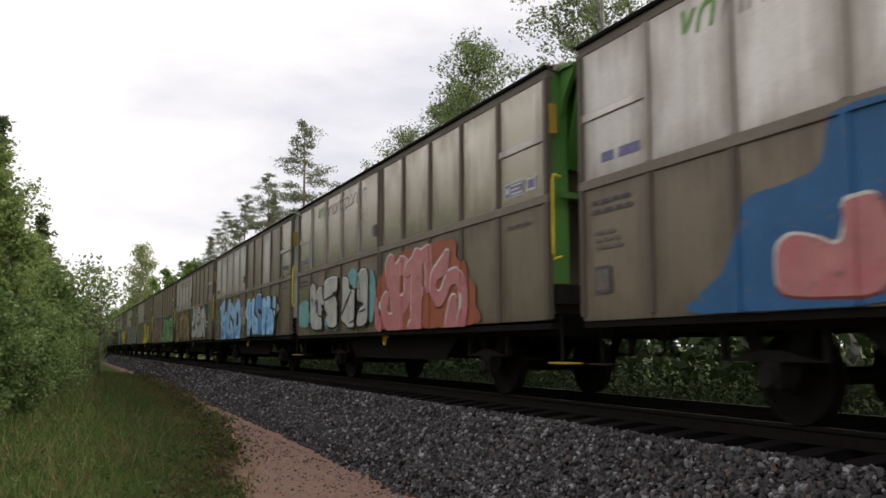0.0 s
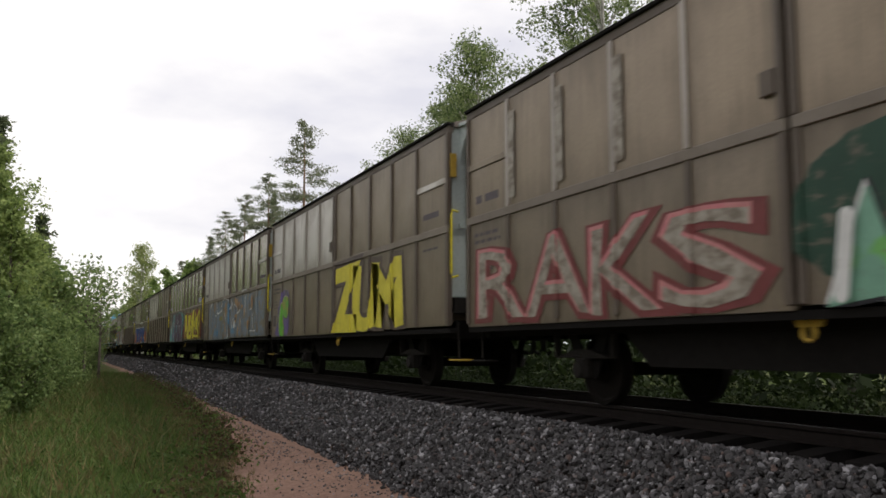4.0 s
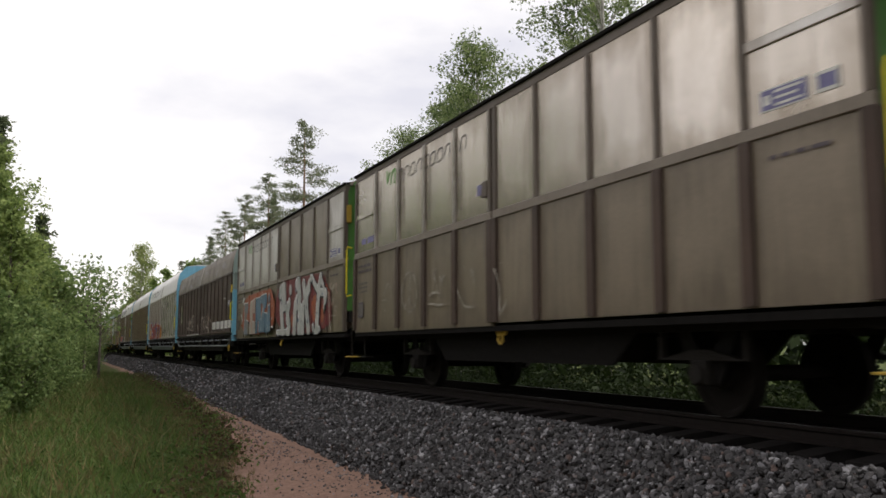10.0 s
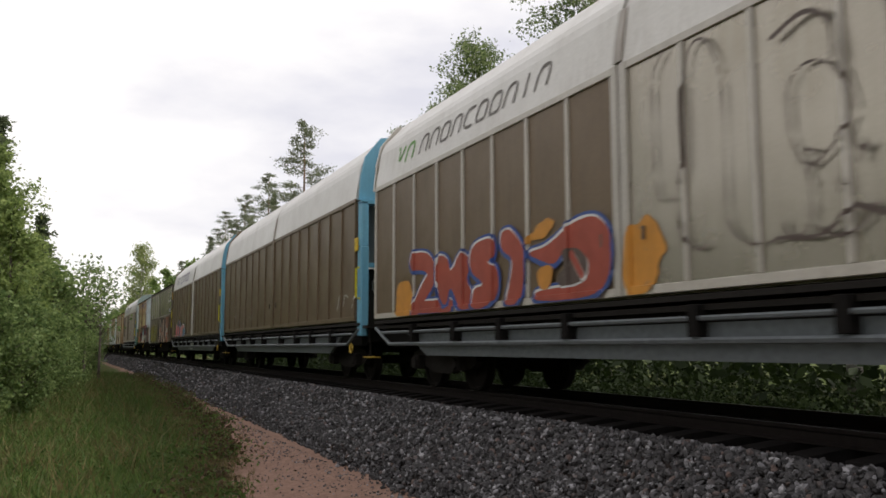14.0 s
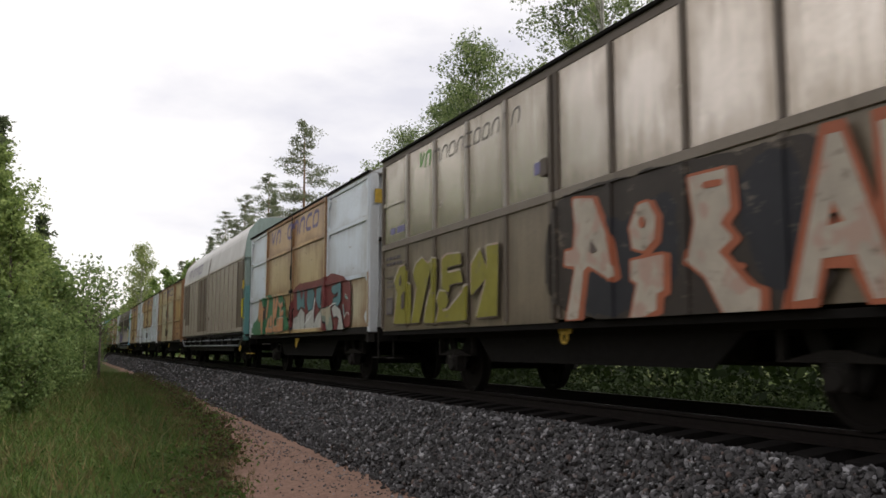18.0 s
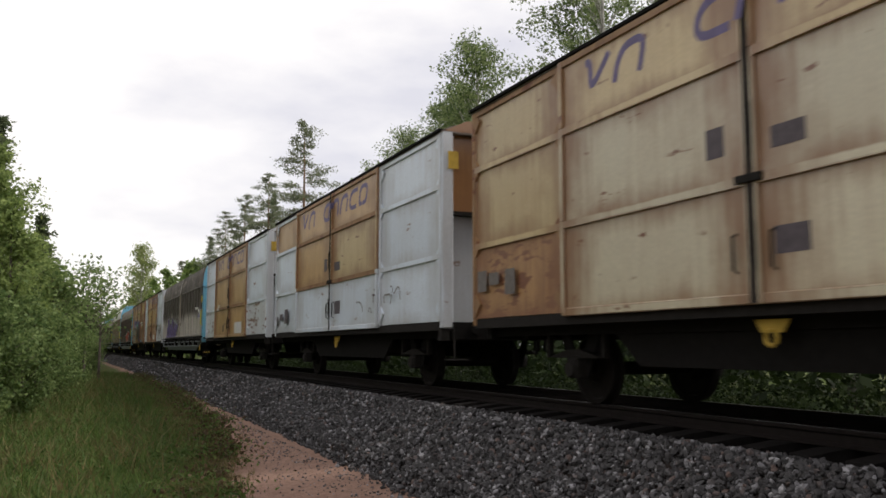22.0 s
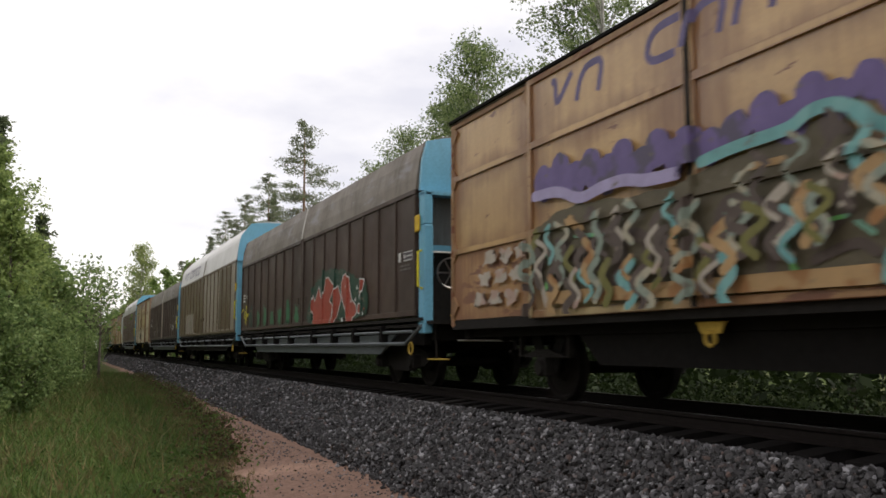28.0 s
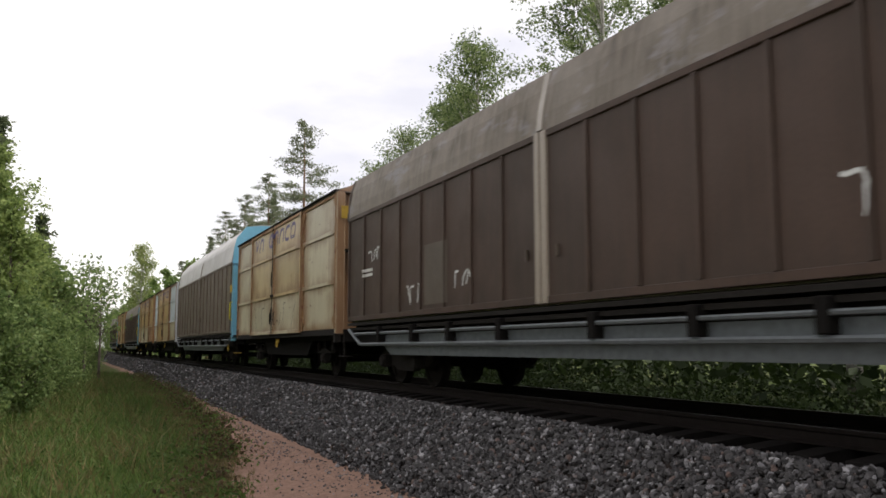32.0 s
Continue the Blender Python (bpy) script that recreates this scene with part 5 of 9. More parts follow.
        for k in range(4):
            put("h_end_rib%d" % tall, lambda: boxes((-0.035, 0.035, -8.25, -8.20, 2.56, eave - 0.16), bevel=0.01), M["end_grey"], w, turn @ pose(-0.15 + 0.45 * k, 0, 0), name="end_rib")
        put("h_rod", lambda: tube(bmesh.new(), [(-1.45, -8.46, 2.42), (1.45, -8.46, 2.42)], 0.016, 5), M["white_mark"], w, turn, name="end_rod")
        put("h_low_rail", lambda: tube(bmesh.new(), [(-0.95, -8.52, 0.98), (-0.93, -8.56, 0.86), (0.2, -8.56, 0.86), (0.22, -8.52, 0.98)], 0.016, 5), M["white_mark"], w, turn, name="coupler_bar")
        put("h_vent", lambda: boxes((-0.75, -0.30, -8.24, -8.195, 2.85, 3.25)), M["dark"], w, turn, name="vent")
        put("h_endrail" + end, lambda: boxes((-1.44, 1.44, -8.30, -8.18, 2.46, 2.56)), M[end], w, turn, name="end_rail")
        for s in (-1, 1):
            post = put("h_post%d%s" % (tall, end), lambda: boxes((-0.08, 0.08, -8.50, -8.24, 2.9, eave - 0.1), bevel=0.02), M[end], w, turn @ pose(s * 1.46, 0, 0), name="corner_post")
            low_post = spec.get("post", end)
            put("h_lowpost" + low_post, lambda: boxes((-0.085, 0.085, -8.51, -8.23, 0.98, 2.9), bevel=0.02), M[low_post], post, name="lower_post")
        put("h_deck", lambda: boxes((-1.5, 1.5, -8.80, -8.2, 1.14, 1.20)), M["grime"], w, turn, name="end_platform")
    put("h_wheel", wheel_ring_make, M["tread"], w, pose(-0.98, -8.40, 2.06), name="brake_wheel")
    put("h_ladder", lambda: tube(bmesh.new(), [(0.12, -8.42, 1.70), (-0.12, -8.46, 1.28)], 0.055, 6), M["yellow_bright"], w, pose(-0.85, 0, 0.0), name="yellow_lever")
    put("h_grip_bar", grip_make, M["handle_yellow"], w, pose(-1.56, -8.40, 0), name="handrail")
    foot_step(w, -8.60, "yellow")
    put("h_mark", lambda: boxes((-SIDE - 0.03, -SIDE + 0.0, -8.33, -8.11, 2.80, 3.10), bevel=0.02), M["yellow_bright"], w, name="warning_plate")
    put("h_hook", lambda: tube(bmesh.new(), [(-1.56, -7.9 + math.cos(k * 0.63) * 0.1, 0.72 + math.sin(k * 0.63) * 0.1) for k in range(11)], 0.022, 5), M["yellow"], w, name="lifting_eye")
    put("h_floor", lambda: boxes((-1.38, 1.38, -8.3, 8.3, 1.02, 1.14)), M["dark"], w, name="floor_frame")
    put("h_centre", lambda: boxes((-0.35, 0.35, -8.3, 8.3, 0.72, 1.02)), M["dark"], w, name="centre_sill")
    bogie_gear(w, 6.2, i)
    end_fittings(w, 8.40, i)
    k = 8
    bands = []
    for u0, u1 in ((-H_HALF, -0.05), (0.05, H_LEAD)):
        for j in range(k + 1):
            u = u0 + 0.04 + (u1 - u0 - 0.08) * j / k
            bands.append((u - 0.034, u + 0.034, 0.035))
    bands = [b for b in bands if abs(b[0] + b[1]) > 0.3] + [(-0.155, 0.155, 0.04)]
    return w, Surface(w, SIDE - 0.01, bands, [(1.30, 1.40, 0.03)], 1.31)

# ---- ground, sand path, ballast and track ----
def ground_material():
    m, n, l, b = shader("meadow_and_sand")
    co = n.new("ShaderNodeTexCoord")
    sep = n.new("ShaderNodeSeparateXYZ")
    l.new(co.outputs["Object"], sep.inputs[0])

    def math_node(op, a, c):
        q = n.new("ShaderNodeMath")
        q.operation = op
        for k, v in enumerate((a, c)):
            if hasattr(v, "is_output"):
                l.new(v, q.inputs[k])
            else:
                q.inputs[k].default_value = v
        return q.outputs[0]

    vec = coords(n, l, shift=False)
    wob = noise_node(n, l, vec, 0.9, 5.0, 0.6)
    fine = noise_node(n, l, vec, 9.0, 6.0, 0.65)
    wide = noise_node(n, l, vec, 0.35, 4.0)
    grain = noise_node(n, l, vec, 60.0, 3.0)
    # the path's inner edge comes in towards the ballast with the distance
    fall = math_node("POWER", 2.718, math_node("MULTIPLY", math_node("SUBTRACT", math_node("MAXIMUM", sep.outputs[1], 7.5), 12.9), -0.133))
    edge = math_node("SUBTRACT", 3.85, math_node("MULTIPLY", fall, 1.8))
    d = math_node("SUBTRACT", sep.outputs[0], edge)
    d = math_node("ADD", d, math_node("MULTIPLY", math_node("SUBTRACT", wob, 0.5), 0.9))
    sandy = ramp(n, l, math_node("ADD", math_node("ADD", math_node("MULTIPLY", d, 0.8), 0.5), math_node("MULTIPLY", math_node("SUBTRACT", fine, 0.5), 0.5)), 0.40, 0.70)
    east = ramp(n, l, math_node("MULTIPLY", sep.outputs[0], 0.1), 0.95, 1.0)
    sandy = blend(n, l, east, sandy, (0, 0, 0))
    grass = blend(n, l, ramp(n, l, fine, 0.3, 0.7), (0.040, 0.062, 0.016), (0.085, 0.11, 0.030))
    grass = blend(n, l, ramp(n, l, wide, 0.45, 0.75), grass, (0.085, 0.075, 0.035))
    sand = blend(n, l, ramp(n, l, fine, 0.28, 0.72), (0.185, 0.112, 0.085), (0.31, 0.20, 0.155))
    sand = blend(n, l, ramp(n, l, grain, 0.62, 0.70), sand, (0.10, 0.07, 0.06))
    l.new(blend(n, l, sandy, grass, sand), b.inputs["Base Color"])
    b.inputs["Roughness"].default_value = 0.95
    b.inputs["Specular IOR Level"].default_value = 0.1
    bump(n, l, fine, b, 0.6, 0.05)
    return m


def gravel_material():
    m, n, l, b = shader("ballast_with_shaded_gaps")
    vec = coords(n, l, shift=False)
    v = n.new("ShaderNodeTexVoronoi")
    v.inputs["Scale"].default_value = 22.0
    l.new(vec, v.inputs["Vector"])
    f = noise_node(n, l, vec, 1.3, 4.0)
    # cell edges near black: shade between the stones put into the colour
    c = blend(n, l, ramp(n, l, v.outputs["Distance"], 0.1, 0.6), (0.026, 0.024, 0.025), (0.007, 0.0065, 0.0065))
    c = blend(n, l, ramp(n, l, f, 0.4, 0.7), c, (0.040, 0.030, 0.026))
    l.new(c, b.inputs["Base Color"])
    b.inputs["Roughness"].default_value = 0.9
    b.inputs["Specular IOR Level"].default_value = 0.08
    bump(n, l, v.outputs["Distance"], b, 0.8, 0.03)
    return m


def stone_material():
    m, n, l, b = shader("crushed_granite")
    geo = n.new("ShaderNodeNewGeometry")
    f = noise_node(n, l, coords(n, l, shift=False), 40.0, 4.0)
    r = n.new("ShaderNodeValToRGB")
    e = r.color_ramp.elements
    e[0].position, e[0].color = 0.0, (0.016, 0.016, 0.017, 1)
    e[1].position, e[1].color = 1.0, (0.44, 0.43, 0.445, 1)
    for p, c in ((0.35, (0.028, 0.027, 0.029, 1)), (0.58, (0.046, 0.044, 0.047, 1)), (0.78, (0.092, 0.089, 0.094, 1)), (0.83, (0.13, 0.078, 0.06, 1)), (0.86, (0.17, 0.165, 0.175, 1)), (0.94, (0.26, 0.255, 0.27, 1))):
        e.new(p).color = c
    l.new(geo.outputs["Random Per Island"], r.inputs[0])
    l.new(blend(n, l, ramp(n, l, f, 0.3, 0.8), r.outputs[0], (0.06, 0.055, 0.055)), b.inputs["Base Color"])
    b.inputs["Roughness"].default_value = 0.62
    b.inputs["Specular IOR Level"].default_value = 0.32
    return m


def height(x, y):
    """The lie of the land beside the line."""
    pts = [(-4000, 4.0), (-60, -0.6), (-14, -1.2), (-3, -1.42), (1.5, -1.40), (2.6, -1.28), (4.2, -1.17), (10.3, -1.17), (11.2, -1.55), (12.6, -1.50), (14.5, -0.9), (20, -0.4), (60, 0.2), (4000, 8.0)]
    for (a, za), (c, zc) in zip(pts, pts[1:]):
        if a <= x <= c:
            z = za + (zc - za) * (x - a) / (c - a)
            break
    if -30 < x < 9:
        z += 0.22 * min(1.0, max(0.0, (y - 12.0) / 30.0)) * min(1.0, (x + 30) / 10.0)
    return z + (0.07 * noise.noise(Vector((x * 0.45, y * 0.45, 0))) + 0.03 * noise.noise(Vector((x * 1.9, y * 1.9, 3)))) * (1 if abs(x) < 100 else 0)


def build_ground():
    xs = [-4000, -1200, -400, -150, -60, -35, -24] + [-18 + 1.0 * k for k in range(16)] + [-2 + 0.25 * k for k in range(27)] + [5.5, 7.3, 9.2, 10.0, 10.5, 11, 11.5, 12, 12.5, 13, 13.5, 14, 15, 16, 18, 21, 26, 35, 60, 150, 400, 1200, 4000]
    ys = [-4000, -1000, -300, -100, -40, -15, -5, 0, 4] + [6 + 0.3 * k for k in range(100)] + [37 + 1.5 * k for k in range(30)] + [84, 92, 102, 115, 135, 165, 210, 300, 500, 1000, 4000]
    verts = [(x, y, height(x, y)) for y in ys for x in xs]
    nx = len(xs)
    faces = [(j * nx + i, j * nx + i + 1, (j + 1) * nx + i + 1, (j + 1) * nx + i) for j in range(len(ys) - 1) for i in range(nx - 1)]
    me = bpy.data.meshes.new("ground")
    me.from_pydata(verts, [], faces)
    me.polygons.foreach_set("use_smooth", [True] * len(faces))
    me.materials.append(ground_material())
    return tagged(new("ground", me), "grassy trackside ground with a bare reddish sand strip", "ground", kind="structure")


build_ground()

BED = [(4.22, -1.26), (4.45, -0.98), (5.60, -0.235), (5.80, -0.235), (6.05, -0.33), (8.51, -0.33), (8.75, -0.235), (8.95, -0.235), (10.4, -1.24)]


def bed_z(x):
    for (a, za), (c, zc) in zip(BED, BED[1:]):
        if a <= x <= c:
            return za + (zc - za) * (x - a) / (c - a)
    return -1.3


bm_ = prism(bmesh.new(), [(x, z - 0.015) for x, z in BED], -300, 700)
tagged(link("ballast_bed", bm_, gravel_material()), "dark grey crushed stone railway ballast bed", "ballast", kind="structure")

RAIL_PROFILE = [(-0.07, -0.16), (0.07, -0.16), (0.07, -0.148), (0.014, -0.125), (0.010, -0.052), (0.034, -0.038), (0.036, -0.010), (0.028, -0.002), (0.0, 0.0), (-0.028, -0.002), (-0.036, -0.010), (-0.034, -0.038), (-0.010, -0.052), (-0.014, -0.125), (-0.07, -0.148)]
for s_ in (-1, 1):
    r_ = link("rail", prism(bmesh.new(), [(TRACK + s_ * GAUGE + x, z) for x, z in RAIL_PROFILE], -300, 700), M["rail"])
    tagged(r_, "rusty brown steel running rail with a worn head, darkened as in shade", "rail", "rails of the track", "structure")
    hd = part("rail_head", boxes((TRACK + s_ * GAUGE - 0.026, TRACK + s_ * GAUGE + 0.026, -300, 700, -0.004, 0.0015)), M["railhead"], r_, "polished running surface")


def sleeper_make():
    return prism(bmesh.new(), [(-1.3, -0.36), (1.3, -0.36), (1.3, -0.20), (0.95, -0.165), (0.6, -0.165), (0.4, -0.20), (-0.4, -0.20), (-0.6, -0.165), (-0.95, -0.165), (-1.3, -0.20)], -0.13, 0.13)


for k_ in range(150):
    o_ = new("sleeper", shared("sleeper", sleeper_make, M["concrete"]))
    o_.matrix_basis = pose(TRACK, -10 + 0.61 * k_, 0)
    tagged(o_, "dirty concrete sleeper half buried in ballast, darkened as in shade", "sleeper", "sleepers of the track", "structure")


def scatter_stones(name, count, pick, sizes, seed, label):
    """Angular stones, all in one mesh."""
    rng = np.random.RandomState(seed)
    base = bmesh.new()
    bmesh.ops.create_icosphere(base, subdivisions=1, radius=1.0)
    bv = np.array([v.co[:] for v in base.verts])
    bf = np.array([[v.index for v in f.verts] for f in base.faces])
    base.free()
    kinds = []
    for k in range(12):
        d = rng.normal(size=(6, 3))
        d /= np.linalg.norm(d, axis=1)[:, None]
        p = bv.copy()
        for c in d:
            over = p @ c - rng.uniform(0.32, 0.68)
            p -= np.clip(over, 0, None)[:, None] * c
        kinds.append(p * rng.uniform(0.6, 1.45, 3))
    place = pick(rng, count)
    n_ = len(place)
    q = rng.normal(size=(n_, 4))
    q /= np.linalg.norm(q, axis=1)[:, None]
    w, x, y, z = q.T
    R = np.stack([1 - 2 * (y * y + z * z), 2 * (x * y - z * w), 2 * (x * z + y * w), 2 * (x * y + z * w), 1 - 2 * (x * x + z * z), 2 * (y * z - x * w), 2 * (x * z - y * w), 2 * (y * z + x * w), 1 - 2 * (x * x + y * y)], 1).reshape(n_, 3, 3)
    size = rng.uniform(*sizes, n_) * rng.choice([0.8, 1.0, 1.25], n_)
    kind = rng.randint(0, 12, n_)
    P = np.array(kinds)[kind]
    V = np.einsum("nij,nkj->nki", R, P) * size[:, None, None] + place[:, None, :]
    F = bf[None] + (np.arange(n_) * len(bv))[:, None, None]
    me = bpy.data.meshes.new(name)
    me.from_pydata(V.reshape(-1, 3).tolist(), [], F.reshape(-1, 3).tolist())
    me.materials.append(STONE)
    return tagged(new(name, me), label, "ballast stones", kind="stuff")


STONE = stone_material()


def near_bed(rng, count):
    y = rng.uniform(1.5, 30, count * 2)
    keep = rng.uniform(0, 1, count * 2) < np.clip(1.15 - y / 34, 0.15, 1)
    y = y[keep][:count]
    x = 4.28 + 1.62 * rng.uniform(0, 1, len(y)) ** 0.92 - np.clip((17 - y) * 0.05, 0, 0.3) * rng.uniform(0, 1, len(y)) ** 2
    z = np.array([max(bed_z(a), height(a, b)) for a, b in zip(x, y)]) + rng.uniform(-0.004, 0.034, len(y))
    return np.stack([x, y, z], 1)


def far_bed(rng, count):
    y = 30 + 90 * rng.uniform(0, 1, count) ** 1.6
    x = rng.uniform(4.3, 5.9, count)
    z = np.array([bed_z(a) for a in x]) + rng.uniform(-0.01, 0.03, count)
    return np.stack([x, y, z], 1)


def stray(rng, count):
    y = rng.uniform(8, 26, count)
    x = 4.1 - np.abs(rng.normal(0, 0.55, count))
    z = np.array([height(a, b) for a, b in zip(x, y)])
    return np.stack([x, y, z], 1)


scatter_stones("ballast_stones", 31000, near_bed, (0.018, 0.043), 3, "grey and reddish crushed granite stones on the ballast shoulder")
scatter_stones("ballast_stones", 8000, far_bed, (0.035, 0.065), 4, "distant crushed granite stones along the ballast shoulder")
scatter_stones("stray_stones", 2000, stray, (0.007, 0.024), 5, "loose stones rolled down onto the sand")


# ---- plants ----
def leaf_material(name, dark, light, through=0.35):
    m = bpy.data.materials.new(name)
    m.use_nodes = True
    n, l = m.node_tree.nodes, m.node_tree.links
    b = n["Principled BSDF"]
    geo = n.new("ShaderNodeNewGeometry")
    c = blend(n, l, geo.outputs["Random Per Island"], dark, light)
    l.new(c, b.inputs["Base Color"])
    b.inputs["Roughness"].default_value = 0.6
    b.inputs["Specular IOR Level"].default_value = 0.2
    t = n.new("ShaderNodeBsdfTranslucent")
    l.new(c, t.inputs[0])
    mx = n.new("ShaderNodeMixShader")
    mx.inputs[0].default_value = through
    l.new(b.outputs[0], mx.inputs[1])
    l.new(t.outputs[0], mx.inputs[2])
    l.new(mx.outputs[0], n["Material Output"].inputs[0])
    return m


LEAF = {
    "birch": leaf_material("birch_leaves", (0.07, 0.11, 0.04), (0.29, 0.35, 0.15), 0.5),
    "aspen": leaf_material("aspen_leaves", (0.08, 0.135, 0.04), (0.25, 0.33, 0.10), 0.5),
    # lighter copy of the aspen green, sunlight on the thicket put into the colour
    "sunny": leaf_material("sunlit_yellow_green_leaves", (0.13, 0.19, 0.06), (0.32, 0.39, 0.13), 0.5),
    # paler green for the distant birch: haze put into the leaf colour
    "pale": leaf_material("hazy_birch_leaves", (0.20, 0.25, 0.09), (0.42, 0.46, 0.20), 0.5),
    "willow": leaf_material("willow_leaves", (0.085, 0.14, 0.045), (0.26, 0.335, 0.125), 0.5),
    "pine": leaf_material("pine_needles", (0.12, 0.14, 0.09), (0.26, 0.285, 0.18), 0.55),
    "spruce": leaf_material("spruce_needles", (0.075, 0.10, 0.055), (0.17, 0.20, 0.105), 0.45),
    "grass": leaf_material("grass_blades", (0.045, 0.085, 0.020), (0.125, 0.18, 0.045), 0.35),
    "straw": leaf_material("dry_grass", (0.10, 0.085, 0.035), (0.20, 0.16, 0.07), 0.3),
    "rusty": leaf_material("rust_brown_weeds", (0.055, 0.042, 0.022), (0.13, 0.085, 0.045), 0.3),
    # leaf green darkened: shade behind the train and below the trees is included
    "shaded_fern": leaf_material("shaded_undergrowth_leaves", (0.012, 0.022, 0.007), (0.042, 0.066, 0.018), 0.25),
}


def leaves(name, centres, size, rng, material, parent, label="", long=1.5, up=0.0):
    """Many small pointed leaves at given places, one mesh."""
    c = np.asarray(centres, float)
    n_ = len(c)
    a = rng.normal(size=(n_, 3))
    a[:, 2] = a[:, 2] * 0.8 + up
    a /= np.linalg.norm(a, axis=1)[:, None]
    b = np.cross(a, rng.normal(size=(n_, 3)))
    b /= np.linalg.norm(b, axis=1)[:, None] + 1e-9
    s = size * rng.uniform(0.6, 1.3, n_)[:, None]
    V = np.stack([c - a * s * long * 0.5, c + b * s * 0.42, c + a * s * long * 0.5, c - b * s * 0.42], 1).reshape(-1, 3)
    F = (np.arange(n_)[:, None] * 4 + np.arange(4)[None]).tolist()
    me = bpy.data.meshes.new(name)
    me.from_pydata(V.tolist(), [], F)
    me.materials.append(material)
    ob = new(name, me)
    ob.parent = parent
    return tagged(ob, label)


def broadleaf(x, y, tall, wide, kind, seed, label, category="tree", count=5000, leaf=0.16, bare=0.25, bark="bark", base=None, clumps=46, top=0.8, group="trackside trees", puff=0.0):
    """A tapered trunk with limbs and clumps of leaves hung on them, with gaps."""
    rng = np.random.RandomState(seed)
    root = new("birch_tree" if bark == "birch_bark" else ("bush" if category == "bush" else "aspen_tree"))
    z0 = (height(x, y) if base is None else base) - 0.1
    root.matrix_basis = pose(x, y, z0)
    tagged(root, label, category, group)
    bm = bmesh.new()
    lean = rng.normal(0, 0.02 * tall, 2)
    line = [(lean[0] * f * f, lean[1] * f * f, tall * 0.97 * f) for f in np.linspace(0, 1, 7)]
    r0 = 0.012 * tall + 0.02
    tube(bm, line, [r0 * (1 - 0.93 * f) for f in np.linspace(0, 1, 7)], 7)
    centres, spread = [], []
    for k in range(clumps):
        f = bare + (1 - bare) * (k + rng.uniform()) / clumps
        prof = (math.sin(math.pi * min(1.0, (f - bare) / (1 - bare) * top + (1 - top))) ** 0.75) if f < 0.98 else 0.15
        r = wide / 2 * max(0.12, prof ** (0.6 if puff else 1.0)) * (rng.uniform(0.25, 1.0) ** 0.6 * 1.08 if puff else rng.uniform(0.35, 1.08))
        a = rng.uniform(0, 2 * math.pi)
        tip = np.array([lean[0] * f * f + r * math.cos(a), lean[1] * f * f + r * math.sin(a), min(tall, f * tall + 0.25 * r)])
        start = np.array([lean[0] * f * f, lean[1] * f * f, max(0.1, f * tall - 0.5 * r - 0.05 * tall)])
        mid = (start + tip) / 2 + np.array([0, 0, 0.12 * r])
        tube(bm, [tuple(start), tuple(mid), tuple(tip)], [r0 * 0.35 * (1.1 - f), r0 * 0.2 * (1.1 - f) + 0.004, 0.004], 5)
        for q, s in ((tip, 1.0), ((tip + mid) / 2, 0.85), (mid, 0.7)):
            centres.append(q)
            spread.append((puff or s * (0.10 * wide + 0.12)) * rng.uniform(0.7, 1.35))
    part("trunk", bm, M[bark], root, smooth=True)
    pick = rng.randint(0, len(centres), count)
    off = rng.normal(size=(count, 3)) * np.array([1, 1, 0.75])
    P = np.array(centres)[pick] + np.clip(off, -1.9, 1.9) * np.array(spread)[pick][:, None] * 0.55
    P[:, 2] = np.clip(P[:, 2], 0.15, None)
    leaves("crown", P, leaf, rng, LEAF[kind], root)
    return root


def conifer(x, y, tall, wide, kind, seed, label, count=5000, leaf=0.22, bare=0.3, group="trackside trees"):
    """Pine with an open crown of tufts, or spruce with drooping whorls."""
    rng = np.random.RandomState(seed)
    root = new("pine_tree" if kind == "pine" else "spruce_tree")
    root.matrix_basis = pose(x, y, height(x, y) - 0.1)
    tagged(root, label, "tree", group)
    bm = bmesh.new()
    r0 = 0.011 * tall
    tube(bm, [(0, 0, 0), (0.05, 0, tall * 0.5), (0, 0.04, tall)], [r0, r0 * 0.6, 0.015], 8)
    pts = []
    arms = 80 if kind == "pine" else 150
    for k in range(arms):
        f = bare + (1 - bare) * (k + rng.uniform(-0.5, 0.5)) / arms
        g = min(1.0, max(0.0, (f - bare) / (1 - bare)))
        if kind == "pine":
            r = wide / 2 * min(1.0, 0.55 + 2.2 * g) * (1.04 - g) ** 0.62
        else:
            r = wide / 2 * (1.05 - g) ** 0.85
        rr = r * rng.uniform(0.35, 1.15)
        a = rng.uniform(0, 2 * math.pi)
        rise = (rng.uniform(-0.12, 0.38) if kind == "pine" else rng.uniform(-0.45, 0.05)) * rr
        s = np.array([0, 0, f * tall])
        e = np.array([rr * math.cos(a), rr * math.sin(a), f * tall + rise])
        tube(bm, [tuple(s), tuple((s + e) / 2 + np.array([0, 0, -0.05 * rr])), tuple(e)], [0.035 * (1.15 - g), 0.022 * (1.15 - g), 0.006], 4)
        for q in range(max(3, int(rr * 4))):
            tt = rng.uniform(0.45 if kind == "pine" else 0.15, 1.08)
            side = rng.normal(0, 0.16 * rr, 3) * np.array([1, 1, 0.5])
            pts.append((s + (e - s) * tt + side, 0.15 + 0.06 * rr))
    part("trunk", bm, M["pine_bark"], root, smooth=True)
    pick = rng.randint(0, len(pts), count)
    P = np.array([pts[i][0] for i in pick]) + rng.normal(size=(count, 3)) * np.array([1, 1, 0.42]) * np.array([pts[i][1] for i in pick])[:, None]
    leaves("crown", P, leaf, rng, LEAF[kind], root, long=2.2)
    return root


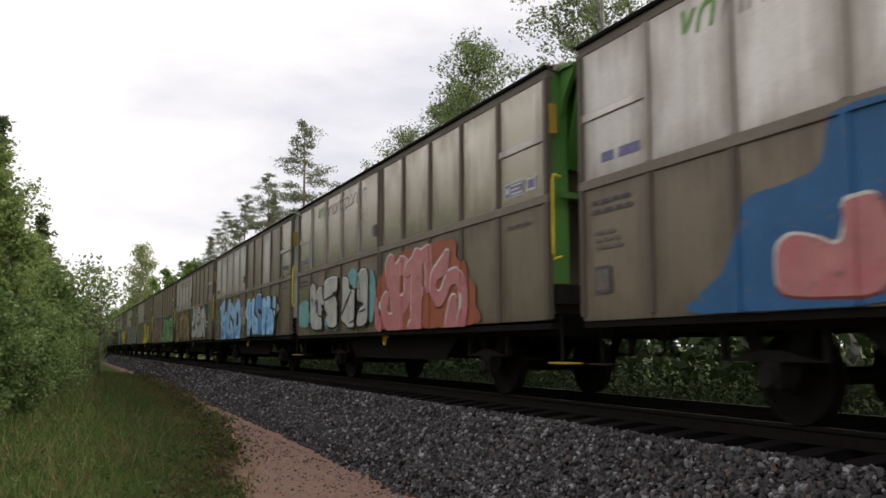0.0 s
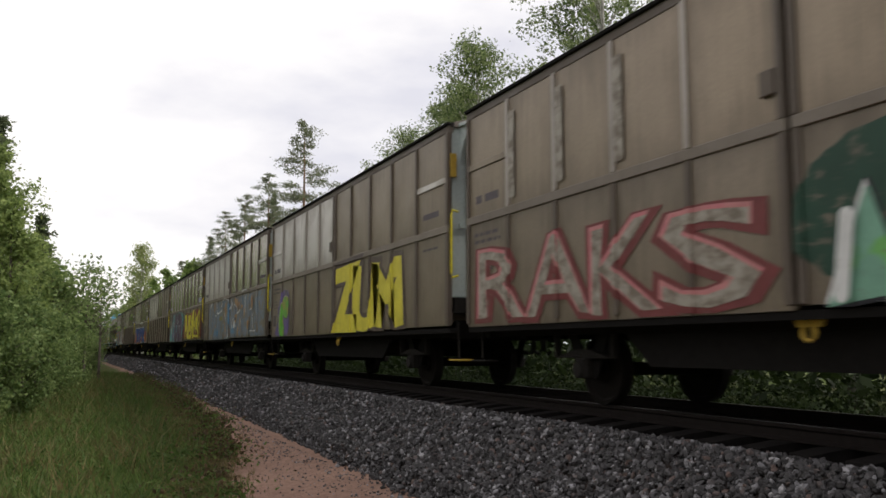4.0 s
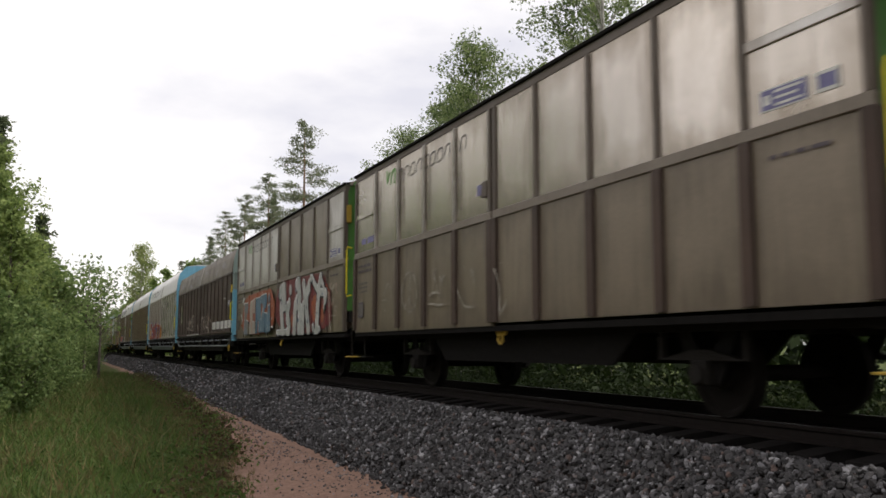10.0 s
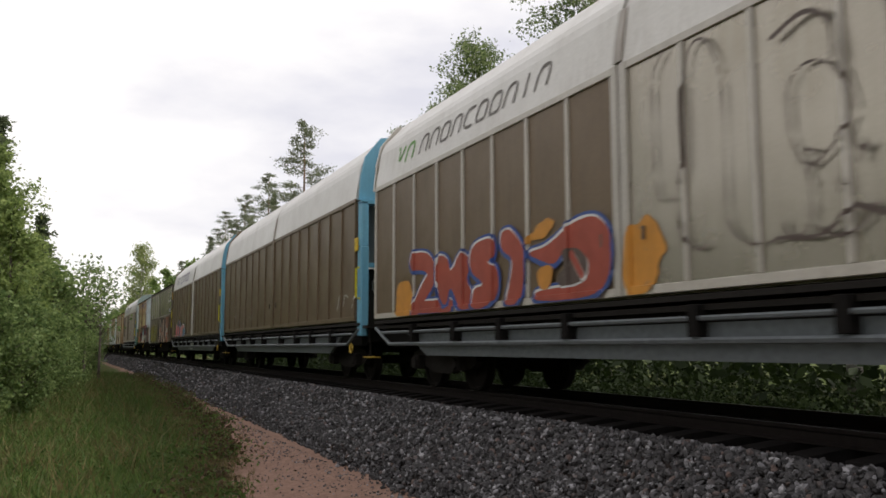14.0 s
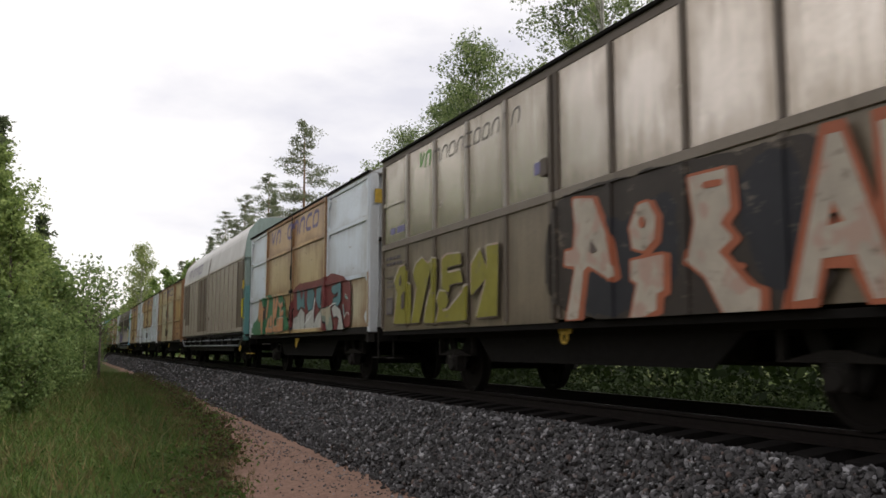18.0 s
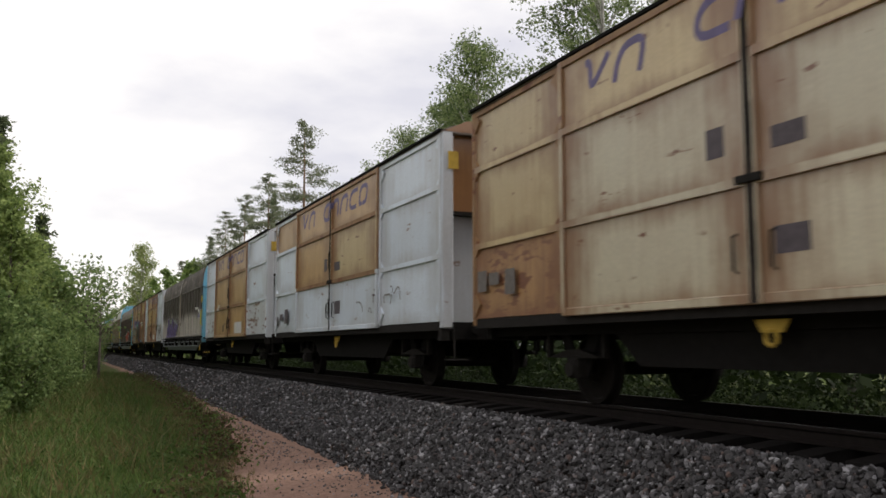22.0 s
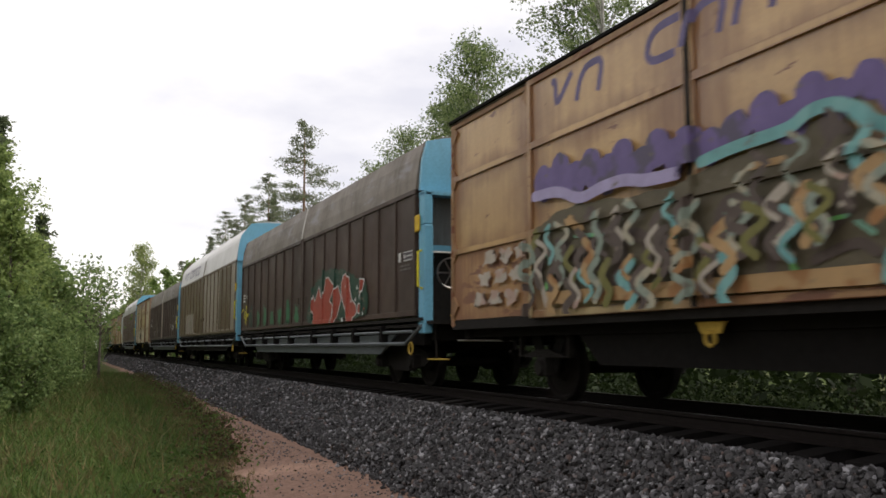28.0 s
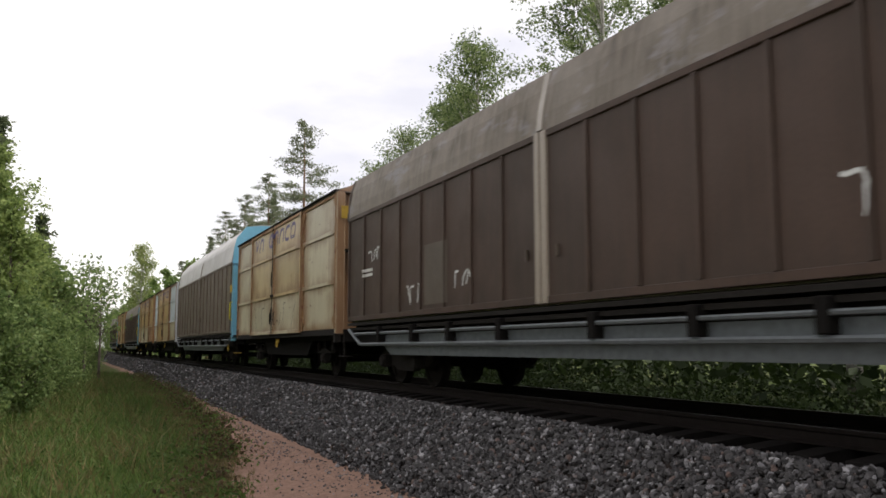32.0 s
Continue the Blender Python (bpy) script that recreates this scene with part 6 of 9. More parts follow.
def meadow(name, count, pick, blade, material, seed, label):
    """Blades of grass in tufts."""
    rng = np.random.RandomState(seed)
    base = pick(rng, count)
    n_ = len(base)
    k = 5
    root = np.repeat(base, k, 0) + np.concatenate([rng.normal(0, 0.05, (n_ * k, 2)), np.zeros((n_ * k, 1))], 1)
    tall = np.repeat(rng.uniform(0.5, 1.2, n_), k) * rng.uniform(0.5, 1.15, n_ * k) * blade
    lean = rng.normal(0, 0.6, (n_ * k, 2)) * tall[:, None]
    ang = rng.uniform(0, math.pi, n_ * k)
    side = np.stack([np.cos(ang), np.sin(ang), np.zeros(n_ * k)], 1) * (0.006 + 0.02 * blade)
    tip = root + np.concatenate([lean, tall[:, None]], 1)
    V = np.stack([root - side, root + side, tip], 1).reshape(-1, 3)
    F = (np.arange(n_ * k)[:, None] * 3 + np.arange(3)[None]).tolist()
    me = bpy.data.meshes.new(name)
    me.from_pydata(V.tolist(), [], F)
    me.materials.append(LEAF[material])
    return tagged(new(name, me), label, "grass", kind="stuff")


def path_edge(y):
    return 3.8 - 1.75 * np.exp(-0.133 * (y - 12.9))


def lawn(rng, count):
    y = 7.5 + 55 * rng.uniform(0, 1, count) ** 1.7
    x = rng.uniform(-7, 4.0, count)
    wob = np.array([noise.noise(Vector((a * 0.9, b * 0.9, 1))) for a, b in zip(x, y)])
    keep = x < path_edge(y) + wob * 0.7 - 0.25 + np.abs(rng.normal(0, 0.22, count))
    x, y = x[keep], y[keep]
    return np.stack([x, y, np.array([height(a, b) for a, b in zip(x, y)])], 1)


def patches(rng, count):
    """Drier patches in the lawn."""
    p = lawn(rng, count)
    return p[np.array([noise.noise(Vector((a[0] * 0.55, a[1] * 0.3, 5))) > 0.05 for a in p])]


def straw_edge(rng, count):
    y = 8 + 40 * rng.uniform(0, 1, count) ** 1.6
    x = path_edge(y) + rng.normal(-0.30, 0.30, count)
    return np.stack([x, y, np.array([height(a, b) for a, b in zip(x, y)])], 1)


def far_side(rng, count):
    y = rng.uniform(2, 95, count)
    x = rng.uniform(10.2, 16, count)
    return np.stack([x, y, np.array([height(a, b) for a, b in zip(x, y)])], 1)


meadow("grass", 46000, lawn, 0.17, "grass", 11, "short dark green trackside grass")
meadow("dry_grass", 15000, patches, 0.19, "straw", 14, "patches of drier yellowish grass")
meadow("dry_grass", 5000, straw_edge, 0.16, "straw", 12, "brownish dry grass along the sand strip")
def rough_grass(rng, count):
    p = lawn(rng, count)
    return p[p[:, 0] < path_edge(p[:, 1]) - 0.9 + 0.8 * np.array([noise.noise(Vector((a[0], a[1] * 0.6, 8))) for a in p])]


meadow("grass", 9000, rough_grass, 0.40, "grass", 15, "taller tufts of trackside grass")
meadow("dry_grass", 3500, rough_grass, 0.46, "straw", 16, "tall pale grass stalks")
meadow("grass", 16000, far_side, 0.55, "shaded_fern", 13, "tall green grass behind the track")


def undergrowth(name, count, pick, leaf, material, seed, label, tall):
    rng = np.random.RandomState(seed)
    base = pick(rng, count)
    h = rng.uniform(0, 1, len(base)) ** 0.7 * np.array([tall * (0.45 + 0.75 * (0.5 + 0.5 * noise.noise(Vector((a[0] * 0.7, a[1] * 0.7, 7))))) for a in base])
    base[:, 2] += h
    ob = leaves(name, base, leaf, rng, LEAF[material], None, label)
    return tagged(ob, category="undergrowth", kind="stuff")


def strip(x0, x1, y0, y1):
    def pick(rng, count):
        y = rng.uniform(y0, y1, count)
        x = rng.uniform(x0, x1, count)
        return np.stack([x, y, np.array([height(a, b) for a, b in zip(x, y)])], 1)
    return pick


def verge(rng, count):
    y = 9 + 45 * rng.uniform(0, 1, count) ** 1.15
    y = y + 0.25 * np.sin(y * 7.0)
    x = path_edge(y) + 0.02 + rng.normal(0, 0.30, count)
    keep = np.array([noise.noise(Vector((a * 1.3, b * 1.1, 2))) > 0.0 for a, b in zip(x, y)])
    x, y = x[keep], y[keep]
    return np.stack([x, y, np.array([height(a, b) for a, b in zip(x, y)])], 1)


undergrowth("weeds", 12000, verge, 0.045, "grass", 24, "leafy weeds along the edge of the sand", 0.30)
undergrowth("dry_weeds", 9000, verge, 0.05, "rusty", 25, "brownish withered weeds along the sand", 0.34)
undergrowth("weeds", 26000, strip(-5.0, 2.3, 8, 34), 0.055, "grass", 23, "low leafy weeds between the grass", 0.20)
undergrowth("undergrowth", 45000, strip(11.0, 16.0, 1, 60), 0.075, "shaded_fern", 21, "leafy green undergrowth behind the track", 1.15)
undergrowth("undergrowth", 30000, strip(14.0, 21.0, 0, 100), 0.24, "shaded_fern", 22, "dark leafy scrub below the trees", 3.0)

# trees behind the train
for x, y, h, wd, kind, sd, cnt in ((16.6, 34.0, 15.3, 5.6, "birch", 31, 17000), (17.4, 38.0, 14.2, 5.2, "birch", 38, 14000), (18.6, 42.0, 14.6, 5.0, "birch", 32, 12000), (17.6, 46.0, 14.0, 4.6, "birch", 33, 11000), (17.6, 50.5, 13.0, 4.2, "birch", 37, 8500), (18.2, 55.0, 12.2, 4.2, "birch", 39, 7000),
                                   (19.0, 28.0, 19.0, 7.6, "birch", 34, 24000), (20.5, 23.0, 18.5, 7.6, "birch", 35, 20000), (16.0, 14.0, 14.0, 5.5, "aspen", 36, 9000)):
    broadleaf(x, y, h, wd, kind, sd, "tall birch with a loose green crown behind the track", count=int(cnt * 1.3), leaf=0.095, bare=0.25, bark="birch_bark", clumps=120, top=0.70, puff=0.42)
for x, y, h, wd, kind, sd, lab in ((17.3, 68.0, 20.0, 7.4, "pine", 41, "tall slender pine with an open crown"), (16.8, 79.0, 17.6, 7.0, "pine", 42, "dense pine beside a taller one"), (18.2, 83.0, 16.4, 6.2, "spruce", 43, "dark spruce at the forest edge"),
                                   (16.5, 89.0, 17.2, 7.0, "pine", 47, "grey-green pine at the forest edge"), (16.9, 103.0, 17.4, 8.0, "pine", 44, "dark pine at the forest edge"), (16.6, 113.0, 15.8, 7.0, "spruce", 45, "dark spruce at the forest edge"), (16.5, 140.0, 15.0, 5.0, "pine", 46, "distant pine above the wagons")):
    conifer(x, y, h, wd, kind, sd, lab, count=13000, leaf=0.10, bare=0.36 if sd == 41 else (0.28 if kind == "pine" else 0.08))
broadleaf(12.2, 162.0, 20.4, 6.4, "pale", 51, "distant birch standing beside the line", count=9000, leaf=0.26, bare=0.08, bark="birch_bark", clumps=110, top=0.62, puff=0.8)

# the wood behind the camera's back, across the clearing
# out of view: heights set by the light and reflections on the wagons
for k_ in range(24):
    broadleaf(-25.0 + 4.0 * math.sin(k_ * 2.3), -58.0 + 4.7 * k_, 9.5 + 2.0 * math.sin(k_ * 1.7), 6.4, "aspen", 300 + k_, "unseen leafy tree at the edge of the wood across the clearing", count=1500, leaf=0.66, bare=0.06, clumps=26, top=0.95, group="trees across the clearing")

# a second unseen row, kept tall so grazing reflections stay dark
for k_ in range(30):
    broadleaf(-16.0 + 1.5 * math.sin(k_ * 2.3), 44.0 + 6.4 * k_, 17.5 + 1.5 * math.sin(k_ * 1.7), 7.0, "aspen", 350 + k_, "unseen leafy tree at the edge of the wood across the clearing", count=1700, leaf=0.66, bare=0.05, clumps=30, top=0.95, group="trees across the clearing")
for k_ in range(24):
    broadleaf(14.6 + 0.9 * math.sin(k_ * 1.9), 112.0 + 9.0 * k_, 12.6 + 1.2 * math.sin(k_ * 2.7), 6.0, "aspen", 450 + k_, "leafy tree along the far side of the line", count=1500, leaf=0.42, bare=0.08, clumps=34, top=0.9)

# the near thicket goes on along the line
for k_ in range(20):
    broadleaf(-2.6 + 0.8 * math.sin(k_ * 2.1), 72.0 + 7.5 * k_, 9.2 + 0.02 * k_ * 7.5 + 0.9 * math.sin(k_ * 1.3), 4.6, "aspen", 400 + k_, "young leafy aspen in the trackside thicket", count=1800, leaf=0.34, bare=0.05, clumps=34, top=0.95)

# thicket on the near side
conifer(-2.7, 37.0, 11.0, 3.2, "spruce", 91, "spruce rising above the thicket", count=6000, leaf=0.14, bare=0.05)
conifer(-1.6, 60.0, 10.4, 5.0, "spruce", 92, "narrow spruce behind the thicket", count=4500, leaf=0.18, bare=0.05)
for x, y, h, wd, kind, sd, cnt, lf in ((-2.3, 32.0, 8.8, 3.2, "sunny", 62, 12000, 0.10), (-3.6, 29.0, 8.0, 3.4, "sunny", 61, 9000, 0.10), (-1.55, 29.5, 6.6, 2.5, "sunny", 65, 9000, 0.10), (-1.3, 40.0, 6.6, 2.8, "sunny", 63, 12000, 0.12),
                                       (-0.9, 48.0, 6.2, 2.8, "aspen", 64, 9000, 0.13), (-0.2, 62.0, 5.6, 3.0, "aspen", 66, 7000, 0.16), (0.9, 85.0, 5.4, 3.6, "aspen", 67, 7000, 0.20)):
    broadleaf(x, y, h, wd, kind, sd, "young leafy aspen in the trackside thicket", count=cnt, leaf=lf, bare=0.10, clumps=70, top=0.9)
for x, y, h, wd, sd, cnt in ((-1.9, 25.0, 3.6, 2.6, 71, 10000), (-1.1, 29.0, 3.6, 2.4, 72, 9000), (-3.2, 24.0, 4.0, 3.0, 73, 10000), (-0.5, 36.0, 3.4, 2.4, 74, 9000), (0.3, 46.0, 3.2, 2.6, 75, 8000), (1.3, 66.0, 4.0, 3.2, 76, 8000), (2.6, 92.0, 4.6, 4.0, 77, 7000)):
    broadleaf(x, y, h, wd, "willow", sd, "dense green willow bush at the edge of the grass", "bush", count=cnt, leaf=0.085, bare=0.04, clumps=60, top=0.92, group="trackside bushes")
for x, y, h, wd, sd, cnt in ((-0.4, 40.0, 5.4, 4.6, 81, 1700), (1.0, 50.0, 6.5, 5.2, 82, 800), (1.9, 54.0, 5.9, 3.6, 84, 420), (1.2, 76.0, 5.8, 4.4, 83, 2600)):
    broadleaf(x, y, h, wd, "willow", sd, "sparse willow with thin overhanging twigs", "bush", count=cnt, leaf=0.16, bare=0.5, clumps=60, top=0.8, group="trackside bushes")


# ---- the wagons ----
def grey(label, left="brown", right="brown", low="umber", end="green"):
    return {"kind": "A", "label": label, "left": left, "right": right, "low": low, "end": end}


def orange_spec(label, cells, end, rib="rib_orange"):
    return {"kind": "O", "label": label, "cells": cells, "end": end, "rib": rib}


def low_spec(label, wall="chocolate", roof="roof_dark", **more):
    return {"kind": "L", "label": label, "tall": 0, "wall": wall, "roof": roof, **{"end": "blue", **more}}


def tall_spec(label, wall="olive", roof="roof_pale", **more):
    return {"kind": "T", "label": label, "tall": 1, "wall": wall, "roof": roof, **{"end": "blue", **more}}


SPECS = [
    grey("pale grey sliding-wall wagon with blue and pink graffiti", "silver", "silver"),
    grey("brown-grey sliding-wall wagon with pink letters on red", "taupe", "taupe", end="green"),
    {**grey("sliding-wall wagon with pale doors and light blue graffiti", "silver", "brown", end="ice"), "up_1": ("brown", "brown", "silver", "brown", "taupe")},
    grey("sliding-wall wagon with silver graffiti letters on green", "silver", "brown"),
    grey("brown sliding-wall wagon with green graffiti letters", "brown", "brown"),
    grey("sliding-wall wagon with yellow and purple graffiti", "silver", "brown", end="ice"),
    grey("sliding-wall wagon with faded blue and orange graffiti", "silver", "taupe", end="ice"),
    grey("brown sliding-wall wagon with yellow letters on red", "taupe", "taupe"),
    {**grey("plain brown sliding-wall wagon with one pale wall", "silver", "brown"), "up_1": ("taupe", "taupe", "umber", "umber", "umber"), "low_rib": "chocolate"},
    grey("sliding-wall wagon with big blue letters and flames", "taupe", "taupe"),
    {**grey("dusty brown sliding-wall wagon with faint tags", "taupe", "taupe"), "low_rib": "chocolate"},
    {**grey("sliding-wall wagon with pale wall and red graffiti", "silver", "taupe"), "up_1": ("umber", "umber", "umber", "umber", "silver")},
    low_spec("dark brown ribbed wagon with white squares", skirt="grime", end="grey_teal", post="blue"),
    tall_spec("cream ribbed wagon with pale arched roof and pink graffiti", "cream", "roof_pale", halves=("olive", "cream"), rib="rib_bright", crown="roof_pale", mid="rib_bright"),
    tall_spec("olive brown ribbed wagon with pale arched roof", "olive", "roof_pale", rib="olive", crown="roof_pale"),
    tall_spec("brown ribbed wagon with pale roof and small graffiti", "olive", "roof_pale", rib="olive", mid="roof_pale"),
    grey("brown sliding-wall wagon with bone and mustard graffiti", "taupe", "taupe"),
    orange_spec("orange and white door wagon with teal graffiti", [("white", "white", "white", "white"), ("orange_pale", "orange_pale", "orange"), ("orange_pale", "orange_pale", "orange"), ("cream_pale", "white", "white", "white")], ("white", "white"), "rib_orange"),
    tall_spec("weathered beige ribbed wagon with dark stained panels", "beige", "roof_grey", end="grey_teal", post="teal", rib="beige", skirt="grime"),
    orange_spec("cream and orange door wagon with a rusty end bay", [("orange_rust", "orange_pale", "orange_pale"), ("cream_pale", "cream_pale", "orange_pale"), ("cream_pale", "cream_pale", "orange_pale"), ("orange_rust", "orange", "orange_pale")], ("orange_pale", "orange_rust")),
    orange_spec("orange over white door wagon", [("white", "white", "orange", "white"), ("white", "orange", "orange", "rib_orange"), ("white", "orange_pale", "orange", "rib_orange"), ("white", "white", "white", "white")], ("orange", "white")),
    orange_spec("orange door wagon with flaking white end bays", [("white_rust", "white", "white", "white"), ("orange", "orange", "orange", "rib_orange"), ("orange", "orange", "orange", "rib_orange"), ("white_rust", "white", "white", "white")], ("white", "white")),
    low_spec("brown ribbed wagon bleached below, with purple graffiti", "bleached", roof="roof_sooty", mid="beige"),
    orange_spec("rusty orange door wagon with white end bays", [("white_rust", "white", "white", "white"), ("orange_rust", "orange", "orange", "rib_orange"), ("orange_rust", "orange", "orange_rust", "rib_orange"), ("white_rust", "white", "white", "white")], ("white", "white")),
    orange_spec("orange door wagon with dense graffiti and rusty bay", [("orange_rust", "orange", "orange"), ("orange_pale", "orange", "orange"), ("orange_rust", "orange", "orange"), ("orange_rust", "orange_rust", "orange")], ("orange", "orange_rust")),
    low_spec("dark brown ribbed wagon with red graffiti", mid="chocolate"),
    tall_spec("beige ribbed wagon with pale roof and worn lettering", "olive", "roof_pale", halves=("olive", "beige"), rib="olive", skirt="grime"),
    low_spec("dark brown ribbed wagon with small white tags", mid="beige"),
    orange_spec("faded cream door wagon with orange upper panels", [("cream_pale", "cream_pale", "cream_pale"), ("cream_pale", "orange_pale", "orange_pale"), ("cream_pale", "orange_pale", "orange_pale"), ("cream_pale", "cream_pale", "cream_pale")], ("cream_pale", "cream_pale")),
    tall_spec("dark brown ribbed wagon with a grey arched roof", "beige_dark", "roof_grey", rib="beige_dark"),
    orange_spec("orange door wagon with white end bays", [("cream_pale", "white", "white"), ("orange", "orange", "orange"), ("orange_pale", "orange", "orange"), ("cream_pale", "white", "white")], ("white", "white")),
    orange_spec("faded orange door wagon", [("orange_pale", "orange", "orange"), ("cream_pale", "orange", "orange"), ("cream_pale", "orange", "orange"), ("orange_rust", "orange", "orange")], ("orange", "orange")),
    low_spec("dark brown ribbed wagon near the train's tail"),
    orange_spec("rusty orange door wagon", [("orange_rust", "orange", "orange"), ("orange_rust", "orange", "orange"), ("orange", "orange", "orange"), ("orange_rust", "orange", "orange")], ("orange", "orange")),
    low_spec("dark brown ribbed wagon at the train's tail"),
]
BUILD = {"A": sliding_wall_wagon, "O": door_wagon, "L": ribbed_wagon, "T": ribbed_wagon}
WAGONS, FACES = [], []
for i_, spec_ in enumerate(SPECS):
    w_, f_ = BUILD[spec_["kind"]](i_, spec_)
    WAGONS.append(w_)
    FACES.append(f_)


# ---- graffiti, lettering and stains, wagon by wagon ----
def paintwork():
    f = FACES
    # company lettering on the upper walls, as plain shapes
    for k in (0, 1, 3, 7, 8, 9, 10, 11, 16):
        f[k].logo(-4.05, -0.9, 3.88, 4.12, "nnoncoonin", "logo_grey", weight=0.15)
        f[k].logo(-4.75, -4.15, 3.90, 4.18, "vn", "logo_green", weight=0.22)
        f[k].marks([(-6.15, -5.9, 2.90, 3.02), (-5.8, -5.4, 2.90, 3.02)], "blue_mark")
        f[k].plate(5.42, 5.95, 2.86, 3.04)
        f[k].marks([(6.05, 6.3, 2.86, 3.04)], "white_mark")
        f[k].marks([(6.08, 6.27, 2.89, 3.01)], "blue_mark")
        f[k].marks([(-0.50, -0.34, 3.04, 3.2)], "blue_mark")
    for k in (2, 4, 5, 6):
        f[k].marks([(-6.3, -6.1, 2.92, 3.04), (-6.0, -5.55, 2.92, 3.04), (5.5, 6.2, 2.95, 3.05)], "dark_mark")
    for k in list(range(12)) + [16]:
        f[k].print_lines(-6.35, -5.5, 2.28, 2.5, 2, "dark_mark", 3 * k)
        f[k].print_lines(-6.3, -5.75, 1.86, 2.12, 3, "logo_grey", 3 * k + 1)
        f[k].print_lines(5.5, 6.2, 2.38, 2.46, 1, "dark_mark", 3 * k + 2)
        f[k].marks([(-6.32, -5.98, 1.36, 1.68)], "dark_mark", "card_holder")
        f[k].marks([(-6.28, -6.02, 1.40, 1.64)], "logo_grey", "card")
    f[1].put("info_board", quads_shape([(-6.35, -5.35, 1.85, 2.25)]), M["cream"], "pale information panel")
    f[4].boxed([("R", -6.2, -4.8, 1.16, 2.15), ("A", -4.7, -3.2, 1.14, 2.15), ("K", -3.15, -1.85, 1.12, 2.12), ("S", -1.8, -0.4, 1.12, 2.1)], "ghost", "maroon", "pink", 16, 0.0)
    for u in (-5.25, -3.95, -2.65):
        f[4].put("pale_strip", quads_shape([(u + 0.05, u + 0.22, 2.85, 4.1)]), SPRAY["ghost"], "rubbed pale strip")
    f[5].piece("ZUM", 0.2, 4.4, 1.15, 2.4, "yellow", "umber", None, None, 17, 0.05)
    f[6].put("graffiti_background", quads_shape([(-5.0, -0.05, 1.06, 2.56)]), SPRAY["grey_blue"], "faded grey-blue sprayed background")
    f[6].put("graffiti_background", quads_shape([(0.12, 6.3, 1.12, 2.56)]), SPRAY["grey_blue"], "faded grey-blue sprayed background")
    f[8].tag(0.5, 1.2, 1.6, 2.0, "bone", 26, 4, 0.03)
    f[8].tag(1.55, 2.3, 1.5, 2.0, "bone", 28, 5, 0.04)
    f[8].tag(2.7, 6.2, 1.7, 2.25, "umber", 29, 10, 0.07)
    f[8].tag(-4.5, -1.2, 1.3, 2.3, "umber", 27, 5, 0.02)
    f[9].put("white_strip", quads_shape([(0.05, 2.5, 2.63, 2.735)]), SPRAY["white"], "white painted strip")
    f[9].marks([(1.25, 2.0, 1.10, 1.19), (4.55, 5.3, 1.10, 1.20)], "white_mark", "white_strip")
    f[10].lines("ghost", (0.04, -3.69, 1.58, -3.71, 1.81, -3.59, 2.02, -3.39, 2.11, -3.14, 2.06, -2.99, 1.85, -2.96, 1.6, -3.09, 1.44, -3.3, 1.36, -3.51, 1.41, -3.69, 1.58), (0.04, -3.28, 2.1, -3.34, 1.38), (0.03, -3.32, 1.63, -3.55, 1.46), (0.03, -3.32, 1.63, -3.12, 1.46), (0.03, -4.7, 1.73, -4.58, 1.88, -4.44, 1.99, -4.3, 1.86, -4.24, 1.66), (0.03, -4.8, 1.66, -4.17, 1.63), (0.03, -4.75, 1.58, -4.67, 1.45, -4.47, 1.42), (0.04, -2.22, 2.05, -2.1, 1.85), (0.04, -2.07, 2.05, -2.18, 1.87), (0.04, -1.91, 1.91, -1.78, 1.83))
    f[10].lines("ghost", (0.04, -1.7, 1.92, -1.9, 1.82), (0.04, -2.38, 1.6, -2.22, 1.66, -1.97, 1.66, -1.85, 1.56), (0.04, -2.38, 1.47, -2.07, 1.46, -1.87, 1.42, -1.79, 1.45), (0.04, -1.18, 1.65, -1.12, 1.55, -1.01, 1.46, -0.93, 1.38, -0.76, 1.35, -0.55, 1.35), (0.03, -0.95, 2.02, -0.9, 1.94), (0.04, -0.67, 1.95, -0.61, 1.85, -0.54, 1.71), (0.03, -0.53, 1.91, -0.66, 1.82), (0.04, 0.14, 1.86, 0.23, 1.72, 0.29, 1.56, 0.27, 1.31, 0.3, 1.21), (0.04, 0.3, 1.21, 0.43, 1.3, 0.49, 1.4), (0.02, 0.42, 1.7, 0.56, 1.72), (0.02, 0.3, 1.94, 0.4, 1.94))
    for u in (-5.25, -3.95, -2.65, -1.35):
        f[10].put("pale_strip", quads_shape([(u + 0.05, u + 0.12, 3.0 + 0.05 * math.sin(u), 4.1)]), SPRAY["ghost"])
    f[12].marks([(3.6, 4.5, 1.48, 1.78), (4.65, 5.5, 1.48, 1.78), (5.7, 6.45, 1.48, 1.78), (6.65, 7.4, 1.48, 1.78), (7.55, 8.15, 1.48, 1.78)], "white_mark", "whitewashed_square")
    f[12].put("info_board", quads_shape([(-7.33, -6.55, 1.95, 2.92)]), M["cream"], "pale information panel")
    f[12].marks([(-8.1, -7.6, 2.35, 2.42), (-8.1, -7.6, 2.47, 2.54)], "blue_mark")
    f[12].marks([(-7.65, -7.5, 1.55, 1.85)], "white_mark")
    f[12].marks([(-4.3 + 0.62 * k, -3.85 + 0.62 * k, 1.32, 1.37) for k in range(7)], "white_mark", "white_dash")
    f[12].plate(7.45, 8.0, 2.36, 2.52)
    f[12].print_lines(6.4, 6.95, 2.62, 2.70, 1, "white_mark", 6)
    f[13].plate(7.42, 7.80, 2.38, 2.53)
    f[13].plate(7.43, 8.03, 2.12, 2.27)
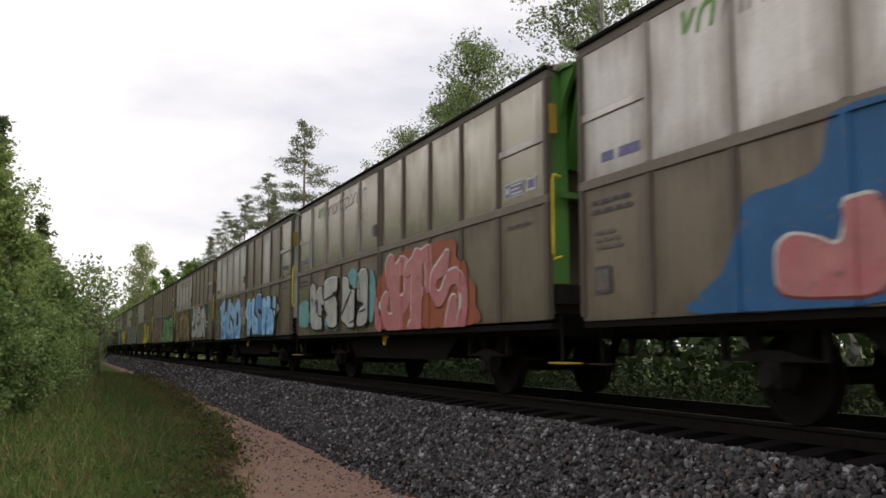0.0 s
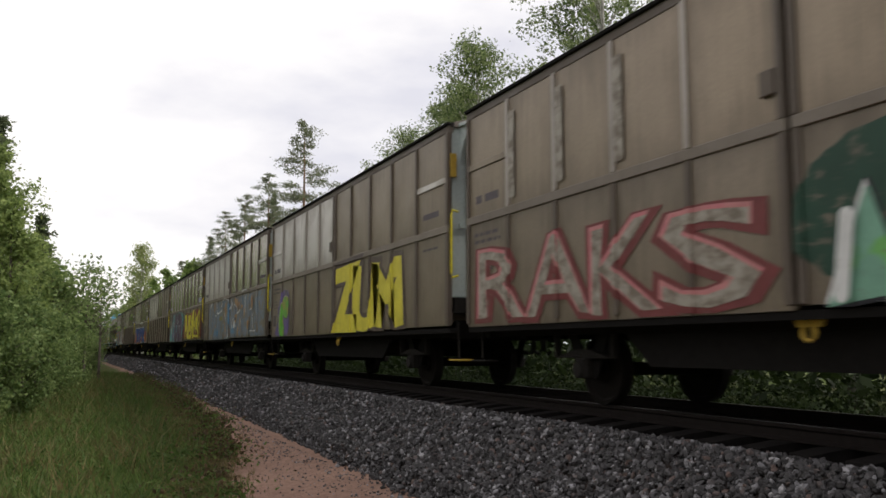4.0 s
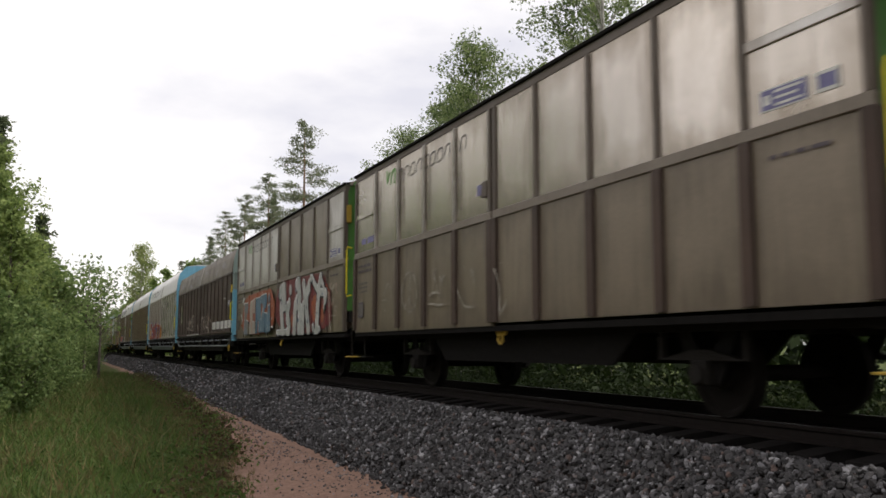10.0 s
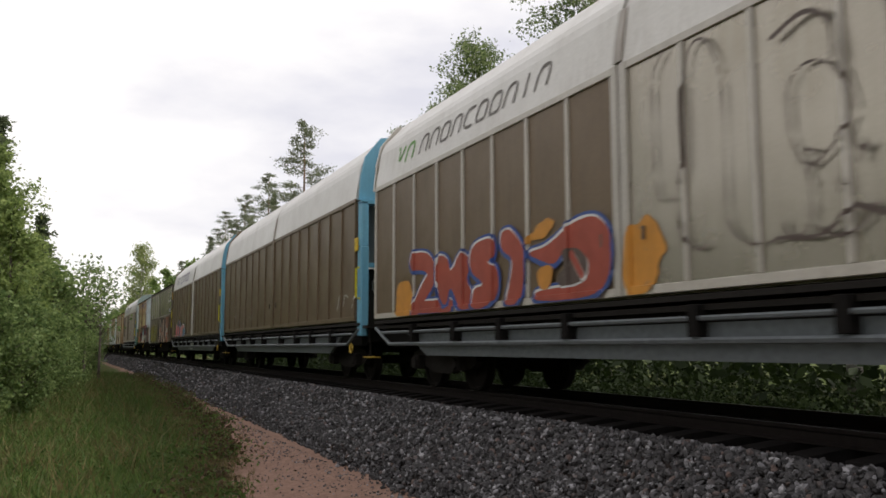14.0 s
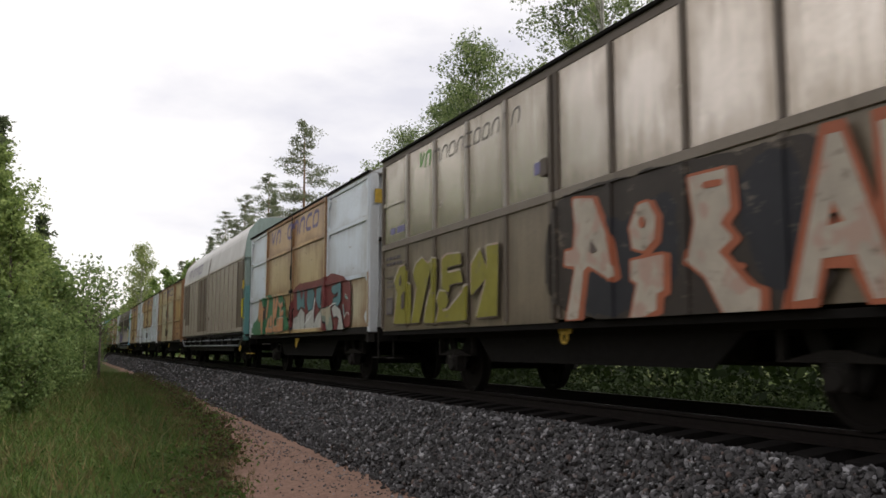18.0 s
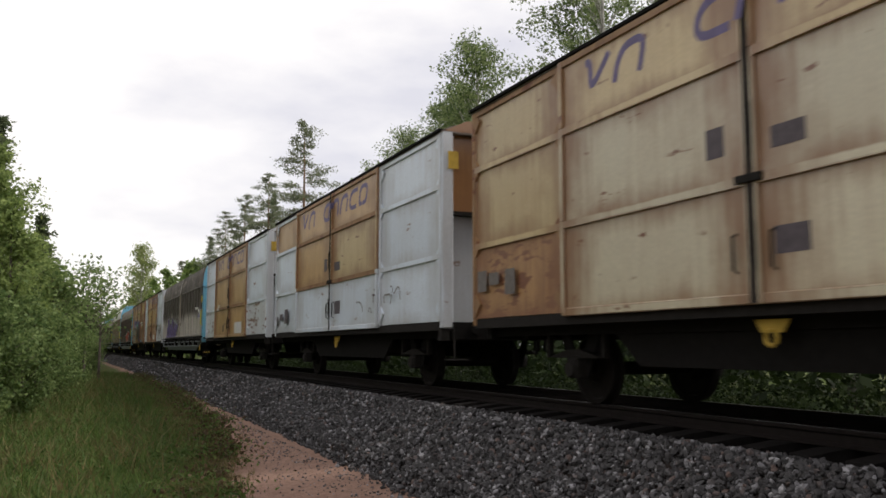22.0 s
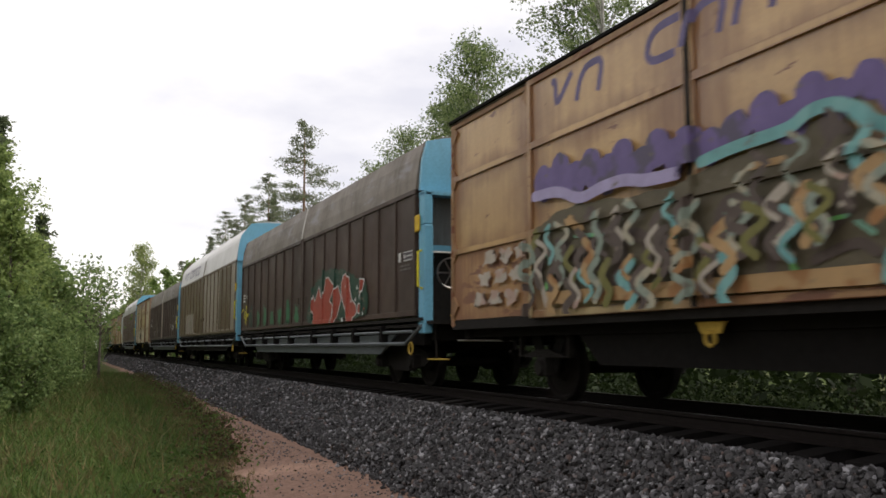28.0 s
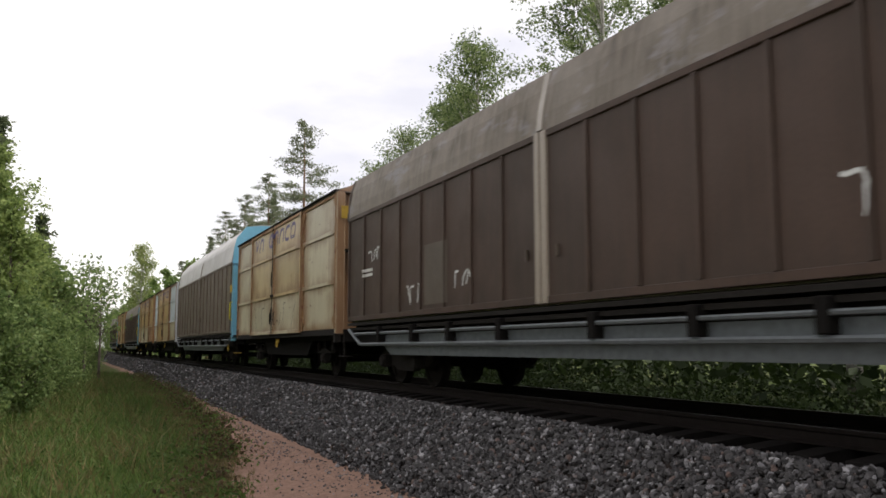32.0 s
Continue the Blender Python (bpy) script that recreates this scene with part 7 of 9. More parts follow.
    f[13].marks([(6.68, 7.06, 1.86, 2.12), (6.70, 7.1, 1.62, 1.85)], "white_mark", "worn_label")
    f[13].print_lines(6.42, 6.95, 2.46, 2.54, 1, "dark_mark", 5)
    f[13].roof_logo(-6.3, -1.6, 4.22, 4.55, "nnoncoonin", "logo_grey", weight=0.15)
    f[13].roof_logo(-7.5, -6.5, 4.22, 4.55, "vn", "logo_green", weight=0.2)
    f[15].roof_logo(-7.4, -2.2, 4.2, 4.62, "vn cnnco", "logo_faint", weight=0.24)
    f[18].roof_logo(-7.3, -2.3, 4.2, 4.6, "vn cnnco", "logo_faint", weight=0.24)
    f[26].roof_logo(-7.2, -1.6, 4.2, 4.58, "vn cnnco", "logo_faint", weight=0.24)
    f[18].marks([(-8.4, -7.5, 2.2, 3.84), (-7.4, -6.2, 1.85, 3.84)], "beige_dark", "stained_panel")
    f[18].put("stained_panel", quads_shape([(7.0, 8.15, 1.46, 3.84)]), M["beige_dark"], "dark stained wall panel")
    f[18].put("stained_panel", quads_shape([(-3.2, -0.2, 1.46, 3.84)]), M["beige_dark"], "dark stained wall panels")
    f[14].tag(6.5, 8.0, 1.5, 1.9, "white", 38, 3, 0.03)
    f[14].tag(-7.0, -3.0, 1.5, 2.0, "ghost", 39, 6, 0.03)
    FLOOR[0] = 0.6
    for bm in box_shapes([("D", -1.55, -1.23, 0.64, 0.94), ("U", -1.2, -0.83, 0.64, 0.94), ("Z", -0.8, -0.43, 0.64, 0.94), ("T", -0.4, 0.12, 0.64, 0.94)], 0.02, 0.0, 3, warp=0.0):
        for v in bm.verts:
            v.co = Vector((-1.4755, -v.co.x, v.co.y if v.co.y < 0.95 else 0.94))
        part("graffiti_letter", bm, SPRAY["white"], f[15].wagon, "white letter on the grey skirt")
    f[15].marks([(-7.8, -7.5, 1.7, 1.9)], "yellow", "yellow_sticker")
    for k in (17, 19, 20, 21, 23, 24, 28, 30, 31):
        f[k].logo(-3.15, 2.4, 3.78, 4.18, "vn cnnco", "logo_purple", 0.3, 0.24)
    f[19].marks([(-0.85, -0.6, 2.55, 2.85), (0.0, 0.4, 2.5, 2.7), (0.0, 0.4, 1.55, 1.8)], "dark_mark")
    f[19].marks([(-6.0, -5.7, 1.56, 1.87), (-5.62, -5.31, 1.64, 1.82), (-5.12, -4.82, 1.48, 1.84)], "logo_grey", "card_holder")
    f[20].marks([(-0.85, -0.6, 2.55, 2.85), (0.0, 0.45, 2.5, 2.7), (0.05, 0.5, 1.5, 1.8), (-5.9, -5.65, 1.35, 1.62), (-5.5, -5.1, 1.5, 1.68), (-4.9, -4.5, 1.4, 1.8)], "dark_mark")
    f[20].tag(1.8, 4.6, 1.45, 1.9, "umber", 52, 6, 0.03)
    f[21].marks([(-2.9, -2.5, 2.2, 2.45), (0.9, 2.3, 1.25, 1.65)], "white_mark")
    f[21].marks([(-1.7, -1.4, 1.35, 1.6)], "dark_mark")
    f[23].marks([(0.6, 1.9, 1.3, 1.6)], "white_mark")
    f[23].tag(3.4, 5.8, 1.4, 2.2, "umber", 53, 5, 0.09)
    for k in range(9):
        f[24].cloud(-5.3 + 0.17 * k, -4.95 + 0.17 * k, 1.35 + 0.3 * (k % 3), 1.55 + 0.3 * (k % 3), "bone", 61 + k, 0.45, 20)
    f[24].boxed([("U", 3.7 + 0.3 * k, 3.97 + 0.3 * k, 2.46, 2.80) for k in range(6)], "white", "umber", None, 56, 0.03, 0.04, 0.03)
    for k in range(16):
        u, z = 3.7 + 0.125 * k, 1.45 + 0.11 * ((k * 5) % 7)
        f[24].cloud(u, u + 0.32, z, z + 0.10, ("maroon", "bone", "umber")[k % 3], 90 + k, 0.4, 18)
    f[24].put("graffiti_background", quads_shape([(4.0, 5.2, 1.16, 1.34)]), SPRAY["steel_blue"], "blue painted strip")
    for k in range(6):
        f[25].cloud(-5.9 + k * 1.02, -5.5 + k * 1.02, 1.42, 1.9 + 0.12 * math.sin(k * 2.0), "emerald", 59 + k, 0.5, 22)
    f[25].cloud(-7.15, -6.65, 1.42, 2.05, "bottle", 69, 0.4, 24)
    f[25].tag(-7.95, -7.45, 1.45, 2.15, "yellow", 70, 5, 0.05)
    f[25].tag(-7.9, -7.45, 1.45, 1.9, "yellow", 71, 4, 0.05)
    f[25].marks([(-8.24, -7.86, 2.30, 2.36), (-8.24, -7.86, 2.40, 2.46), (-8.24, -7.86, 2.5, 2.56), (-7.66, -7.5, 2.38, 2.54)], "white_mark")
    f[25].plate(7.52, 7.95, 2.34, 2.48, "dark_mark", 1)
    f[25].print_lines(7.35, 7.9, 2.14, 2.28, 2, "logo_grey", 8)
    f[25].marks([(7.26, 7.40, 2.32, 2.50)], "white_mark")
    f[26].put("pale_patch", quads_shape([(-6.02, -3.1, 1.42, 2.37)]), M["beige"], "paler repainted patch")
    f[27].tag(4.9, 6.5, 1.65, 2.15, "white", 60, 5, 0.045)
    for a, b, c, d, s in ((-2.9, -2.3, 1.62, 1.95, 61), (-4.95, -4.45, 1.5, 1.85, 62), (-7.05, -6.45, 2.4, 2.75, 64)):
        f[27].tag(a, b, c, d, "white", s, 3, 0.04)
    f[27].put("info_board", quads_shape([(-4.12, -3.1, 1.47, 2.52)]), M["frame_brown"], "faded brown panel")
    f[27].marks([(-7.5, -6.9, 2.2, 2.26), (-7.5, -6.9, 2.3, 2.36), (7.5, 8.0, 2.3, 2.36), (7.5, 8.0, 2.42, 2.48)], "white_mark")
    f[26].put("stained_panel", quads_shape([(4.35, 6.9, 1.46, 3.84)]), M["olive"], "olive stained wall panels")
    f[27].plate(7.2, 7.85, 2.1, 2.26)
    f[27].plate(7.4, 7.85, 2.34, 2.48)
    f[27].print_lines(6.2, 6.7, 2.5, 2.58, 1, "white_mark", 7)
    f[28].tag(-3.2, 2.6, 1.3, 2.0, "umber", 62, 6, 0.03)
    f[22].marks([(6.1, 6.76, 2.53, 2.66), (7.08, 7.24, 2.38, 2.54)], "white_mark")
    f[22].plate(7.4, 7.8, 2.36, 2.5)
    f[22].plate(7.1, 7.8, 2.12, 2.28)


def graffiti():
    """The larger pieces, letter by letter."""
    f = FACES
    f[0].field("deep_blue", (0, -4.87, 1.05, -4.38, 1.28, -4.05, 1.54, -3.89, 1.81, -3.87, 2.12, -3.38, 2.14, -2.92, 2.21, -2.86, 2.58, -2.57, 2.69, -2.28, 2.68, -1.67, 2.66, -1.79, 1.03), rough=0.03)
    p = Piece(f[0])
    p.letter("pink", (0, -3.46, 1.2, -3.46, 1.6, -3.29, 1.71, -2.99, 1.65, -2.76, 1.53, -2.68, 1.79, -2.74, 1.89, -2.32, 1.96, -2.22, 1.13, -3.2, 1.16))
    p.done(rim="maroon", shine="white", grow=0.03)
    f[1].field("rust_red", (0, -0.26, 1.05, -0.26, 1.75, 0.33, 2.35, 1.37, 2.54, 3.71, 2.51, 3.75, 2.1, 4.12, 2.08, 4.16, 1.78, 4.5, 1.66, 4.39, 1.38, 4.67, 1.25, 4.61, 1.06), rough=0.05)
    p = Piece(f[1])
    p.letter("pink", (0.26, -0.16, 1.7, 0.07, 1.16), (0.32, 1.02, 1.21, 0.5, 1.19, 0.26, 1.55, 0.45, 1.64), (0.58, 0.69, 2.22, 1.03, 1.66, 1.1, 1.17), (0.34, 1.03, 2.12, 1.37, 2.28, 1.63, 2.06, 1.59, 1.63, 1.35, 1.49))
    p.letter("pink", (0.26, 1.6, 2.14, 2.13, 2.3, 2.61, 2.36), (0.34, 2.61, 2.29, 2.63, 1.83), (0.51, 2.08, 2.23, 2.03, 1.07), (0.17, 2.04, 1.67, 2.32, 1.68), (0.19, 1.73, 1.1, 2.17, 1.2))
    p.letter("pink", (0.19, 3.42, 2.23, 3.05, 2.06), (0.25, 3.35, 2.05, 2.86, 1.97, 2.79, 1.68, 3.04, 1.5, 3.28, 1.61, 3.46, 1.85, 3.8, 1.89, 4.06, 1.7, 4.1, 1.4, 3.98, 1.11), (0.43, 3.67, 1.36, 3.55, 1.09))
    p.done(rim="maroon", grow=0.02, shine="white")
    f[1].field("turquoise", (0, -6.33, 1.21, -6.34, 1.9, -5.34, 1.98, -5.06, 1.25), (0, -2.13, 2.41, -1.22, 2.41, -1.23, 1.99, -1.78, 1.99), (0, -0.64, 1.62, -0.52, 2.34, -0.14, 2.23, -0.16, 1.58, -0.37, 1.15), (0, -3.96, 1.41, -3.65, 1.14, -2.66, 1.13, -3.07, 1.49), rough=0.06)
    p = Piece(f[1])
    p.letter("silver", (0, -5.19, 2.19, -4.9, 2.33, -4.65, 2.21, -4.58, 1.72, -3.96, 1.41, -3.96, 1.18, -4.97, 1.17, -5.15, 1.46))
    p.letter("silver", (0, -4.58, 2.06, -4.27, 2.21, -3.95, 2.11, -3.86, 1.74, -4.11, 1.48, -4.51, 1.57))
    p.letter("silver", (0, -3.87, 2.34, -2.71, 2.36, -2.68, 2.05, -3.34, 1.99, -2.72, 1.78, -2.69, 1.2, -3.57, 1.2, -3.72, 1.53, -3.87, 1.87))
    p.letter("silver", (0, -2.41, 2.3, -1.9, 2.24, -1.84, 1.94, -1.39, 1.96, -1.38, 1.18, -1.92, 1.17, -2.1, 1.27, -2.47, 1.34, -2.27, 1.75))
    p.letter("silver", (0, -1.2, 2.35, -0.54, 2.35, -0.58, 1.62, -0.57, 1.23, -1.31, 1.15, -1.14, 1.5, -0.73, 1.6, -0.98, 1.7, -1.24, 1.67))
    p.done(rim="black", grow=0.05, shine="white")
    f[1].lines("black", (0.05, -3.77, 1.86, -2.78, 1.97), (0.07, -3.57, 1.49, -3.95, 1.74), (0.06, -2.4, 1.46, -1.79, 1.88, -1.67, 1.95), (0.04, -1.8, 1.26, -1.3, 1.34), (0.05, -1.22, 1.56, -1.03, 1.76, -1.17, 2.21), (0.04, -1.09, 1.47, -0.69, 1.52))
    f[1].lines("black", (0.13, -4.9, 1.92), (0.17, -4.51, 1.83, -4.45, 1.66))
    f[1].lines("steel_blue", (0.1, -4.49, 1.79, -4.45, 1.68))
    f[2].field("ghost", (0, -5.91, 1.74, -5.38, 1.91, -5.24, 1.84, -5.28, 1.27, -5.55, 1.41))
    p = Piece(f[2], 0)
    p.letter("sky", (0, -5.19, 2.34, -4.18, 2.61, -4.03, 2.72, -3.94, 2.19, -4.45, 2.09, -4.5, 1.91, -3.84, 2.1, -3.66, 2.03, -3.6, 1.37, -3.85, 1.02, -4.95, 1.02, -5.01, 1.5, -4.47, 1.63, -4.43, 1.54, -4.26, 1.58, -4.25, 1.74, -5.1, 1.54))
    p.letter("sky", (0, -3.58, 1.86, -3.35, 2.46, -3.07, 2.54, -2.01, 2.15, -2.04, 1.92, -2.24, 1.73, -2.44, 1.8, -2.87, 2.02, -3.04, 1.95, -3.18, 1.65, -3, 1.37, -2.84, 1.34, -2.84, 1.45, -2.99, 1.63, -3.01, 1.74, -2.88, 1.84, -2.61, 1.71, -2.02, 1.29, -2.04, 1.19, -2.23, 1.03, -3.38, 1.03, -3.54, 1.28))
    p.letter("sky", (0, -2, 2.23, -1.29, 2.46, -0.92, 2.37, -0.71, 2, -0.7, 1.38, -0.82, 1.05, -1.87, 1.04, -1.96, 1.23, -2.04, 1.65))
    p.done(rim="black", grow=0.06, shine="white")
    p = Piece(f[2], 0)
    p.letter("black", (0, -1.57, 2, -1.34, 2.07, -1.14, 1.64, -1.33, 1.5, -1.55, 1.53))
    p.done(shine="white", lift=(0.02, -0.03))
    f[2].lines("blue", (0.06, -4.74, 1.42, -4.88, 1.3, -4.7, 1.19, -4.57, 1.26), (0.06, -4.51, 1.48, -4.39, 1.4, -4.61, 1.31, -4.4, 1.23, -4.53, 1.18), (0.04, -3.07, 1.23, -3.24, 1.22, -3.08, 1.12, -3.21, 1.09), (0.05, -2.94, 1.2, -2.92, 1.1, -2.79, 1.22, -2.77, 1.09), (0.05, -2.67, 1.21, -2.71, 1.09, -2.59, 1.1), (0.05, -2.49, 1.22, -2.44, 1.09, -2.41, 1.22), (0.04, -1.83, 1.31, -1.73, 1.36, -1.78, 1.25, -1.66, 1.28), (0.04, -1.59, 1.3, -1.55, 1.15), (0.03, -1.39, 1.3, -1.48, 1.29, -1.37, 1.18, -1.47, 1.13))
    f[2].field("ghost", (0, -0.86, 2.18, 0.34, 2.11, 0.33, 1.54, -0.54, 1.47), (0, 5.02, 2.08, 5.36, 1.91, 5.34, 1.81, 5.06, 1.67))
    f[2].lines("mustard", (0.09, 0.58, 2.39, 1.21, 2.36, 1.88, 2.34), (0.07, 3.08, 2.24, 3.5, 2.31), (0.06, 3.76, 2.31, 4.18, 2.31), (0.06, 4.91, 1.52, 5.07, 1.88), (0.11, 0.38, 1.45, 0.56, 1.61))
    p = Piece(f[2], 0)
    p.letter("sky", (0, 0.39, 1.96, 0.63, 2.33, 1.21, 2.34, 1.2, 1.99, 1.46, 2.33, 1.88, 2.3, 1.73, 1.81, 2.08, 1.7, 2.41, 1.6, 2.48, 1.31, 2.39, 1.17, 1.61, 1.15, 1.39, 1.52, 1.28, 1.14, 0.71, 1.13, 0.67, 1.68, 0.33, 1.74))
    p.letter("steel_sky", (0, 2, 2.08, 2.15, 2.41, 2.52, 2.45, 2.87, 2.37, 3.02, 2.16, 3.01, 1.86, 2.46, 2, 2.38, 1.94, 2.61, 1.79, 2.95, 1.67, 3.08, 1.41, 2.89, 1.15, 2.47, 1.14, 2.48, 1.52, 2.57, 1.63, 2.04, 1.87))
    p.letter("sky", (0, 3.1, 2.22, 3.5, 2.29, 3.56, 2.1, 3.85, 2.27, 4.23, 2.27, 4.25, 1.86, 4.48, 1.83, 4.68, 1.68, 4.79, 1.44, 4.72, 1.19, 4.62, 1.12, 3.82, 1.13, 3.8, 1.38, 3.73, 1.74, 3.6, 1.75, 3.6, 1.12, 3.07, 1.13))
    p.letter("sky", (0, 4.55, 2, 4.66, 2.21, 4.81, 2.26, 4.97, 2.16, 4.99, 1.97, 4.89, 1.87, 4.59, 1.92), (0, 4.71, 1.8, 4.88, 1.82, 4.95, 1.7, 4.87, 1.64, 4.73, 1.71))
    p.done(rim="black", grow=0.055, shine="white")
    f[2].lines("steel_sky", (0.15, 1.94, 1.51), (0.18, 2.78, 1.29), (0.14, 4.19, 1.43), (0.13, 3.86, 1.36), (0.1, 3.27, 1.7), (0.14, 3.46, 1.4))
    f[2].lines("umber", (0.03, 5.71, 2.26, 5.79, 2.29, 5.85, 2.23, 5.77, 2.2, 5.71, 2.26), (0.03, 5.5, 2.06, 5.59, 1.91, 5.72, 2.06, 5.83, 1.94), (0.04, 5.77, 1.7, 5.54, 1.7, 5.57, 1.57, 5.73, 1.56, 5.77, 1.39))
    f[3].field("emerald", (0, 0.13, 1.17, 0.15, 2.59, 0.92, 2.54, 0.78, 1.91, 0.59, 1.34), (0, 5.19, 1.18, 5.26, 1.39, 5.92, 1.38, 5.86, 1.15), rough=0.07)
    f[3].field("green_dull", (0, 5.32, 2.4, 5.93, 2.29, 5.9, 2.21, 5.41, 2.26), (0, 5.9, 1.88, 6.27, 1.81, 6.26, 1.72, 5.94, 1.75), rough=0.05)
    f[3].field("turquoise", (0, 5.68, 2.1, 5.94, 2.07, 5.88, 1.94, 5.7, 1.97), (0, 5.61, 1.72, 5.87, 1.67, 5.84, 1.55, 5.63, 1.6), (0, 4.82, 2.53, 5.21, 2.5, 5.2, 2.26, 4.98, 2.26), rough=0.05)
    f[3].lines("tan", (0.07, 5.4, 2.05, 5.65, 2.07), (0.06, 5.32, 1.5, 5.57, 1.41), (0.09, 0.92, 2.69, 2.23, 2.73, 3.13, 2.7), (0.06, 4.19, 2.75, 4.83, 2.72))
    f[3].lines("white", (0.1, 5.26, 1.84, 5.39, 1.88), (0.1, 5.46, 1.79, 5.58, 1.83), (0.11, 5.27, 1.65, 5.35, 1.69), (0.19, 0.6, 1.87, 0.84, 1.94))
    p = Piece(f[3], 0)
    p.letter("silver", (0, 0.92, 2.63, 1.44, 2.64, 1.5, 2.01, 1.25, 1.64, 1.3, 1.47, 1.66, 1.59, 1.63, 2.58, 2.08, 2.62, 2.13, 2.16, 2.18, 1.29, 1.57, 1.29, 1.46, 1.19, 0.65, 1.25, 0.52, 1.4, 0.96, 1.66))
    p.letter("silver", (0, 2.22, 2.41, 2.51, 2.63, 2.87, 2.65, 3.21, 2.49, 3.28, 2.33, 3.03, 2.22, 2.5, 2.32, 2.5, 2.19, 3.31, 2.14, 3.33, 2.01, 2.76, 1.91, 3.09, 1.56, 3.04, 1.27, 2.86, 1.16, 2.18, 1.21, 2.2, 1.78, 2.75, 1.66, 2.76, 1.83, 2.25, 1.99))
    p.letter("silver", (0, 3.32, 2.37, 4.04, 2.44, 4.05, 1.84, 4.33, 1.59, 4.33, 1.44, 4.05, 1.2, 3.28, 1.18, 3.12, 1.32, 3.22, 1.69, 3.57, 1.71), (0, 3.37, 2.65, 3.69, 2.81, 3.82, 2.73, 3.79, 2.6, 3.45, 2.59))
    p.letter("silver", (0, 4.1, 2.61, 4.58, 2.65, 4.72, 2.39, 5.05, 2.1, 5.06, 1.68, 4.65, 1.67, 5.01, 1.33, 4.98, 1.2, 4.63, 1.17, 4.4, 1.54, 4.08, 1.83))
    p.done(rim="umber", grow=0.05, shine="white")
    p = Piece(f[3], 0)
    p.letter("umber", (0, 4.5, 2.13, 4.64, 2.06, 4.65, 1.87, 4.51, 1.83))
    p.done()
    p = Piece(f[3])
    p.letter("tan", (0.46, -4.17, 2.1, -3.63, 2.14, -3.14, 2.12, -2.55, 2.13, -2.02, 2.14, -1.6, 2.14, -1.11, 2.14, -0.83, 1.87, -0.65, 1.52, -0.43, 1.19), (0.45, -4.16, 2.28), (0.45, -3.62, 2.25), (0.42, -3.2, 2.21), (0.49, -2.68, 2.23), (0.42, -2, 2.28), (0.45, -1.62, 2.31), (0.49, -1.08, 2.27), (0.49, -0.74, 1.98), (0.48, -0.51, 1.57), (0.49, -0.33, 1.25), (0, -4.39, 1.11, -4.26, 2.19, -1.01, 2.16, -0.52, 1.09, -1.6, 1.08))
    p.letter("tan", (0, -5.8, 1.04, -5.32, 1.64, -5.16, 1.3, -4.79, 1.36, -4.49, 1.06))
    p.done(rim="umber", grow=0.06)
    f[3].lines("brown", (0.08, -1.07, 2.36), (0.08, -1.18, 2.28), (0.07, -0.75, 2.08), (0.07, -0.67, 1.88), (0.07, -0.82, 1.68), (0.07, -0.64, 1.55), (0.07, -0.45, 1.5), (0.07, -0.6, 1.16), (0.07, -0.35, 1.15), (0.1, -2.13, 2.33), (0.09, -1.89, 2.31), (0.09, -1.59, 2.38), (0.11, -2.75, 2.32), (0.11, -3.25, 2.28), (0.12, -3.67, 2.32), (0.08, -1.39, 1.91), (0.08, -1.3, 1.66), (0.07, -0.77, 1.35), (0.15, -5.33, 1.31), (0.14, -4.9, 1.12))
    p = Piece(f[3])
    p.letter("olive", (0.25, -5.05, 1.6, -4.57, 1.94, -4.17, 2.08, -3.81, 1.93, -3.79, 1.26, -4.11, 1.18, -4.38, 1.42))
    p.letter("olive", (0.16, -3.5, 2.12, -3.52, 1.76, -3.27, 1.68, -3.04, 1.71), (0.23, -3.05, 2.06, -3.1, 1.14), (0.16, -3.53, 1.47, -3.33, 1.29))
    p.letter("olive", (0.2, -2.55, 2.11, -2.59, 1.89, -2.57, 1.58, -2.8, 1.12), (0.15, -2.51, 1.48, -2.11, 1.62))
    p.letter("olive", (0.2, -2.15, 1.46, -2.06, 2, -1.86, 2.15, -1.6, 2.08, -1.56, 1.81, -1.8, 1.67, -1.36, 1.51, -1.28, 1.39), (0.2, -1.92, 1.65, -1.91, 1.17, -1.32, 1.15), (0.22, -2.18, 1.46, -2.13, 1.1))
    p.letter("grey_green", (0, -1.29, 2.17, -0.91, 2.14, -0.95, 1.85, -1.1, 1.53), (0.28, -0.99, 1.31))
    p.done(rim="umber", grow=0.035, shine="bone")
    f[4].field("bottle", (0, -0, 1.07, 0.08, 2.53, 3.62, 2.58, 5.95, 2.57, 6.48, 2.1, 6.53, 1.04))
    p = Piece(f[4], 0)
    p.letter("mint", (0.34, 1.33, 2.22, 1.78, 2.33, 1.78, 2.01, 1.25, 1.86, 1.77, 1.57, 1.7, 1.19, 1.09, 1.15), (0, 0.35, 1.06, 0.78, 2.04, 1.09, 1.15))
    p.letter("green", (0, 2.2, 2.35, 3.04, 2.4, 3.06, 2.07, 2.56, 1.97, 3.02, 1.73, 3.02, 1.44, 3.36, 1.31, 3.8, 1.12, 3.01, 1.06, 2.12, 1.06, 2.1, 1.74))
    p.letter("mint", (0, 3.21, 2.29, 3.62, 2.44, 3.98, 2.25, 4.07, 1.81, 4.21, 1.27, 3.9, 1.04, 3.59, 1.3, 3.36, 1.25, 3.2, 1.71))
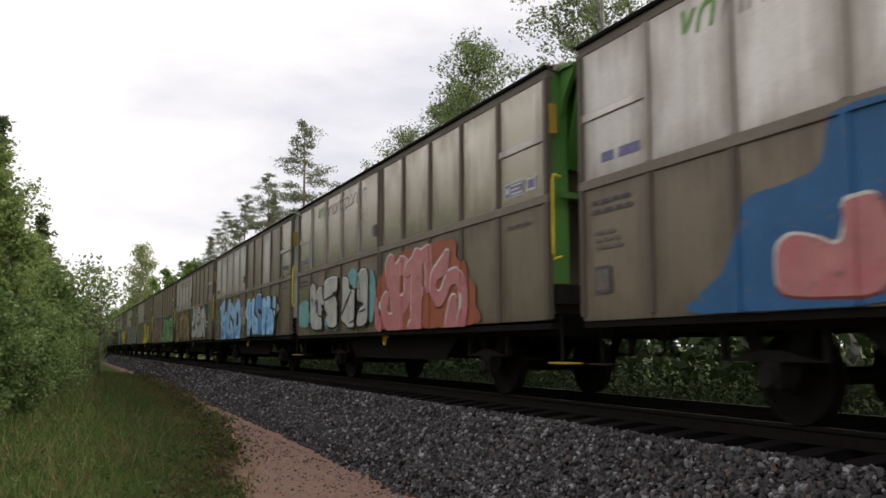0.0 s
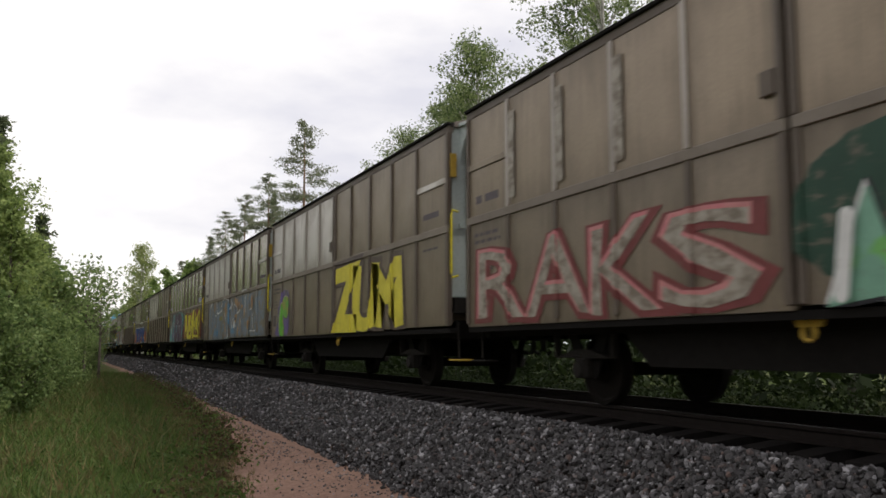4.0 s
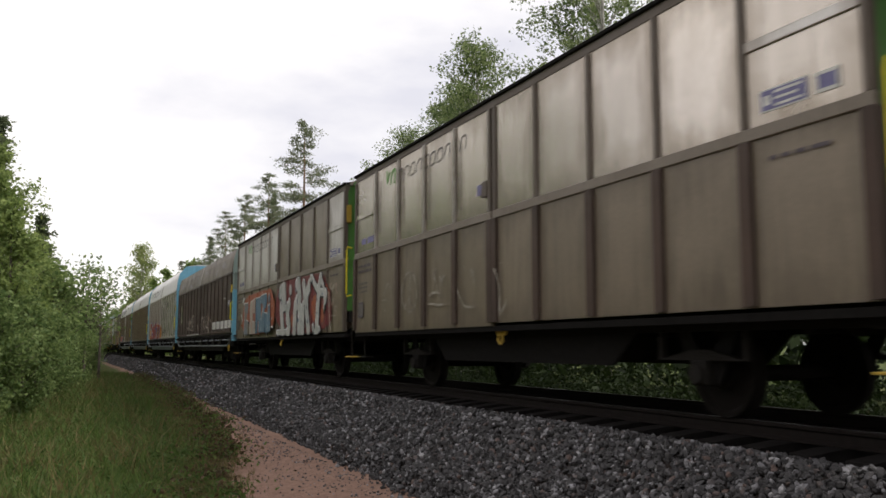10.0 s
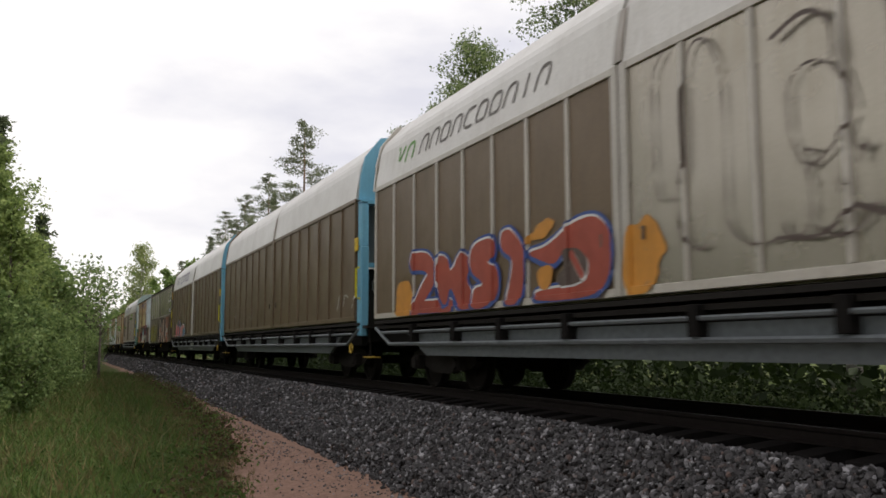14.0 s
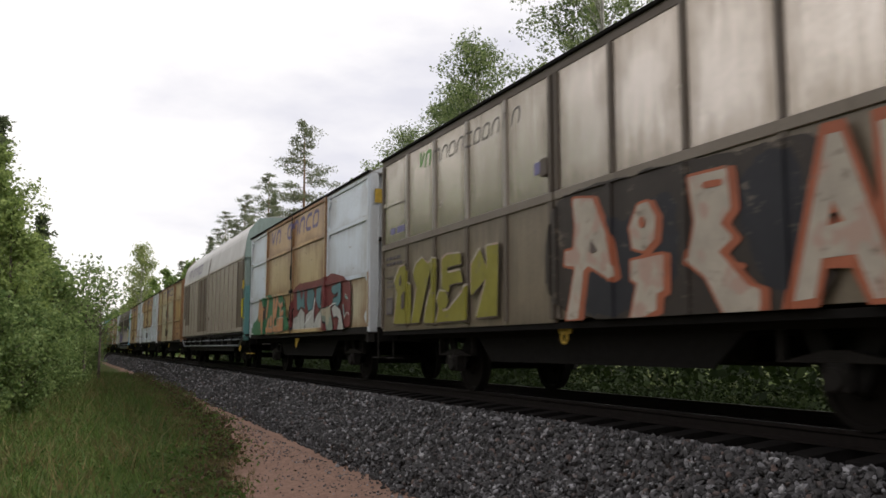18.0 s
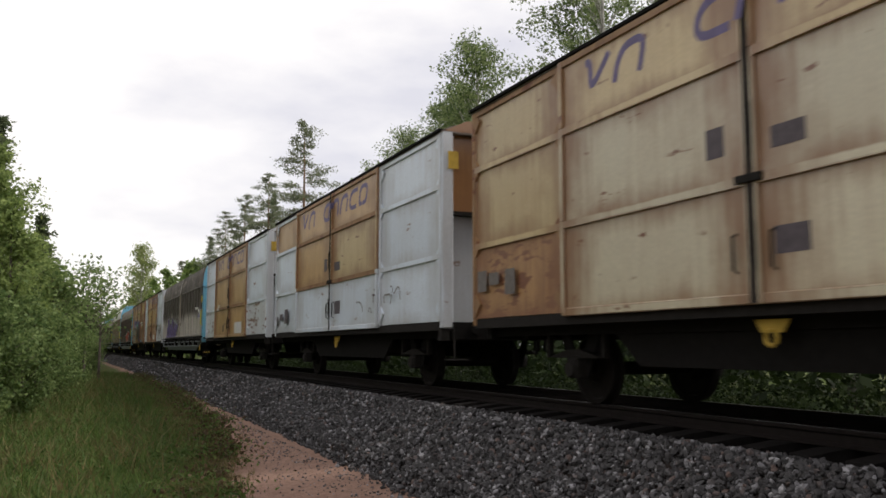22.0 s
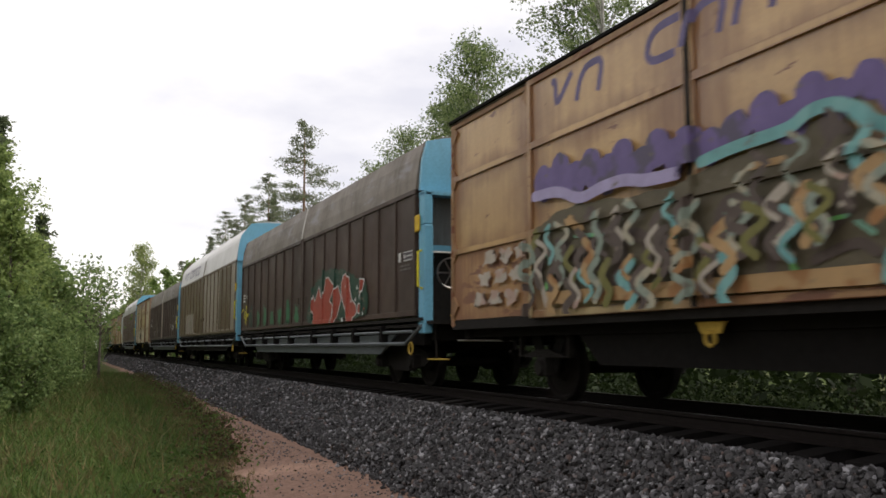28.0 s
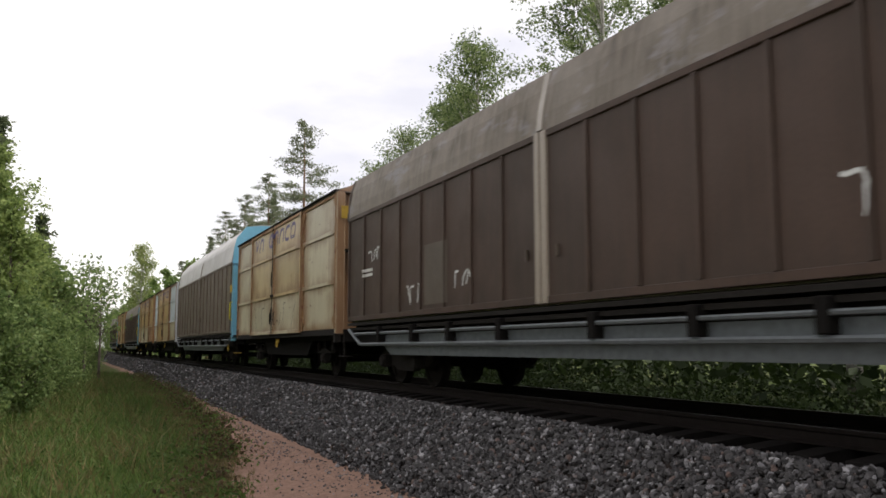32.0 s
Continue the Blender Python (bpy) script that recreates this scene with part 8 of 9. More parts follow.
    p.letter("green", (0, 4.09, 2.34, 4.81, 2.47, 5.02, 2.09, 4.51, 1.82, 4.46, 1.57, 4.68, 1.35, 5.05, 1.72, 5.34, 1.76, 5.45, 1.54, 5.43, 1.07, 4.63, 1.05, 4.4, 1.26, 4.25, 1.11, 4.14, 1.64, 4.52, 1.97, 4.18, 2.04))
    p.letter("mint", (0, 4.98, 2.27, 6.06, 2.51, 6.47, 2.11, 6.48, 1.95, 6.02, 1.56, 5.77, 1.7, 5.85, 1.87, 5.78, 2.04, 5.59, 1.9, 5.42, 1.59, 5.23, 2.02))
    p.letter("mint", (0, 5.53, 1.53, 5.77, 1.65, 6.18, 1.27, 6.22, 1.52, 6.47, 1.55, 6.48, 1.06, 5.89, 1.06, 5.63, 1.2))
    p.done(rim="black", grow=0.035, shine="white")
    p = Piece(f[4], 0)
    p.letter("bottle", (0, 5.86, 2.19, 6.12, 2.22, 6.25, 2.09, 6.06, 1.76, 5.92, 1.82))
    p.done()
    f[4].lines("rust_red", (0.17, 5.13, 1.52), (0.19, 5.33, 1.36), (0.15, 5.4, 1.21), (0.16, 4.44, 2.32), (0.12, 5.4, 2.24), (0.11, 5.85, 1.81), (0.1, 5.76, 1.54), (0.12, 6.25, 2.05))
    f[4].lines("white", (0.14, 4.69, 1.65, 4.73, 1.44), (0.14, 3.54, 1.52, 3.59, 1.32), (0.12, 5.67, 1.25, 5.73, 1.09), (0.15, 0.61, 1.78, 0.52, 1.16))
    f[5].field("purple", (0, -6.22, 1.01, -5.69, 1.5, -5.77, 1.84, -5.42, 2.26, -4.94, 2.37, -4.39, 2.35, -4.32, 0.95), rough=0.05)
    p = Piece(f[5])
    p.letter("green", (0, -5.49, 1.02, -5.62, 1.57, -5.4, 1.83, -4.91, 2.2, -4.4, 2.13, -4.45, 1.54, -4.99, 1.6, -5.02, 1.78, -5.06, 1.54, -4.9, 1.23, -4.92, 1))
    p.done(rim="umber", grow=0.03, shine="bone")
    f[6].field("tan", (0, -0.98, 2.44, -0.81, 2.47, -0.7, 2.11, -0.83, 1.84, -1.03, 2.2), (0, -1.05, 1.76, -0.84, 1.65, -0.74, 1.12, -0.9, 1.22), rough=0.03)
    f[6].field("tan", (0, 1.7, 2.35, 2.03, 2.4, 2.13, 2.27, 2.05, 2.03, 1.82, 2, 1.66, 2.1), (0, 1.28, 1.93, 1.53, 1.97, 1.55, 1.78, 1.36, 1.57, 1.27, 1.78), (0, 2.06, 1.73, 2.31, 1.77, 2.19, 1.56, 2.11, 1.53), rough=0.03)
    f[6].field("tan", (0, 2.4, 2.21, 2.68, 2.26, 2.67, 2.13, 2.47, 2.06), (0, 1.75, 1.5, 1.91, 1.52, 1.91, 1.2, 1.73, 1.19), (0, -3.66, 2.56, -3.47, 2.54, -3.5, 2.18, -3.73, 2.26), (0, -3.48, 1.7, -3.12, 1.61, -3.3, 1.48), (0, 1.26, 2.56, 1.41, 2.53, 1.45, 2.25, 1.29, 2.28), rough=0.03)
    f[6].field("mustard", (0, -1.71, 2.04, -1.58, 1.81, -2.22, 1.82, -2.27, 1.88), rough=0.02)
    f[6].field("steel_blue", (0, 0.38, 1.42, 1.15, 1.52, 1.18, 1.24, 0.3, 1.25), (0, -0.57, 2.38, 0.03, 2.51, 0.05, 1.62, -0.3, 1.51), (0, -3.62, 1.46, -2.55, 1.52, -2.56, 1.19, -3.62, 1.17), (0, 1.97, 1.44, 2.3, 1.31, 2.21, 1.18, 1.96, 1.2), rough=0.08)
    f[6].lines("umber", (0.19, 1.93, 2.15), (0.15, 1.4, 1.78))
    f[6].lines("white", (0.06, -3.1, 2.57, -2.86, 2.45, -2.96, 2.18, -2.53, 2.08, -1.61, 2.21), (0.04, -3.29, 2.04, -2.93, 2.03), (0.04, -1.8, 2.36, -1.37, 2.56, -1.05, 2.66, -0.12, 2.51), (0.03, 0.28, 2.2, 0.76, 2.21), (0.04, 0.27, 1.88, 0.48, 1.7, 0.66, 1.48, 0.78, 1.47), (0.04, 1.05, 1.8, 1.23, 1.64, 1.43, 1.49, 1.36, 1.5))
    f[6].lines("white", (0.03, 1.82, 1.96, 2.12, 1.99), (0.03, 2.03, 1.66, 2.19, 1.46, 2.32, 1.28), (0.03, 1.1, 2.19, 1.19, 2.34, 1.6, 2.2), (0.04, 0.43, 2.54, 0.67, 2.35, 0.7, 2.26), (0.03, 2.25, 2.45, 2.35, 2.12, 2.37, 1.74, 2.52, 1.57, 2.64, 1.56), (0.04, -1.07, 2.14, -0.72, 1.78), (0.04, -0.4, 1.08, 0.03, 1.14, 0.08, 1.39), (0.06, -4.5, 2.42, -4, 2.55))
    f[6].lines("white", (0.05, 4.1, 2.01, 4.52, 2.04), (0.04, 4.14, 1.29, 5.07, 1.28), (0.06, 4.61, 1.85, 4.62, 1.32), (0.06, 1.8, 1.95, 2.31, 2.06), (0.05, 2.8, 2.69, 3.43, 2.75, 3.67, 2.68), (0.07, 0.29, 2.18, 0.82, 2.35), (0.07, 0.99, 1.78, 1.32, 1.45), (0.07, 3.31, 2.5, 3.36, 1.97))
    f[6].field("tan", (0.34, 1.83, 2.34), (0.26, 3.2, 1.98), (0.3, 4.48, 2.32, 4.52, 2.15), (0.17, 3.93, 1.58, 3.92, 1.41), rough=0.03)
    f[7].field("maroon", (0, 0.02, 1.17, -0.17, 1.68, 0.37, 2.28, 0.54, 2.5, 1.49, 2.49, 2.97, 2.4, 5.01, 2.56, 6.1, 2.51, 6.42, 2.23, 6.65, 1.73, 6.67, 1.13), rough=0.02)
    f[7].field("red", (0, 1.64, 1.83, 2.47, 2.43, 4.27, 2.41, 4.06, 2.02, 2.96, 1.9), (0, 6.22, 2.13, 6.42, 2.15, 6.59, 1.74, 6.59, 1.18, 6.24, 1.17), (0, 5.17, 2.38, 5.8, 2.42, 5.72, 2.11, 5.33, 2.12), rough=0.06)
    p = Piece(f[7], 0)
    p.letter("yellow", (0, 0.68, 2.41, 1.57, 2.39, 1.55, 1.8, 1.24, 1.37, 1.02, 1.16, 0.83, 1.17, 0.75, 1.8, 1.3, 1.98, 1.25, 2.32, 0.96, 2.28, 0.97, 1.94, 0.8, 1.8, 0.69, 1.81))
    p.letter("yellow", (0, 1.54, 1.81, 1.73, 1.84, 1.86, 1.83, 2.11, 1.43, 2.21, 1.51, 2.04, 1.94, 2.1, 2.36, 2.43, 2.38, 2.44, 1.7, 2.49, 1.31, 3.19, 1.44, 3.17, 1.14, 1.62, 1.18))
    p.letter("yellow", (0, 2.46, 2.18, 2.59, 2.35, 3.07, 2.32, 3.05, 2.14, 2.86, 1.93, 2.91, 1.79, 3.2, 1.85, 3.32, 1.6, 2.93, 1.54, 2.56, 1.47, 2.41, 1.85))
    p.letter("yellow", (0.23, 3.18, 1.34, 3.53, 1.91, 3.25, 1.99, 3.71, 2.27), (0.22, 3.78, 2.16, 3.47, 1.69, 3.29, 1.22))
    p.letter("yellow", (0.32, 4.07, 2.39, 4.04, 1.3), (0.2, 4.35, 1.78, 4.72, 1.84, 4.78, 2.34), (0.21, 4.45, 1.92, 5.01, 1.42), (0.11, 4.04, 1.3, 5.83, 1.25))
    p.letter("yellow", (0.15, 4.99, 2.01, 5.33, 2.12, 5.8, 2.38, 6.16, 2.41), (0.22, 5.33, 2.07, 5.27, 1.69, 5.69, 1.43, 5.75, 1.26), (0.15, 5.49, 2.14, 5.77, 1.69, 6.07, 1.97, 6.09, 2.41), (0.11, 6.11, 1.93, 6.15, 1.23), (0.19, 4.99, 1.96, 5.09, 1.3))
    p.done(rim="umber", grow=0.035)
    f[7].field("turquoise", (0, -6.45, 1.04, -5.01, 1.87, -4.67, 2.54, -2.61, 2.6, -1.13, 2.63, 0.06, 2.54, 0.12, 1.03), (0, 0.22, 2.54, 0.6, 2.52, 0.39, 1.9, 0.18, 1.54), rough=0.05)
    p = Piece(f[7])
    p.letter("plum", (0.63, -4.34, 2.33, -4.26, 1.21))
    p.letter("plum", (0.55, -3.49, 2.37, -3.51, 1.32, -2.95, 1.35))
    p.letter("plum", (0.48, -2.71, 2.34, -3.01, 1.79, -2.78, 1.26))
    p.letter("plum", (0.44, -2.18, 2.36, -2.4, 1.74, -2.12, 1.23))
    p.letter("plum", (0.45, -1.77, 2.37, -1.74, 1.58, -1.8, 1.16), (0.37, -1.29, 2.36, -1.43, 1.2))
    p.letter("plum", (0.42, -0.86, 2.32, -0.88, 1.13), (0.21, -0.84, 2.34, -0.38, 2.26, -0.31, 1.92, -0.49, 1.59, -0.87, 1.52), (0.25, -0.68, 1.5, -0.28, 1.12))
    p.done(rim="umber", grow=0.03)
    f[7].lines("purple", (0.19, -3.65, 1.39, -3.29, 1.49), (0.2, -2.36, 2.27, -2.25, 1.9), (0.13, -0.7, 2.2, -0.48, 2.04), (0.16, -1.91, 1.42, -1.69, 1.3), (0.21, -4.34, 1.48, -4.26, 1.28), (0.18, -2.88, 1.96, -2.73, 1.7))
    f[7].lines("white", (0.11, -4.59, 1.98, -4.7, 1.54), (0.11, -3.72, 2.13, -3.65, 1.87), (0.1, -2.26, 2.28, -2.19, 1.9), (0.1, -1.75, 2.16, -1.71, 1.85), (0.09, -1.2, 1.89, -1.05, 1.85, -1.16, 1.54), (0.11, -3.83, 1.52, -3.78, 1.26))
    f[9].field("red", (0, -5.29, 1.09, -5.17, 1.48, -4.83, 1.52, -5.27, 2.09, -4.87, 2.02, -4.45, 1.71, -3.77, 1.75, -3.93, 1.05, -4.32, 1.17, -4.73, 1.24), (0, -1.29, 1.77, -0.96, 1.92, -0.84, 1.75, -0.55, 1.72, -0.57, 1.36, -0.32, 1.3, -0.08, 1.04, -1.22, 1.03), rough=0.015)
    f[9].field("orange", (0, -4.89, 1.35, -4.62, 1.45, -4.87, 1.91, -4.51, 1.63, -3.82, 1.68, -3.93, 1.15, -4.31, 1.33), (0, -2.88, 1.67, -2.53, 1.19, -2.03, 1.6, -1.99, 1.06, -3.07, 1.04), rough=0.015)
    f[9].field("orange", (0, -1.07, 1.72, -0.86, 1.72, -0.55, 1.63, -0.57, 1.37, -0.32, 1.34, -0.08, 1.03, -0.34, 1.03, -0.69, 1.29, -0.89, 1.3, -1.11, 1.05, -1.44, 1.04, -1.09, 1.4), rough=0.015)
    f[9].field("red", (0, 1.2, 1.13, 1.26, 1.61, 1.8, 1.77, 1.98, 1.99, 2.14, 1.88, 2.32, 1.53, 2.23, 1.16, 1.95, 1.32, 1.71, 1.48, 1.44, 1.4), rough=0.015)
    f[9].field("orange", (0, 1.25, 1.4, 1.54, 1.69, 2.13, 1.74, 2.27, 1.49, 2.16, 1.35, 1.79, 1.53), (0, 0.34, 1.32, 1.16, 1.34, 1.1, 1.13, 0.28, 1.14), (0, 2.89, 1.84, 3.32, 1.81, 3.21, 1.59, 2.94, 1.4), rough=0.015)
    f[9].field("red", (0, 4.12, 2.03, 4.33, 1.98, 4.41, 1.67, 4.7, 1.75, 4.83, 2.02, 5.03, 2, 5.15, 1.86, 5.35, 1.93, 5.3, 1.74, 5.05, 1.7, 4.88, 1.69, 5.25, 1.63, 5.43, 1.39, 5.5, 1.13, 5.26, 1.14, 5.11, 1.35, 4.9, 1.33, 4.58, 1.28, 4.52, 1.12, 4.33, 1.13, 4.31, 1.34, 3.87, 1.53), rough=0.015)
    f[9].field("orange", (0, 4.04, 1.56, 4.21, 1.73, 4.4, 1.61, 4.69, 1.64, 4.89, 1.83, 5.1, 1.8, 4.81, 1.66, 4.8, 1.54, 5.25, 1.51, 5.37, 1.33, 5.31, 1.25, 5.08, 1.41, 4.77, 1.36, 4.34, 1.3), rough=0.015)
    p = Piece(f[9], 0)
    p.letter("blue", (0, -3.94, 2.34, -2.41, 2.31, -2.38, 1.76, -2.16, 2.36, -1.12, 2.3, -1.26, 1.88, -1.37, 1.88, -1.37, 1.78, -1.09, 1.61, -1.09, 1.4, -1.39, 1.02, -2.19, 1.05, -1.97, 1.42, -1.76, 1.76, -1.92, 1.91, -2.18, 1.26, -2.56, 1.26, -2.81, 1.67, -2.99, 1.97, -2.93, 1.63, -3.11, 1.08, -3.84, 1.05, -3.74, 1.27, -3.52, 1.29, -3.38, 1.52, -3.64, 1.64, -3.59, 1.86, -3.95, 1.98))
    p.letter("blue", (0, -0.69, 2.28, 0, 2.28, 0.05, 2.36, 0.42, 2.36, 0.45, 2.23, 1.74, 2.31, 1.73, 1.72, 1.26, 1.64, 1.22, 1.85, 0.44, 1.84, 0.3, 1.77, 1.12, 1.69, 1.11, 1.38, 0.29, 1.37, 0.28, 1.19, -0.18, 1.15, -0.26, 1.32, -0.66, 1.37))
    p.letter("blue", (0, 2.16, 2.28, 4.13, 2.3, 4.09, 1.78, 3.76, 1.62, 3.57, 1.56, 4.31, 1.32, 4.32, 1.13, 3.25, 1.16, 3.01, 1.48, 3.5, 1.75, 3.45, 1.95, 2.93, 1.99, 2.94, 1.48, 2.86, 1.16, 2.23, 1.17, 2.29, 1.67, 2.41, 1.71, 2.38, 1.9, 2.18, 1.95))
    p.done(rim="black", grow=0.02, shade="black", shine="white", fall=(-0.05, -0.05))
    f[9].lines("turquoise", (0.18, 3.76, 2.09), (0.18, 3.9, 2.13), (0.14, 3.81, 2), (0.2, 2.55, 1.58), (0.15, 3.75, 1.3), (0.14, 3.96, 1.19), (0.18, 1.51, 2.15), (0.14, 1.55, 2.02), (0.17, 0.87, 1.59), (0.22, -1.47, 1.47), (0.21, -3.72, 2.11), (0.14, 2.56, 1.65))
    f[11].field("maroon", (0, -0.1, 1.14, -0.09, 2.63, 2.36, 2.61, 4.85, 2.58, 5.45, 2.1, 5.6, 2, 5.71, 1.09), rough=0.015)
    f[11].field("rust_red", (0, 3.94, 2.02, 4.36, 2.07, 4.3, 1.45, 3.92, 1.33), (0, 4.82, 1.87, 5.09, 1.62, 4.94, 1.32, 4.72, 1.38), (0, 1.62, 1.58, 2.11, 1.66, 1.98, 1.32, 1.61, 1.28), (0, 5.12, 2.29, 5.51, 2.05, 5.43, 1.76), rough=0.05)
    p = Piece(f[11], 0)
    p.letter("silver", (0.36, 0.38, 2.3, 0.82, 2.41, 0.89, 2.06, 0.52, 1.84, 0.74, 1.22), (0.14, 0.52, 1.81, 1.1, 1.83), (0.13, 0.14, 1.16, 1.22, 1.16))
    p.letter("silver", (0.29, 1.52, 1.94, 1.32, 1.72, 1.55, 1.31, 1.46, 1.14), (0.26, 1.63, 2.31))
    p.letter("silver", (0.32, 2.36, 2.41, 2.58, 2.44, 2.68, 2.06, 2.23, 1.82, 2.15, 1.14), (0.3, 2.4, 1.98, 2.83, 1.72, 2.76, 1.15))
    p.letter("silver", (0.28, 3.11, 2.36, 3.29, 1.98, 3.73, 2.33), (0.26, 3.09, 1.8, 3.07, 1.14), (0.31, 3.39, 1.98, 3.47, 1.61, 3.64, 1.2))
    p.letter("silver", (0.16, 3.96, 2.47, 4.41, 2.18, 4.82, 2.06, 5.26, 2.03, 5.13, 1.66), (0.26, 4.6, 2.09, 4.5, 1.49, 4.44, 1.12), (0.21, 4.77, 2.44, 4.6, 2.18), (0.13, 4.32, 1.1, 4.71, 1.18), (0.13, 4.84, 2.33, 5.25, 2.05), (0.2, 4.12, 1.22))
    p.done(rim="black", grow=0.045, shine="white")
    f[11].lines("grey_blue", (0.15, 0.3, 2.25), (0.14, 0.67, 2.02), (0.14, 2.3, 2.27), (0.13, 2.57, 1.96), (0.12, 3.48, 1.77), (0.13, 3.61, 1.4), (0.09, 4.5, 1.58), (0.08, 4.97, 2.02), (0.12, 4.04, 2.38), (0.09, 4.17, 1.22), (0.11, 2.67, 1.46), (0.09, 4.51, 1.91))
    f[11].lines("bone", (0.05, 5.54, 2.03, 5.61, 1.57, 5.73, 1.1), (0.04, 5.8, 2.22, 5.62, 2.21, 5.76, 2.06, 6.07, 2.22, 5.88, 2.04), (0.04, 6.09, 2.17, 6.26, 2.2, 6.12, 2.09, 6.27, 1.96), (0.04, 5.75, 1.89, 5.8, 1.68, 6.05, 1.9, 5.92, 1.71), (0.03, 6.26, 1.65, 6.04, 1.7, 6.09, 1.57, 6.28, 1.55, 6.19, 1.44, 5.76, 1.48))
    f[11].field("rust_red", (0, -5.28, 1.16, -5.06, 2.08, -4.61, 2.45, -2.65, 2.5, -1.44, 2.49, -0.77, 2.52, -0.47, 2.32, -0.31, 2.17, -0.13, 2.22, -0.18, 1.16), rough=0.03)
    p = Piece(f[11], 0)
    p.letter("grey_blue", (0, -4.74, 2.23, -4.08, 2.22, -4.03, 1.92, -4.32, 1.89, -4.44, 1.64, -3.92, 1.58, -3.82, 1.18, -4.82, 1.17, -4.75, 1.69))
    p.letter("bone", (0, -3.8, 2.21, -2.93, 2.31, -2.95, 1.84, -3.34, 1.86, -3.29, 1.56, -2.96, 1.56, -2.89, 1.18, -3.83, 1.16, -3.76, 1.67, -3.86, 1.96))
    p.letter("steel_grey", (0, -2.7, 2.3, -2.1, 2.31, -2.03, 1.97, -1.98, 1.21, -2.31, 1.2, -2.33, 1.61, -2.46, 1.58, -2.52, 1.19, -2.88, 1.18, -2.72, 1.65))
    p.letter("steel_grey", (0, -2.02, 2.35, -1.17, 2.37, -1.09, 2.16, -1.44, 1.79, -1, 1.75, -1.02, 1.17, -1.61, 1.22, -1.94, 1.21, -1.97, 1.58, -1.68, 1.93, -1.79, 2.13, -2.03, 2.09))
    p.letter("steel_grey", (0, -0.95, 1.99, -0.67, 2.04, -0.63, 1.68, -0.56, 1.21, -0.99, 1.19), (0, -0.92, 2.22, -0.81, 2.36, -0.69, 2.27, -0.71, 2.11, -0.88, 2.09))
    p.done(rim="black", grow=0.018, shine="white")
    f[11].lines("white", (0.07, -0.38, 1.96), (0.1, -0.37, 1.59), (0.07, -0.47, 1.35, -0.19, 1.33), (0.07, -4.99, 2.29, -4.61, 2.42), (0.08, -4.9, 2.4, -4.7, 2.19), (0.05, -0.48, 2.16), (0.06, -1.78, 2.45), (0.1, -5.16, 1.84, -4.96, 1.68))
    f[12].field("umber", (0, -4.42, 2.11, -3.94, 2.11, -3.45, 2.16, -3.44, 1.54, -4.4, 1.58), (0, -3.3, 2.16, -2.89, 2.2, -2.41, 2.3, -2.38, 1.51, -3.3, 1.57), (0, -2.25, 2.27, -1.9, 2.27, -1.81, 1.51, -2.24, 1.51), rough=0.08)
    f[12].lines("bone", (0.05, -4.33, 2.12, -4.37, 1.79, -4.31, 1.61), (0.07, -4.31, 1.72, -4.09, 1.63, -3.92, 1.76), (0.05, -3.58, 2.04, -3.68, 1.94, -3.61, 1.8), (0.05, -3.66, 1.73, -3.57, 1.6), (0.04, -4.22, 2, -4.08, 1.88), (0.07, -3.26, 2.1, -3.17, 1.96, -3.24, 1.83), (0.05, -3.32, 1.7, -3.18, 1.59, -2.92, 1.58), (0.05, -2.49, 2.27, -2.54, 2.17), (0.07, -2.48, 2.04, -2.45, 1.81, -2.49, 1.73), (0.05, -3.08, 1.78, -2.91, 1.81), (0.05, -2.71, 1.55, -2.42, 1.59), (0.04, -2.69, 2.1, -2.48, 2.09), (0.08, -2.23, 2.16, -2.11, 2.23, -1.96, 2.25), (0.06, -2.11, 2.11, -2.01, 2.01, -2.1, 1.93), (0.06, -2.21, 1.7, -2.07, 1.74, -2.01, 1.83), (0.05, -2.16, 1.53, -2.02, 1.59), (0.04, -3.19, 1.89, -3.01, 1.97, -2.84, 2.12), (0.04, -2.79, 1.92, -2.65, 2))
    f[12].lines("bone", (0.08, 0.56, 1.52, 0.63, 1.91, 0.9, 2.1, 1.11, 2.1, 1.26, 2, 1.34, 1.52), (0.09, 1.55, 2.08, 1.62, 1.53), (0.07, 1.87, 2.04, 1.99, 1.73, 1.9, 1.54), (0.08, 2.3, 2.13, 2.37, 1.88, 2.4, 1.5), (0.07, 2.66, 2.16, 2.68, 1.71), (0.06, 3.1, 2.03, 3.08, 1.58))
    f[12].lines("bone", (0.05, 2.16, 1.61, 2.86, 1.6, 3.2, 1.27), (0.05, 3.37, 1.86, 3.5, 1.93, 3.56, 1.75), (0.06, 2.79, 1.52, 2.97, 1.55, 3.03, 1.32), (0.1, -0.26, 1.57, -0.07, 1.74), (0.03, 4.59, 1.74, 4.76, 1.77, 4.86, 1.8))
    f[12].lines("ghost", (0.03, 5.05, 1.84, 5.09, 1.75))
    f[13].field("orange", (0, -7.31, 1.29, -7.32, 1.95, -6.55, 1.97, -6.33, 1.28), (0, 0.07, 2.09, 0.34, 2.1, 0.49, 2.15, 0.87, 1.79, 0.62, 1.63, 0.53, 1.3, 0.04, 1.28), (0, -1.98, 2.35, -1.43, 2.39, -1.65, 2.17, -2.33, 2.13), rough=0.06)
    p = Piece(f[13])
    p.letter("red", (0.32, -6.41, 2.27, -5.75, 2.23, -5.47, 1.97, -6, 1.64, -6.28, 1.39), (0.21, -6.24, 1.44, -4.76, 1.41))
